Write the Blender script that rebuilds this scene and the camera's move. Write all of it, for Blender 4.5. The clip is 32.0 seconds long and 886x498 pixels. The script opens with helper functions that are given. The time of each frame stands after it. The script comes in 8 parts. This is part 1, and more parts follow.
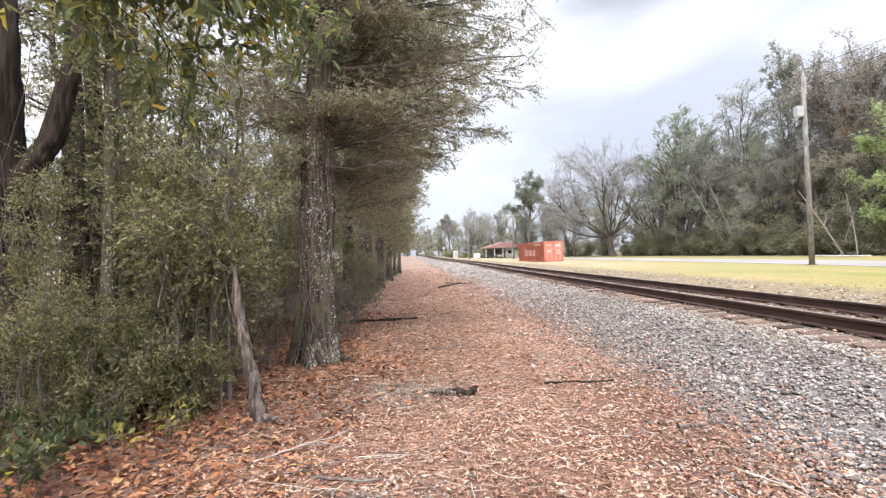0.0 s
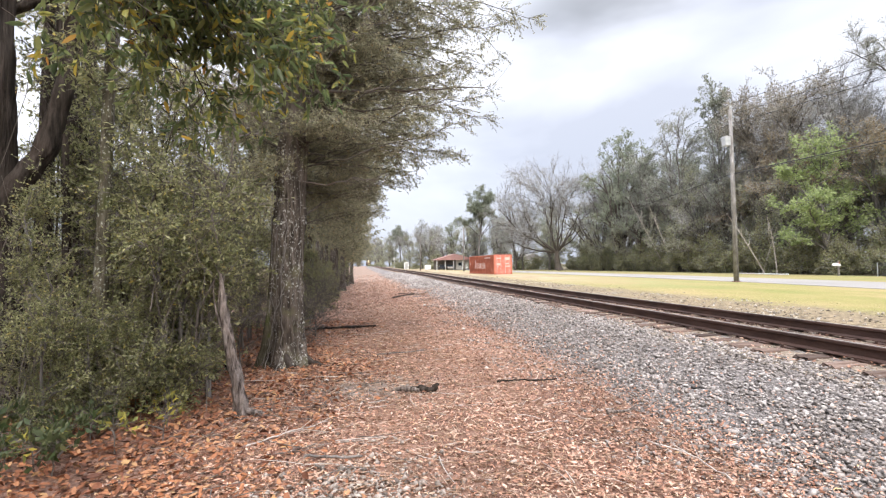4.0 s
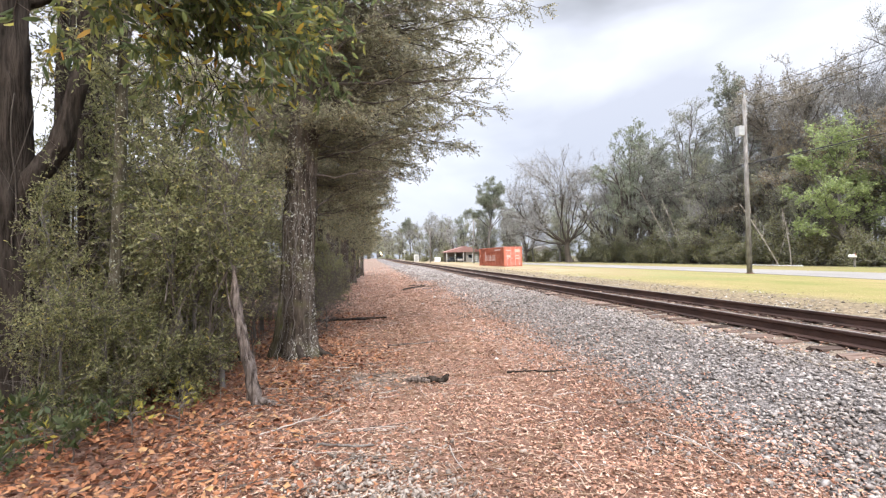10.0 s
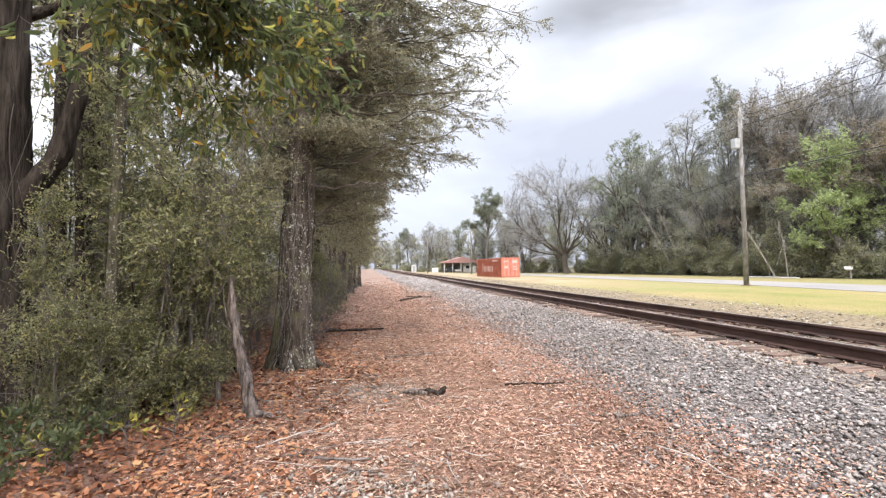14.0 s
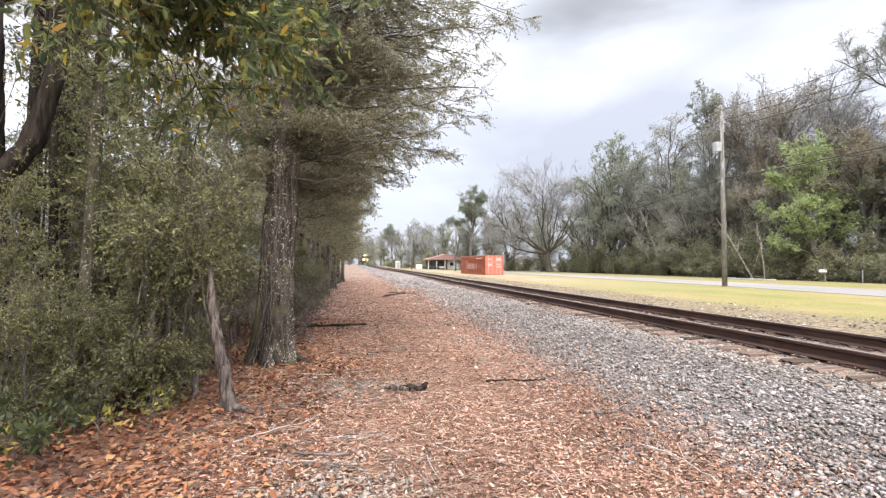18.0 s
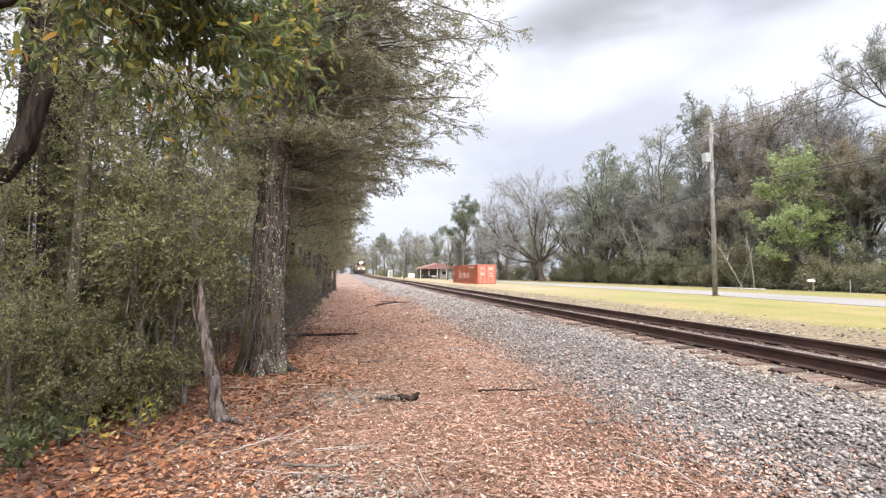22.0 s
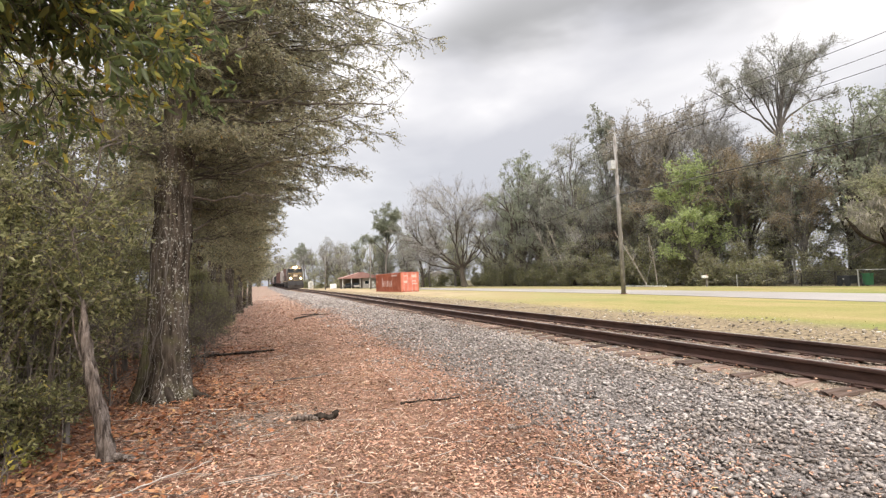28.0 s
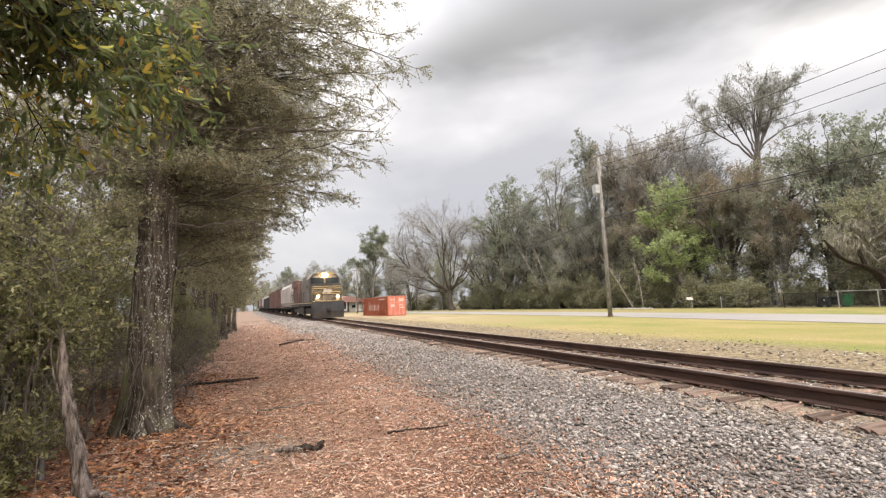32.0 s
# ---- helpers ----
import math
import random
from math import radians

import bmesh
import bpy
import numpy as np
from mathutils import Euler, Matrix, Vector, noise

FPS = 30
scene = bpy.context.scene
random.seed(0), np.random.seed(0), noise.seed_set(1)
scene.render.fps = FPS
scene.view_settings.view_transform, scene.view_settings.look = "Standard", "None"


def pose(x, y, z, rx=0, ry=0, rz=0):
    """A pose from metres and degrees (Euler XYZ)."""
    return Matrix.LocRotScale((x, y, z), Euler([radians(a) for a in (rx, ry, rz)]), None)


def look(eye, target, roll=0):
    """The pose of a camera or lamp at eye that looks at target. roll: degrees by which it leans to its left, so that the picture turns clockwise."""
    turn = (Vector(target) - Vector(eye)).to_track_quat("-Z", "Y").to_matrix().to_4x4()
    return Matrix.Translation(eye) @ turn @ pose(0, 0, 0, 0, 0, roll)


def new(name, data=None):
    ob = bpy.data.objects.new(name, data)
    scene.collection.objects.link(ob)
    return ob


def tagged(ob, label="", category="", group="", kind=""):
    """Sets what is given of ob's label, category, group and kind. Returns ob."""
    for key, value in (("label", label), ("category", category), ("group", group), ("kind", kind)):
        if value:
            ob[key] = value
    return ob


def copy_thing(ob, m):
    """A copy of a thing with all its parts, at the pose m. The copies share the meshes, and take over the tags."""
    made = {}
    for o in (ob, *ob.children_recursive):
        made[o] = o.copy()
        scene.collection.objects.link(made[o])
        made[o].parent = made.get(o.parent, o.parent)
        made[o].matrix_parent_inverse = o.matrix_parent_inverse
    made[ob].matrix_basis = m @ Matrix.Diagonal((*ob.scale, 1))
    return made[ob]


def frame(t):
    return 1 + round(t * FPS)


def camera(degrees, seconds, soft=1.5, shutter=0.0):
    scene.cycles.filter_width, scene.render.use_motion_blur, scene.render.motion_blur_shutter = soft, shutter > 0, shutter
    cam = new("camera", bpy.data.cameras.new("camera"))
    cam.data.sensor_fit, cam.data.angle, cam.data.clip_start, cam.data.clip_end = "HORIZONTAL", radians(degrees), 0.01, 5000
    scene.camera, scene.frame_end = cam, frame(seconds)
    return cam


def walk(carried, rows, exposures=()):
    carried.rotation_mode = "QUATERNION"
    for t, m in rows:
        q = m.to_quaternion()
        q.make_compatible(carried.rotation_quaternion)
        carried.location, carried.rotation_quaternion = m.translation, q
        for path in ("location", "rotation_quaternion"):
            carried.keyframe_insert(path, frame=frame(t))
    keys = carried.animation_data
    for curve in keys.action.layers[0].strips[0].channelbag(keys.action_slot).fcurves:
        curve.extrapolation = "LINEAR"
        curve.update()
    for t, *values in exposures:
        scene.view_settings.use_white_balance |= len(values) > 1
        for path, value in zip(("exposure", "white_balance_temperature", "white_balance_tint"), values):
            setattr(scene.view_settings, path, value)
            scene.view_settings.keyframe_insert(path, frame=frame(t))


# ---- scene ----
cam = camera(83.2, 32.0, 1.3)
# seconds, eye x y z, yaw, pitch, roll; x across the track, y along it, z up from the leaf path
ROWS = [
    (0.0, -6.46, 0.681, 1.489, -2.41, 0.73, 2.0),
    (0.5, -6.468, 0.666, 1.494, -3.05, 0.93, 1.64),
    (1.0, -6.47, 0.696, 1.485, -3.68, 0.99, 1.67),
    (1.1, -6.494, 0.623, 1.489, -3.855, 0.941, 1.579),
    (1.2, -6.674, 0.086, 1.519, -5.14, 0.58, 0.91),
    (1.5, -6.821, -0.239, 1.508, -6.55, 0.61, 0.8),
    (2.0, -6.81, -0.235, 1.505, -7.23, 0.73, 0.92),
    (2.5, -6.696, 0.003, 1.51, -7.31, 0.99, 0.97),
    (3.0, -6.689, 0.02, 1.506, -7.86, 1.48, 0.86),
    (3.5, -6.695, 0.019, 1.504, -8.15, 1.89, 0.8),
    (5.5, -6.69, 0.021, 1.503, -7.63, 1.37, 1.18),
    (6.0, -6.695, 0.005, 1.506, -7.38, 0.93, 1.19),
    (6.5, -6.697, 0.004, 1.507, -7.16, 0.53, 1.14),
    (7.0, -6.695, 0.009, 1.502, -6.96, 0.33, 1.13),
    (7.5, -6.7, 0.007, 1.5, -6.88, 0.23, 0.99),
    (8.0, -6.699, 0.004, 1.499, -6.87, 0.3, 1.06),
    (8.5, -6.7, 0.003, 1.5, -6.88, 0.42, 0.98),
    (9.0, -6.7, 0.0, 1.5, -6.87, 0.62, 0.98),
    (9.5, -6.698, -0.0, 1.499, -6.88, 0.82, 0.99),
    (10.0, -6.697, 0.005, 1.496, -6.97, 1.01, 0.97),
    (10.5, -6.696, 0.008, 1.503, -7.06, 1.1, 0.87),
    (11.0, -6.697, 0.004, 1.504, -7.09, 1.3, 0.87),
    (11.5, -6.697, -0.004, 1.503, -7.07, 1.6, 0.86),
    (12.0, -6.696, -0.003, 1.498, -6.93, 1.99, 0.94),
    (12.5, -6.695, 0.001, 1.502, -6.7, 2.59, 1.01),
    (13.0, -6.696, -0.004, 1.513, -6.42, 2.69, 0.96),
    (13.5, -6.702, -0.007, 1.51, -6.59, 2.24, 0.82),
    (14.0, -6.7, 0.001, 1.508, -7.26, 2.22, 0.77),
    (14.5, -6.691, 0.012, 1.504, -7.96, 2.19, 0.68),
    (15.0, -6.69, 0.019, 1.496, -8.58, 2.24, 0.56),
    (15.5, -6.689, 0.021, 1.497, -9.08, 2.23, 0.41),
    (17.5, -6.691, 0.024, 1.489, -9.2, 1.87, -0.1),
    (18.0, -6.692, 0.02, 1.495, -9.09, 1.85, -0.15),
    (18.5, -6.697, 0.017, 1.499, -9.06, 1.97, -0.07),
    (19.0, -6.69, 0.016, 1.498, -9.07, 2.12, -0.12),
    (19.5, -6.691, 0.017, 1.497, -9.15, 2.27, -0.06),
    (20.0, -6.689, 0.016, 1.497, -9.19, 2.36, -0.08),
    (20.5, -6.69, 0.017, 1.496, -9.2, 2.44, -0.07),
    (21.0, -6.69, 0.017, 1.497, -9.32, 2.52, -0.1),
    (21.5, -6.69, 0.011, 1.499, -9.72, 2.67, -0.15),
    (22.0, -6.686, 0.015, 1.499, -9.96, 2.89, -0.24),
    (22.5, -6.672, 0.039, 1.503, -12.33, 3.95, -0.23),
    (23.0, -6.661, 0.06, 1.512, -14.1, 3.57, 0.7),
    (23.5, -6.64, 0.081, 1.518, -15.18, 3.47, 1.73),
    (24.0, -6.625, 0.075, 1.519, -15.93, 3.7, 1.95),
    (24.5, -6.622, 0.091, 1.516, -16.33, 3.77, 1.98),
    (25.0, -6.62, 0.091, 1.521, -16.68, 3.62, 1.88),
    (25.5, -6.623, 0.081, 1.519, -17.16, 3.44, 1.75),
    (26.0, -6.614, 0.1, 1.515, -17.65, 3.31, 1.62),
    (26.5, -6.607, 0.123, 1.512, -18.14, 3.26, 1.38),
    (28.5, -6.604, 0.122, 1.518, -18.9, 3.86, 2.15),
    (29.0, -6.604, 0.112, 1.523, -18.94, 4.04, 2.5),
    (29.5, -6.608, 0.102, 1.529, -19.01, 4.19, 2.69),
    (30.0, -6.61, 0.106, 1.524, -19.13, 4.36, 2.69),
    (30.5, -6.612, 0.112, 1.528, -19.32, 4.59, 2.75),
    (31.0, -6.606, 0.118, 1.528, -19.52, 4.98, 2.71),
    (31.5, -6.604, 0.118, 1.534, -19.76, 5.45, 2.67),
    (32.0, -6.607, 0.102, 1.555, -20.15, 6.24, 2.28),
]
walk(cam, [(t, pose(x, y, z, 90 + pitch, roll, yaw)) for t, x, y, z, yaw, pitch, roll in ROWS],
     exposures=[(0.0, 1.18, 6450, 10), (3.0, 1.12, 6450, 10), (22.0, 1.12, 6550, 10), (26.0, 0.98, 6950, 10), (32.0, 0.84, 7250, 10)])

# ---- light ----
SUN_ELEV, SUN_TURN = radians(48), radians(176)
SKY_LOW, SKY_TOP = 0.69, 2.95
world = bpy.data.worlds.new("overcast_sky")
scene.world = world
world.use_nodes = True


def mixed(n, l, a, b, fac, kind="MIX"):
    m = n("ShaderNodeMix")
    m.data_type, m.blend_type = "RGBA", kind
    if isinstance(fac, float):
        m.inputs["Factor"].default_value = fac
    else:
        l(fac, m.inputs["Factor"])
    l(a, m.inputs["A"])
    l(b, m.inputs["B"])
    return m.outputs["Result"]


def build_sky():
    nt = world.node_tree
    nt.nodes.clear()
    n, l = nt.nodes.new, nt.links.new
    sky = n("ShaderNodeTexSky")
    sky.sky_type, sky.sun_disc, sky.sun_elevation, sky.sun_rotation = "NISHITA", False, SUN_ELEV, SUN_TURN
    sky.air_density, sky.dust_density = 1.0, 3.0
    sky_dim = n("ShaderNodeMix")
    sky_dim.data_type, sky_dim.blend_type = "RGBA", "MULTIPLY"
    sky_dim.inputs["Factor"].default_value = 1.0
    sky_dim.inputs["B"].default_value = (0.1, 0.1, 0.1, 1)
    l(sky.outputs["Color"], sky_dim.inputs["A"])
    co = n("ShaderNodeTexCoord")
    mp = n("ShaderNodeMapping")
    mp.inputs["Location"].default_value = (0.35, 0.1, 0.2)
    mp.inputs["Scale"].default_value = (1.0, 1.0, 2.6)
    l(co.outputs["Generated"], mp.inputs["Vector"])
    no = n("ShaderNodeTexNoise")
    no.inputs["Scale"].default_value, no.inputs["Detail"].default_value, no.inputs["Roughness"].default_value = 1.7, 5.0, 0.45
    no.inputs["Distortion"].default_value = 0.4
    l(mp.outputs["Vector"], no.inputs["Vector"])
    ra = n("ShaderNodeValToRGB")
    e = ra.color_ramp.elements
    e[0].position, e[0].color = 0.34, (0.56, 0.585, 0.675, 1)
    e[1].position, e[1].color = 0.62, (1.2, 1.215, 1.29, 1)
    m = e.new(0.47)
    m.color = (0.775, 0.8, 0.885, 1)
    l(no.outputs["Fac"], ra.inputs["Fac"])
    mix = n("ShaderNodeMix")
    mix.data_type = "RGBA"
    mix.inputs["Factor"].default_value = 0.88
    l(sky_dim.outputs["Result"], mix.inputs["A"])
    # one heavy cloud bank over the road: level below, soft to both sides and overhead
    def step(value, lo, hi, to0, to1):
        s = n("ShaderNodeMapRange")
        s.interpolation_type = "SMOOTHSTEP"
        for key, v in (("From Min", lo), ("From Max", hi), ("To Min", to0), ("To Max", to1)):
            s.inputs[key].default_value = v
        l(value, s.inputs["Value"])
        return s.outputs["Result"]

    def times(a, b):
        m = n("ShaderNodeMath")
        m.operation = "MULTIPLY"
        l(a, m.inputs[0])
        l(b, m.inputs[1])
        return m.outputs[0]

    dot, wob, height = n("ShaderNodeVectorMath"), n("ShaderNodeMath"), n("ShaderNodeSeparateXYZ")
    dot.operation, wob.operation = "DOT_PRODUCT", "MULTIPLY_ADD"
    dot.inputs[1].default_value = (0.79, 0.84, 0)
    l(co.outputs["Generated"], dot.inputs[0])
    l(co.outputs["Generated"], height.inputs[0])
    no2 = n("ShaderNodeTexNoise")
    no2.inputs["Scale"].default_value, no2.inputs["Detail"].default_value = 3.0, 4.0
    l(mp.outputs["Vector"], no2.inputs["Vector"])
    l(no2.outputs["Fac"], wob.inputs[0])
    wob.inputs[1].default_value = 0.16
    l(height.outputs["Z"], wob.inputs[2])
    bank = times(times(step(wob.outputs[0], 0.47, 0.56, 0.0, 0.88), step(dot.outputs["Value"], 0.86, 0.98, 0.0, 1.0)), step(height.outputs["Z"], 0.7, 0.88, 1.0, 0.0))
    grey = n("ShaderNodeRGB")
    grey.outputs[0].default_value = (0.26, 0.268, 0.285, 1)
    clouds = mixed(n, l, ra.outputs["Color"], grey.outputs[0], bank)
    # thin blue-grey haze low down
    sep0, low = n("ShaderNodeSeparateXYZ"), n("ShaderNodeMapRange")
    l(co.outputs["Generated"], sep0.inputs[0])
    l(sep0.outputs["Z"], low.inputs["Value"])
    low.inputs["From Min"].default_value, low.inputs["From Max"].default_value = 0.06, 0.3
    low.inputs["To Min"].default_value, low.inputs["To Max"].default_value = 0.8, 0.0
    haze = n("ShaderNodeRGB")
    haze.outputs[0].default_value = (0.44, 0.48, 0.585, 1)
    l(mixed(n, l, clouds, haze.outputs[0], low.outputs["Result"]), mix.inputs["B"])
    # an overcast sky is brighter overhead than at the horizon
    sep, mr = n("ShaderNodeSeparateXYZ"), n("ShaderNodeMapRange")
    l(co.outputs["Generated"], sep.inputs[0])
    l(sep.outputs["Z"], mr.inputs["Value"])
    mr.inputs["From Min"].default_value, mr.inputs["From Max"].default_value = 0.42, 1.0
    mr.inputs["To Min"].default_value, mr.inputs["To Max"].default_value = SKY_LOW, SKY_TOP
    bg = n("ShaderNodeBackground")
    l(mr.outputs["Result"], bg.inputs["Strength"])
    l(mix.outputs["Result"], bg.inputs["Color"])
    out = n("ShaderNodeOutputWorld")
    l(bg.outputs["Background"], out.inputs["Surface"])


build_sky()
sun = new("sun", bpy.data.lights.new("sun", "SUN"))
sun.data.energy, sun.data.angle, sun.data.color = 1.5, radians(25), (1.0, 0.93, 0.84)
sun.matrix_world = look((50 * math.sin(SUN_TURN), 50 * math.cos(SUN_TURN), 50 * math.tan(SUN_ELEV)), (0, 0, 0))


# ---- materials ----
def shader(name, rough=0.8, metal=0.0, spec=0.3):
    m = bpy.data.materials.new(name)
    m.use_nodes = True
    b = m.node_tree.nodes["Principled BSDF"]
    b.inputs["Roughness"].default_value, b.inputs["Metallic"].default_value = rough, metal
    b.inputs["Specular IOR Level"].default_value = spec
    return m, m.node_tree.nodes.new, m.node_tree.links.new, b


def ramp(n, stops):
    r = n("ShaderNodeValToRGB")
    e = r.color_ramp.elements
    e[0].position, e[0].color = stops[0][0], (*stops[0][1], 1)
    e[1].position, e[1].color = stops[-1][0], (*stops[-1][1], 1)
    for p, c in stops[1:-1]:
        k = e.new(p)
        k.color = (*c, 1)
    return r


def noise_tex(n, l, scale, detail=4.0, stretch=(1, 1, 1), rough=0.55, coord="Object"):
    co, mp, no = n("ShaderNodeTexCoord"), n("ShaderNodeMapping"), n("ShaderNodeTexNoise")
    mp.inputs["Scale"].default_value = stretch
    no.inputs["Scale"].default_value, no.inputs["Detail"].default_value, no.inputs["Roughness"].default_value = scale, detail, rough
    l(co.outputs[coord], mp.inputs["Vector"])
    l(mp.outputs["Vector"], no.inputs["Vector"])
    return no


def bump(n, l, b, tex, strength, dist=0.02):
    bu = n("ShaderNodeBump")
    bu.inputs["Strength"].default_value, bu.inputs["Distance"].default_value = strength, dist
    l(tex.outputs["Fac"], bu.inputs["Height"])
    l(bu.outputs["Normal"], b.inputs["Normal"])


def surface(name, stops, scale=6.0, rough=0.85, metal=0.0, stretch=(1, 1, 1), bump_s=0.3, bump_scale=40.0, dist=0.01, fine=0.35, spec=0.3, coord="Object"):
    """Two scales of colour variation and a fine relief."""
    m, n, l, b = shader(name, rough, metal, spec)
    big = noise_tex(n, l, scale, 5, stretch, coord=coord)
    r = ramp(n, stops)
    l(big.outputs["Fac"], r.inputs["Fac"])
    small = noise_tex(n, l, bump_scale, 4, stretch, coord=coord)
    g = ramp(n, [(0.3, (0.55, 0.55, 0.55)), (0.7, (1.25, 1.25, 1.25))])
    l(small.outputs["Fac"], g.inputs["Fac"])
    l(mixed(n, l, r.outputs["Color"], g.outputs["Color"], fine, "MULTIPLY"), b.inputs["Base Color"])
    if bump_s:
        bump(n, l, b, small, bump_s, dist)
    return m


def leaf_shader(name, stops, rough=0.45, through_light=0.35):
    """Leaves that differ one by one, and let some light through."""
    m = bpy.data.materials.new(name)
    m.use_nodes = True
    nt = m.node_tree
    nt.nodes.clear()
    n, l = nt.nodes.new, nt.links.new
    geo = n("ShaderNodeNewGeometry")
    r = ramp(n, stops)
    l(geo.outputs["Random Per Island"], r.inputs["Fac"])
    p = n("ShaderNodeBsdfPrincipled")
    p.inputs["Roughness"].default_value, p.inputs["Specular IOR Level"].default_value = rough, 0.3
    t = n("ShaderNodeBsdfTranslucent")
    mx, out = n("ShaderNodeMixShader"), n("ShaderNodeOutputMaterial")
    mx.inputs["Fac"].default_value = through_light
    l(r.outputs["Color"], p.inputs["Base Color"])
    l(r.outputs["Color"], t.inputs["Color"])
    l(p.outputs["BSDF"], mx.inputs[1])
    l(t.outputs["BSDF"], mx.inputs[2])
    l(mx.outputs["Shader"], out.inputs["Surface"])
    return m


def island_shader(name, stops, rough=0.85, grain=30.0, spec=0.25):
    """Pieces joined in one mesh, each with its own tone."""
    m, n, l, b = shader(name, rough, 0, spec)
    geo = n("ShaderNodeNewGeometry")
    r = ramp(n, stops)
    l(geo.outputs["Random Per Island"], r.inputs["Fac"])
    no = noise_tex(n, l, grain, 3)
    g = ramp(n, [(0.3, (0.6, 0.6, 0.6)), (0.7, (1.2, 1.2, 1.2))])
    l(no.outputs["Fac"], g.inputs["Fac"])
    col = mixed(n, l, r.outputs["Color"], g.outputs["Color"], 0.5, "MULTIPLY")
    worn = noise_tex(n, l, 0.7, 4, (1.3, 0.5, 1))
    w = ramp(n, [(0.34, (0.78, 0.76, 0.75)), (0.5, (1.0, 1.0, 1.0)), (0.66, (1.16, 1.19, 1.22))])
    l(worn.outputs["Fac"], w.inputs["Fac"])
    l(mixed(n, l, col, w.outputs["Color"], 0.9, "MULTIPLY"), b.inputs["Base Color"])
    return m


def piece_shader(name, stops, rough=0.85, grain=20.0, stretch=(1, 1, 1)):
    """Separate pieces, each with its own tone, and a grain."""
    m, n, l, b = shader(name, rough, 0, 0.25)
    geo = n("ShaderNodeObjectInfo")
    r = ramp(n, stops)
    l(geo.outputs["Random"], r.inputs["Fac"])
    no = noise_tex(n, l, grain, 4, stretch)
    g = ramp(n, [(0.3, (0.5, 0.5, 0.5)), (0.7, (1.25, 1.25, 1.25))])
    l(no.outputs["Fac"], g.inputs["Fac"])
    l(mixed(n, l, r.outputs["Color"], g.outputs["Color"], 0.7, "MULTIPLY"), b.inputs["Base Color"])
    bump(n, l, b, no, 0.4, 0.01)
    return m


def bark_shader(name, dark, pale, lichen=None, ridge=18.0, moss=None):
    m, n, l, b = shader(name, 0.95, 0, 0.1)
    fib = noise_tex(n, l, ridge, 5, (1, 1, 0.14), 0.6)
    r = ramp(n, [(0.32, dark), (0.68, pale)])
    l(fib.outputs["Fac"], r.inputs["Fac"])
    col = r.outputs["Color"]
    blotch = noise_tex(n, l, 2.2, 4)
    br = ramp(n, [(0.35, (0.7, 0.66, 0.62)), (0.65, (1.15, 1.15, 1.15))])
    l(blotch.outputs["Fac"], br.inputs["Fac"])
    col = mixed(n, l, col, br.outputs["Color"], 0.8, "MULTIPLY")
    if moss:
        mo = noise_tex(n, l, 4.0, 4)
        mr = ramp(n, [(0.52, (0, 0, 0)), (0.7, (0.8, 0.8, 0.8))])
        l(mo.outputs["Fac"], mr.inputs["Fac"])
        rgb = n("ShaderNodeRGB")
        rgb.outputs[0].default_value = (*moss, 1)
        col = mixed(n, l, col, rgb.outputs[0], mr.outputs["Color"])
    if lichen:
        sp, wide, both = noise_tex(n, l, 38.0, 5, (1, 1, 0.7), 0.65), noise_tex(n, l, 1.6, 3), n("ShaderNodeMath")
        both.operation = "MULTIPLY_ADD"
        l(wide.outputs["Fac"], both.inputs[0])
        both.inputs[1].default_value = 0.35
        l(sp.outputs["Fac"], both.inputs[2])
        sr = ramp(n, [(0.77, (0, 0, 0)), (0.8, (0.7, 0.7, 0.7))])
        l(both.outputs[0], sr.inputs["Fac"])
        rgb = n("ShaderNodeRGB")
        rgb.outputs[0].default_value = (*lichen, 1)
        col = mixed(n, l, col, rgb.outputs[0], sr.outputs["Color"])
    l(col, b.inputs["Base Color"])
    bump(n, l, b, fib, 1.0, 0.06)
    return m


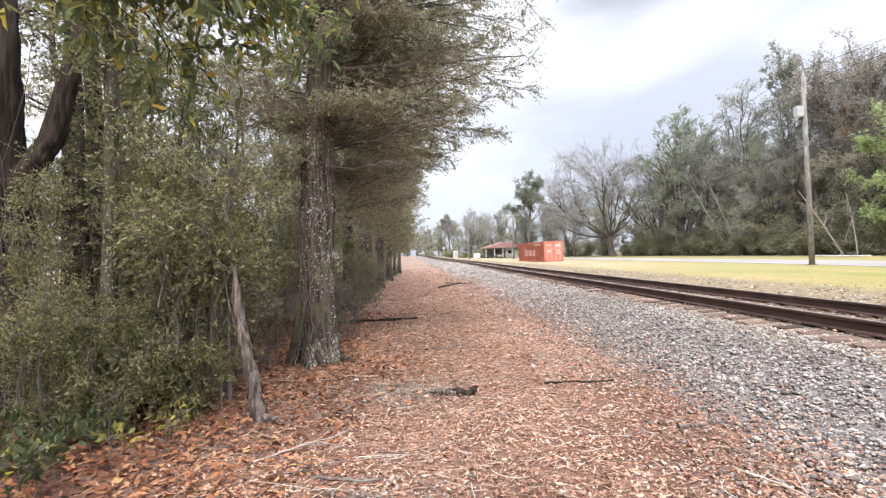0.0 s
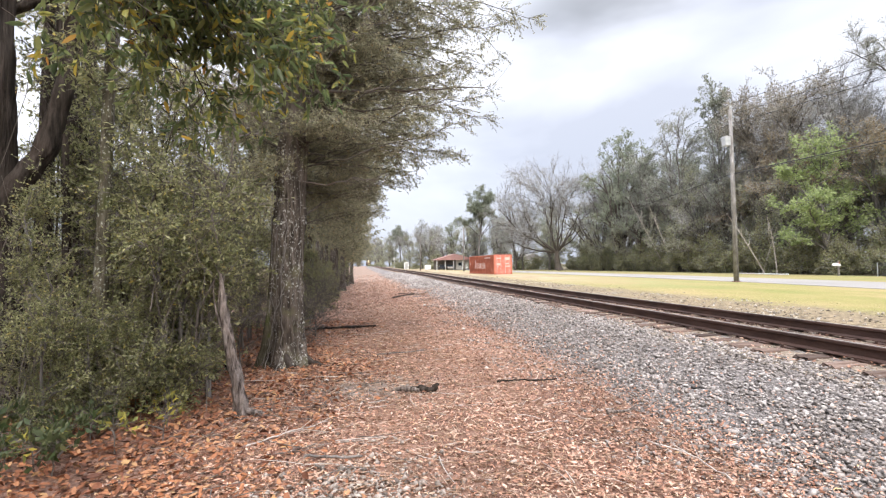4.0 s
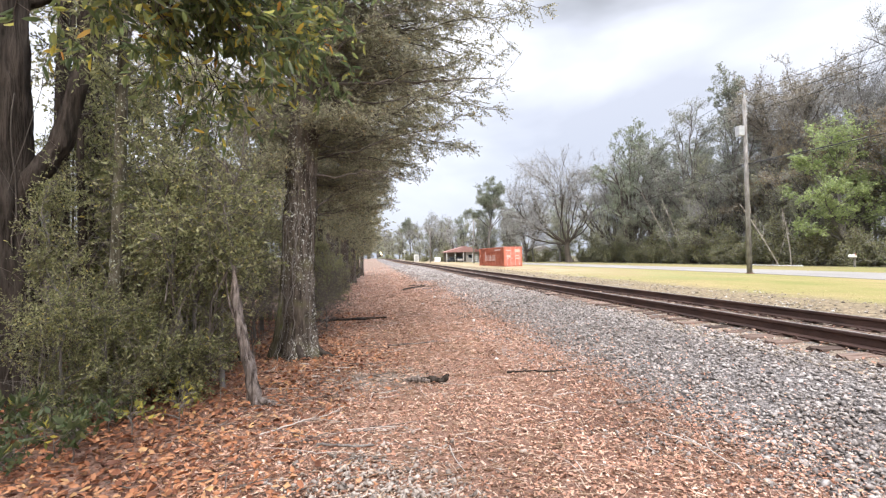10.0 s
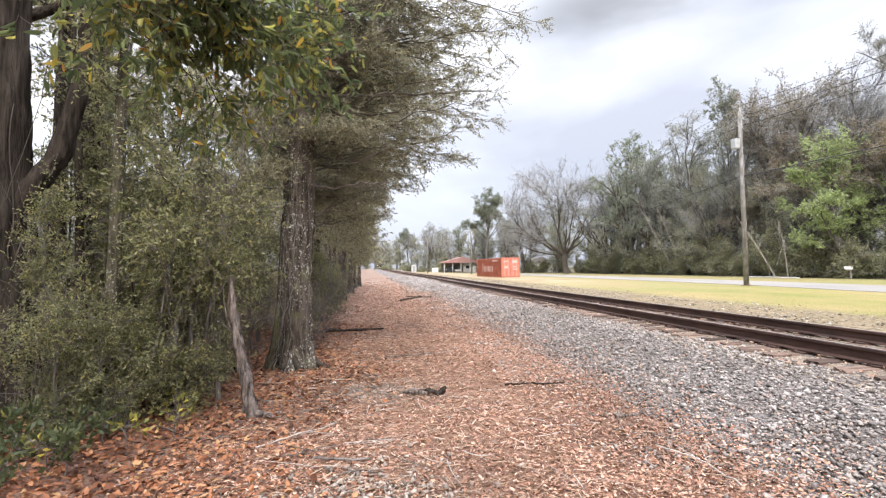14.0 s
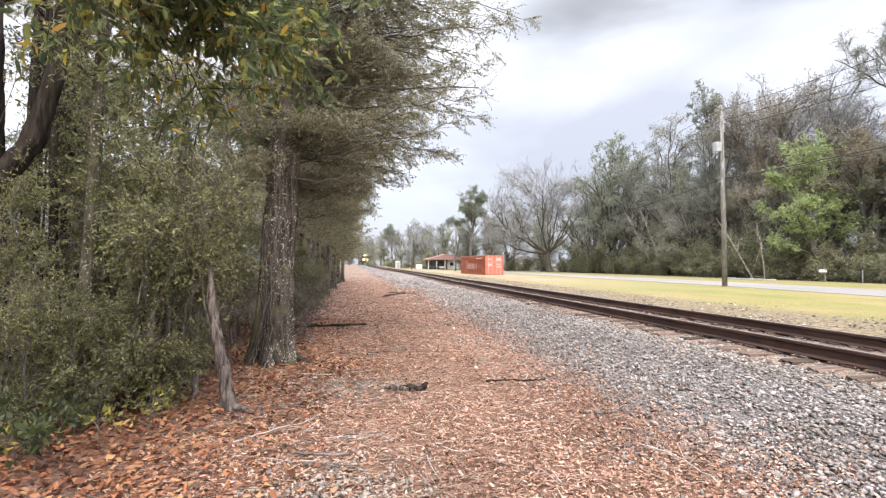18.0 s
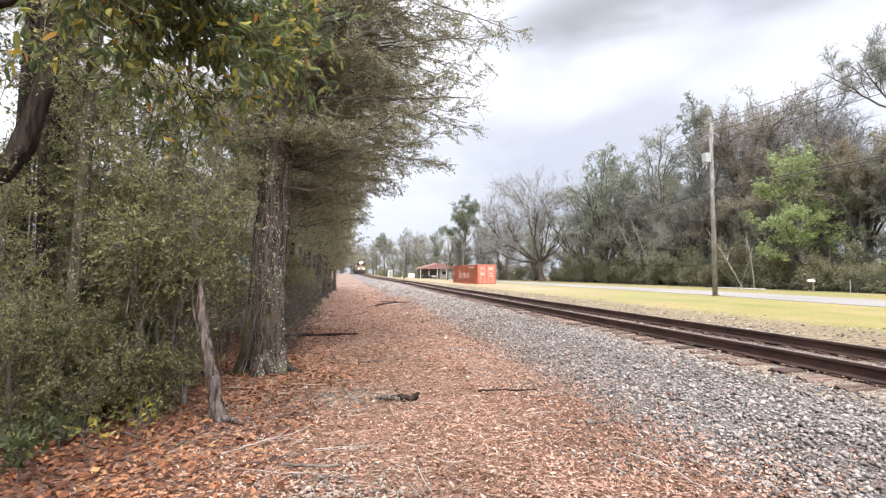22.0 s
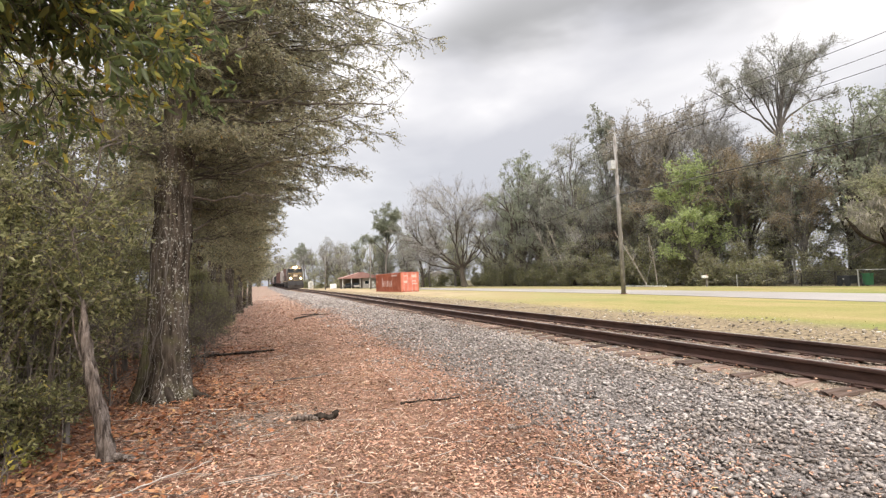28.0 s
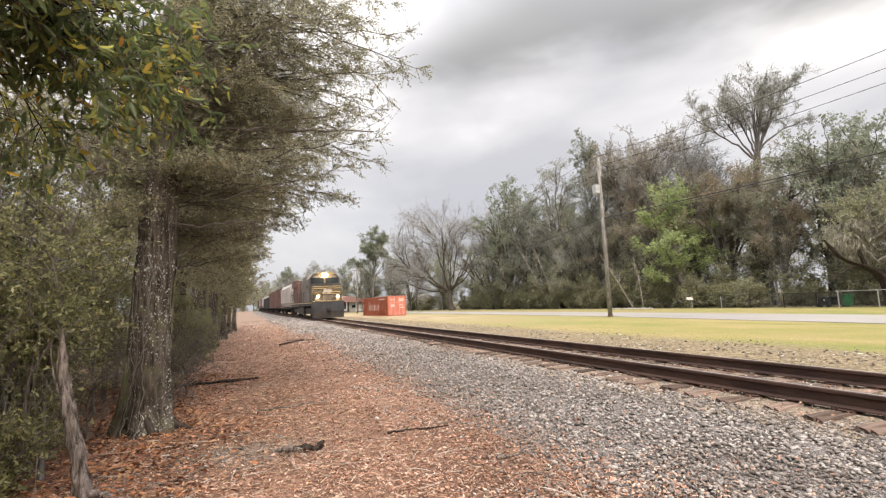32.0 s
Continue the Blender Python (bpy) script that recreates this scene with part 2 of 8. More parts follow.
def ground_shader():
    """Forest floor, worn leaf path, lawn: what covers the soil changes across the plan."""
    m, n, l, b = shader("ground", 0.95, 0, 0.1)
    co, sep = n("ShaderNodeTexCoord"), n("ShaderNodeSeparateXYZ")
    l(co.outputs["Object"], sep.inputs[0])
    edge = noise_tex(n, l, 0.9, 4)
    add = n("ShaderNodeMath")
    add.operation = "MULTIPLY_ADD"
    l(edge.outputs["Fac"], add.inputs[0])
    add.inputs[1].default_value = 2.4
    l(sep.outputs["X"], add.inputs[2])
    # leaf litter
    la = noise_tex(n, l, 20.0, 6, (1, 1, 1), 0.8)
    lr = ramp(n, [(0.27, (0.075, 0.047, 0.037)), (0.45, (0.19, 0.118, 0.09)), (0.6, (0.31, 0.2, 0.158)), (0.78, (0.46, 0.345, 0.285))])
    l(la.outputs["Fac"], lr.inputs["Fac"])
    lb = noise_tex(n, l, 1.3, 4)
    lbr = ramp(n, [(0.35, (0.72, 0.68, 0.66)), (0.65, (1.1, 1.05, 1.0))])
    l(lb.outputs["Fac"], lbr.inputs["Fac"])
    litter = mixed(n, l, lr.outputs["Color"], lbr.outputs["Color"], 0.9, "MULTIPLY")
    lc = noise_tex(n, l, 0.35, 5, (1.6, 0.6, 1))
    lcr = ramp(n, [(0.35, (0.72, 0.7, 0.7)), (0.5, (1.0, 1.0, 1.0)), (0.68, (1.3, 1.34, 1.38))])
    l(lc.outputs["Fac"], lcr.inputs["Fac"])
    litter = mixed(n, l, litter, lcr.outputs["Color"], 0.9, "MULTIPLY")
    # further along, the path turns sandy: distance haze put into its colour
    sa = noise_tex(n, l, 6.0, 5, (1, 0.4, 1), 0.7)
    sr = ramp(n, [(0.3, (0.13, 0.092, 0.07)), (0.5, (0.235, 0.172, 0.136)), (0.7, (0.36, 0.285, 0.232))])
    l(sa.outputs["Fac"], sr.inputs["Fac"])
    # share of the hazed tone, growing along y
    worn = n("ShaderNodeMapRange")
    worn.inputs["From Min"].default_value, worn.inputs["From Max"].default_value = 14.0, 42.0
    worn.inputs["To Max"].default_value = 0.8
    l(sep.outputs["Y"], worn.inputs["Value"])
    litter = mixed(n, l, litter, sr.outputs["Color"], worn.outputs["Result"])
    # a bare grey-brown patch beside the old oak
    off, far = n("ShaderNodeVectorMath"), n("ShaderNodeVectorMath")
    off.operation, far.operation = "MULTIPLY_ADD", "LENGTH"
    off.inputs[1].default_value, off.inputs[2].default_value = (1.05, 1.6, 0), (7.1, -10.1, 0)
    l(co.outputs["Object"], off.inputs[0])
    l(off.outputs["Vector"], far.inputs[0])
    rag = n("ShaderNodeMath")
    rag.operation = "MULTIPLY_ADD"
    l(sa.outputs["Fac"], rag.inputs[0])
    rag.inputs[1].default_value = 0.9
    l(far.outputs["Value"], rag.inputs[2])
    bare = n("ShaderNodeMapRange")
    bare.inputs["From Min"].default_value, bare.inputs["From Max"].default_value = 0.9, 1.4
    bare.inputs["To Min"].default_value, bare.inputs["To Max"].default_value = 0.65, 0.0
    l(rag.outputs[0], bare.inputs["Value"])
    br = ramp(n, [(0.3, (0.12, 0.1, 0.085)), (0.5, (0.22, 0.185, 0.16)), (0.7, (0.34, 0.29, 0.25))])
    l(la.outputs["Fac"], br.inputs["Fac"])
    litter = mixed(n, l, litter, br.outputs["Color"], bare.outputs["Result"])
    # lawn, patchy straw and green
    ga = noise_tex(n, l, 0.35, 5, (1, 0.5, 1))
    gr = ramp(n, [(0.33, (0.305, 0.243, 0.12)), (0.5, (0.246, 0.22, 0.087)), (0.68, (0.178, 0.196, 0.063))])
    l(ga.outputs["Fac"], gr.inputs["Fac"])
    gb = noise_tex(n, l, 30.0, 4)
    gbr = ramp(n, [(0.3, (0.65, 0.65, 0.62)), (0.7, (1.2, 1.2, 1.2))])
    l(gb.outputs["Fac"], gbr.inputs["Fac"])
    lawn = mixed(n, l, gr.outputs["Color"], gbr.outputs["Color"], 0.7, "MULTIPLY")
    st = ramp(n, [(0.3, (0.22, 0.165, 0.11)), (0.5, (0.32, 0.25, 0.165)), (0.7, (0.4, 0.325, 0.22))])
    l(ga.outputs["Fac"], st.inputs["Fac"])
    dry, near, dried = n("ShaderNodeMapRange"), n("ShaderNodeMapRange"), n("ShaderNodeMath")
    dry.inputs["From Min"].default_value, dry.inputs["From Max"].default_value = 20.0, 48.0
    near.inputs["From Min"].default_value, near.inputs["From Max"].default_value = 10.0, 17.0
    near.inputs["To Min"].default_value, near.inputs["To Max"].default_value = 0.9, 0.25
    dried.operation = "MULTIPLY"
    l(sep.outputs["Y"], dry.inputs["Value"])
    l(sep.outputs["X"], near.inputs["Value"])
    l(dry.outputs["Result"], dried.inputs[0])
    l(near.outputs["Result"], dried.inputs[1])
    lawn = mixed(n, l, lawn, st.outputs["Color"], dried.outputs[0])
    gate = ramp(n, [(0.0, (0, 0, 0)), (1.0, (1, 1, 1))])
    mr = n("ShaderNodeMapRange")
    mr.inputs["From Min"].default_value, mr.inputs["From Max"].default_value = 6.8, 7.9
    l(add.outputs[0], mr.inputs["Value"])
    l(mr.outputs["Result"], gate.inputs["Fac"])
    va = noise_tex(n, l, 9.0, 6, (1, 1, 1), 0.75)
    vr = ramp(n, [(0.3, (0.05, 0.04, 0.03)), (0.45, (0.15, 0.118, 0.08)), (0.58, (0.285, 0.226, 0.145)), (0.75, (0.42, 0.347, 0.217))])
    l(va.outputs["Fac"], vr.inputs["Fac"])
    mr0 = n("ShaderNodeMapRange")
    mr0.inputs["From Min"].default_value, mr0.inputs["From Max"].default_value = 0.0, 1.0
    l(sep.outputs["X"], mr0.inputs["Value"])
    low = mixed(n, l, litter, vr.outputs["Color"], mr0.outputs["Result"])
    col = mixed(n, l, low, lawn, gate.outputs["Color"])
    mr2 = n("ShaderNodeMapRange")
    mr2.inputs["From Min"].default_value, mr2.inputs["From Max"].default_value = 34.5, 36.5
    l(add.outputs[0], mr2.inputs["Value"])
    wr = ramp(n, [(0.3, (0.06, 0.05, 0.035)), (0.5, (0.13, 0.11, 0.07)), (0.7, (0.22, 0.19, 0.12))])
    l(va.outputs["Fac"], wr.inputs["Fac"])
    col = mixed(n, l, col, wr.outputs["Color"], mr2.outputs["Result"])
    l(col, b.inputs["Base Color"])
    bump(n, l, b, la, 0.6, 0.03)
    return m


M_GROUND = ground_shader()
M_BALLAST = surface("ballast_bed", [(0.35, (0.06, 0.052, 0.048)), (0.5, (0.17, 0.15, 0.14)), (0.66, (0.33, 0.295, 0.275))], 60, 0.95, bump_s=1.0, bump_scale=55, dist=0.03, fine=0.8)
M_CRIB = surface("crib_dirt", [(0.33, (0.1, 0.075, 0.056)), (0.5, (0.23, 0.178, 0.132)), (0.67, (0.4, 0.325, 0.25))], 38, 0.95, bump_s=0.9, bump_scale=50, dist=0.02, fine=0.8)
M_STONE = island_shader("ballast_stone", [(0.0, (0.115, 0.103, 0.096)), (0.3, (0.216, 0.19, 0.174)), (0.65, (0.304, 0.27, 0.247)), (0.93, (0.44, 0.4, 0.37)), (1.0, (0.33, 0.275, 0.245))], grain=45, rough=1.0, spec=0.08)
M_VERGE_STONE = island_shader("dusty_verge_stone", [(0.0, (0.12, 0.099, 0.077)), (0.35, (0.23, 0.197, 0.156)), (0.7, (0.38, 0.335, 0.275)), (1.0, (0.58, 0.535, 0.47))], grain=45, rough=1.0, spec=0.08)
M_PEBBLE = island_shader("pebble", [(0.0, (0.14, 0.115, 0.098)), (0.5, (0.31, 0.262, 0.225)), (1.0, (0.48, 0.42, 0.37))], grain=40)
M_ROAD = surface("road", [(0.3, (0.228, 0.213, 0.2)), (0.7, (0.298, 0.28, 0.263))], 0.5, 0.9, stretch=(1, 0.2, 1), bump_s=0.15, bump_scale=60)
M_RUST = surface("rusty_rail", [(0.3, (0.045, 0.028, 0.024)), (0.7, (0.11, 0.062, 0.048))], 5, 0.75, 0.25, stretch=(1, 0.3, 1), bump_s=0.3, bump_scale=60)
M_RAILTOP = surface("worn_rail_head", [(0.3, (0.3, 0.27, 0.25)), (0.7, (0.42, 0.38, 0.36))], 4, 0.42, 0.8, stretch=(6, 0.15, 1), bump_s=0.05)
M_TIE = piece_shader("tie_wood", [(0.0, (0.05, 0.035, 0.029)), (0.5, (0.135, 0.094, 0.075)), (1.0, (0.255, 0.182, 0.148))], 0.95, 9, (0.35, 3, 3))
M_TIE_FAR = surface("tie_wood_far", [(0.3, (0.12, 0.08, 0.06)), (0.7, (0.25, 0.17, 0.13))], 3)
M_LITTER = island_shader("dry_leaf", [(0.0, (0.13, 0.07, 0.05)), (0.18, (0.28, 0.145, 0.095)), (0.5, (0.44, 0.232, 0.155)), (0.8, (0.56, 0.345, 0.248)), (0.96, (0.64, 0.475, 0.38)), (1.0, (0.5, 0.32, 0.15))], 0.7, 60)
M_LITTER_RED = island_shader("russet_leaf", [(0.0, (0.06, 0.025, 0.016)), (0.3, (0.2, 0.076, 0.038)), (0.7, (0.36, 0.15, 0.07)), (0.92, (0.43, 0.23, 0.12)), (1.0, (0.45, 0.27, 0.12))], 0.6, 60)
M_STRAW = island_shader("pine_straw", [(0.0, (0.17, 0.095, 0.06)), (0.5, (0.38, 0.245, 0.165)), (1.0, (0.58, 0.45, 0.35))], 0.8, 60)
M_BARK = bark_shader("oak_bark", (0.026, 0.021, 0.017), (0.155, 0.13, 0.11), (0.6, 0.6, 0.56), 20, (0.12, 0.112, 0.065))
M_BARK_DARK = bark_shader("dark_bark", (0.016, 0.0135, 0.011), (0.085, 0.07, 0.06), None, 16)
M_BARK_MOSS = bark_shader("mossy_bark", (0.035, 0.032, 0.02), (0.13, 0.115, 0.08), None, 18, (0.075, 0.09, 0.022))
M_BARK_LICHEN = bark_shader("lichen_bark", (0.04, 0.037, 0.025), (0.15, 0.135, 0.1), (0.42, 0.43, 0.37), 18, (0.09, 0.1, 0.035))
M_BARK_GREY = bark_shader("grey_bark", (0.1, 0.09, 0.085), (0.27, 0.25, 0.235), None, 10)
# far bark, paler than real wood: the air's haze is in the colour
M_BARK_FAR = surface("hazed_far_bark", [(0.3, (0.235, 0.217, 0.19)), (0.7, (0.43, 0.4, 0.355))], 2.0, 0.95, stretch=(1, 1, 0.3), bump_s=0)
M_TWIG = surface("twig_wood", [(0.3, (0.095, 0.08, 0.068)), (0.7, (0.21, 0.18, 0.16))], 3.0, 0.95, bump_s=0)
M_LIMB = surface("crown_limb_wood", [(0.3, (0.06, 0.05, 0.042)), (0.7, (0.145, 0.124, 0.106))], 3.0, 0.95, bump_s=0)
M_TWIG_PALE = surface("pale_twig", [(0.3, (0.3, 0.25, 0.22)), (0.7, (0.55, 0.5, 0.45))], 6.0, 0.9, bump_s=0)
M_DEAD = bark_shader("dead_wood", (0.04, 0.03, 0.025), (0.37, 0.315, 0.285), None, 30)
M_LEAF_OAK = leaf_shader("oak_leaf", [(0.0, (0.16, 0.168, 0.1)), (0.45, (0.338, 0.318, 0.202)), (0.8, (0.455, 0.428, 0.288)), (0.97, (0.47, 0.44, 0.3)), (1.0, (0.45, 0.28, 0.07))], 0.35, 0.66)
M_LEAF_NEAR = leaf_shader("laurel_leaf", [(0.0, (0.08, 0.108, 0.05)), (0.5, (0.16, 0.198, 0.082)), (0.75, (0.245, 0.272, 0.1)), (0.9, (0.38, 0.37, 0.1)), (0.97, (0.55, 0.44, 0.08)), (1.0, (0.48, 0.22, 0.05))], 0.28, 0.66)
M_LEAF_SHRUB = leaf_shader("shrub_leaf", [(0.0, (0.1, 0.108, 0.05)), (0.4, (0.225, 0.232, 0.108)), (0.8, (0.36, 0.358, 0.178)), (0.96, (0.47, 0.45, 0.24)), (1.0, (0.5, 0.4, 0.1))], 0.3, 0.58)
M_LEAF_BAY = leaf_shader("bay_leaf", [(0.0, (0.05, 0.075, 0.025)), (0.6, (0.085, 0.102, 0.048)), (0.95, (0.15, 0.16, 0.068)), (1.0, (0.5, 0.4, 0.06))], 0.35, 0.35)
M_LEAF_YELLOW = leaf_shader("yellow_leaf", [(0.0, (0.17, 0.19, 0.06)), (0.6, (0.28, 0.27, 0.07)), (1.0, (0.5, 0.4, 0.07))], 0.5, 0.4)
# far leaf colours are raised and greyed to stand in for distance haze
M_FAR_GREEN = leaf_shader("hazed_evergreen_clump", [(0.0, (0.176, 0.198, 0.143)), (0.6, (0.297, 0.325, 0.231)), (1.0, (0.407, 0.435, 0.319))], 0.6, 0.66)
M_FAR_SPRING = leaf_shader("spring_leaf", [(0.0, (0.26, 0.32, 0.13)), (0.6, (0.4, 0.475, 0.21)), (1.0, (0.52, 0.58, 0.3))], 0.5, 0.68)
M_FAR_RED = leaf_shader("hazed_budding_clump", [(0.0, (0.21, 0.185, 0.138)), (0.6, (0.315, 0.272, 0.2)), (1.0, (0.4, 0.345, 0.26))], 0.8, 0.6)
M_FAR_BROWN = leaf_shader("hazed_brush_clump", [(0.0, (0.205, 0.205, 0.135)), (0.5, (0.324, 0.326, 0.211)), (0.9, (0.432, 0.421, 0.281)), (1.0, (0.367, 0.432, 0.184))], 0.8, 0.62)
M_FAR_BRUSH = leaf_shader("hazed_roadside_leaf", [(0.0, (0.168, 0.16, 0.101)), (0.5, (0.291, 0.28, 0.168)), (0.85, (0.403, 0.381, 0.235)), (1.0, (0.336, 0.403, 0.157))], 0.8, 0.6)
M_FAR_MIST = leaf_shader("hazed_thin_leaf", [(0.0, (0.2, 0.215, 0.165)), (0.6, (0.3, 0.32, 0.25)), (1.0, (0.4, 0.41, 0.33))], 0.7, 0.6)
M_FAR_RUST = leaf_shader("hazed_rusty_bud", [(0.0, (0.235, 0.185, 0.12)), (0.6, (0.36, 0.28, 0.175)), (1.0, (0.43, 0.355, 0.22))], 0.8, 0.6)
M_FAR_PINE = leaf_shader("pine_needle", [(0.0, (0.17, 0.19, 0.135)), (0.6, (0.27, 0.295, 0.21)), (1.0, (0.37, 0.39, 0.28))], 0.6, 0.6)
# bark and twigs of the far woods, lightened in colour for haze
M_BARK_WOOD = surface("hazed_woodland_bark", [(0.3, (0.09, 0.082, 0.074)), (0.7, (0.2, 0.183, 0.167))], 2.0, 0.95, stretch=(1, 1, 0.3), bump_s=0)
M_TWIG_FAR = surface("hazed_grey_twig", [(0.3, (0.232, 0.226, 0.212)), (0.7, (0.395, 0.385, 0.36))], 2.0, 0.95, bump_s=0)
M_MOSS_HANG = leaf_shader("spanish_moss", [(0.0, (0.26, 0.24, 0.205)), (1.0, (0.48, 0.455, 0.4))], 0.9, 0.4)
M_GRASS = leaf_shader("grass_blade", [(0.0, (0.26, 0.26, 0.1)), (0.4, (0.42, 0.37, 0.18)), (1.0, (0.58, 0.48, 0.3))], 0.7, 0.45)
M_POLE = bark_shader("pole_wood", (0.16, 0.15, 0.14), (0.33, 0.315, 0.298), None, 12)
M_WIRE = surface("black_wire", [(0.3, (0.03, 0.03, 0.03)), (0.7, (0.06, 0.06, 0.06))], 4, 0.6, bump_s=0)
M_GALV = surface("galvanised_steel", [(0.3, (0.42, 0.43, 0.43)), (0.7, (0.58, 0.58, 0.57))], 4, 0.5, 0.5, bump_s=0.05)
M_WHITE = surface("white_paint", [(0.3, (0.7, 0.7, 0.68)), (0.7, (0.82, 0.82, 0.8))], 3, 0.6, bump_s=0.05)
M_CONT = surface("container_paint", [(0.3, (0.42, 0.12, 0.07)), (0.55, (0.52, 0.17, 0.1)), (0.75, (0.58, 0.24, 0.16))], 1.2, 0.65, bump_s=0.08)
M_CONT_DOOR = surface("container_door_paint", [(0.3, (0.55, 0.16, 0.11)), (0.7, (0.66, 0.25, 0.19))], 1.5, 0.65, bump_s=0.08)
M_FADED = surface("faded_white_paint", [(0.3, (0.62, 0.4, 0.34)), (0.7, (0.72, 0.56, 0.5))], 3, 0.6, bump_s=0.05)
M_FADED_STONE = surface("pale_stone", [(0.3, (0.55, 0.53, 0.49)), (0.7, (0.72, 0.7, 0.66))], 20, 0.85, bump_s=0.3, bump_scale=30)
M_OXIDE = surface("boxcar_red", [(0.3, (0.1, 0.058, 0.05)), (0.7, (0.17, 0.1, 0.086))], 0.8, 0.8, bump_s=0.1)
M_CARGREY = surface("hopper_grey", [(0.3, (0.3, 0.28, 0.265)), (0.7, (0.43, 0.405, 0.385))], 0.8, 0.8, bump_s=0.1)
M_CARBLACK = surface("car_black", [(0.3, (0.03, 0.03, 0.032)), (0.7, (0.07, 0.07, 0.075))], 0.8, 0.8, bump_s=0.1)
M_LOCO = surface("locomotive_dark_paint", [(0.3, (0.08, 0.07, 0.062)), (0.7, (0.14, 0.122, 0.106))], 1.0, 0.5, bump_s=0.03)
M_ROOFGREY = surface("locomotive_roof_paint", [(0.3, (0.2, 0.185, 0.155)), (0.7, (0.3, 0.28, 0.24))], 1.0, 0.6, bump_s=0.03)
M_GOLD = surface("gold_stripe_paint", [(0.3, (0.36, 0.27, 0.13)), (0.7, (0.46, 0.36, 0.19))], 2.0, 0.5, bump_s=0)
M_UNDER = surface("grimy_steel", [(0.3, (0.03, 0.026, 0.024)), (0.7, (0.075, 0.065, 0.058))], 2.0, 0.85, 0.2, bump_s=0.2)
M_PLASTIC_GREEN = surface("green_plastic", [(0.3, (0.03, 0.16, 0.07)), (0.7, (0.05, 0.22, 0.1))], 2.0, 0.5, bump_s=0.02)
M_PLASTIC_DARK = surface("dark_plastic", [(0.3, (0.02, 0.022, 0.026)), (0.7, (0.045, 0.048, 0.055))], 2.0, 0.5, bump_s=0.02)
M_ROOFRED = surface("red_metal_roof", [(0.3, (0.3, 0.16, 0.145)), (0.7, (0.4, 0.24, 0.215))], 0.6, 0.7, bump_s=0.1)
M_SIDING = surface("house_siding", [(0.3, (0.36, 0.34, 0.31)), (0.7, (0.46, 0.44, 0.41))], 0.7, 0.8, bump_s=0.1)


def glass_shader():
    m, n, l, b = shader("dark_glass", 0.06, 0, 0.5)
    b.inputs["Base Color"].default_value = (0.02, 0.025, 0.03, 1)
    return m


def glow_shader(name, col, power):
    m, n, l, b = shader(name, 0.3)
    b.inputs["Base Color"].default_value = (*col, 1)
    b.inputs["Emission Color"].default_value = (*col, 1)
    b.inputs["Emission Strength"].default_value = power
    return m


M_GLASS = glass_shader()
M_LAMP = glow_shader("headlight_glow", (1.0, 0.72, 0.36), 250)


# ---- mesh helpers ----
def mesh_of(name, V, F, mat, smooth=False):
    V, F = np.asarray(V, np.float32), np.asarray(F, np.int32)
    me = bpy.data.meshes.new(name)
    me.vertices.add(len(V))
    me.vertices.foreach_set("co", V.ravel())
    me.loops.add(F.size)
    me.loops.foreach_set("vertex_index", F.ravel())
    me.polygons.add(len(F))
    me.polygons.foreach_set("loop_start", np.arange(len(F), dtype=np.int32) * F.shape[1])
    if smooth:
        me.polygons.foreach_set("use_smooth", np.ones(len(F), bool))
    me.materials.append(mat)
    me.update(calc_edges=True)
    return me


def child(name, me, parent, label=""):
    ob = new(name, me)
    ob.parent = parent
    return tagged(ob, label) if label else ob


def part(name, bm, mat, parent, label="", smooth=False):
    me = bpy.data.meshes.new(name)
    bm.to_mesh(me)
    bm.free()
    if smooth:
        for p in me.polygons:
            p.use_smooth = True
    me.materials.append(mat)
    return child(name, me, parent, label)


def holder(name, m, label, category, group="", kind=""):
    ob = new(name)
    ob.empty_display_size = 0.2
    ob.matrix_basis = m
    return tagged(ob, label, category, group, kind)


def box(bm, x0, x1, y0, y1, z0, z1, bevel=0.0):
    r = bmesh.ops.create_cube(bm, size=1.0, matrix=Matrix.Translation(((x0 + x1) / 2, (y0 + y1) / 2, (z0 + z1) / 2)) @ Matrix.Diagonal((x1 - x0, y1 - y0, z1 - z0, 1)))
    if bevel:
        es = {e for v in r["verts"] for e in v.link_edges}
        bmesh.ops.bevel(bm, geom=list(es), offset=bevel, segments=2, affect="EDGES", profile=0.7)
    return bm


def boxes(*specs, bevel=0.0):
    bm = bmesh.new()
    for s in specs:
        box(bm, *s, bevel=bevel)
    return bm


def rod(bm, a, b, r, n=8, r2=None):
    a, b = Vector(a), Vector(b)
    d = b - a
    m = Matrix.Translation((a + b) / 2) @ d.to_track_quat("Z", "Y").to_matrix().to_4x4()
    bmesh.ops.create_cone(bm, cap_ends=True, segments=n, radius1=r, radius2=r if r2 is None else r2, depth=d.length, matrix=m)
    return bm


def rods(*specs, n=8):
    bm = bmesh.new()
    for s in specs:
        rod(bm, *s[:3], n=s[3] if len(s) > 3 else n, r2=s[4] if len(s) > 4 else None)
    return bm


def prism(bm, outline, y0, y1):
    """An outline in x and z, drawn out along y."""
    a = [bm.verts.new((x, y0, z)) for x, z in outline]
    b = [bm.verts.new((x, y1, z)) for x, z in outline]
    k = len(outline)
    bm.faces.new(a)
    bm.faces.new(b[::-1])
    for i in range(k):
        j = (i + 1) % k
        bm.faces.new((a[j], a[i], b[i], b[j]))
    bmesh.ops.recalc_face_normals(bm, faces=bm.faces[:])
    return bm


def unit(v):
    return v / np.maximum(np.linalg.norm(v, axis=-1, keepdims=True), 1e-9)


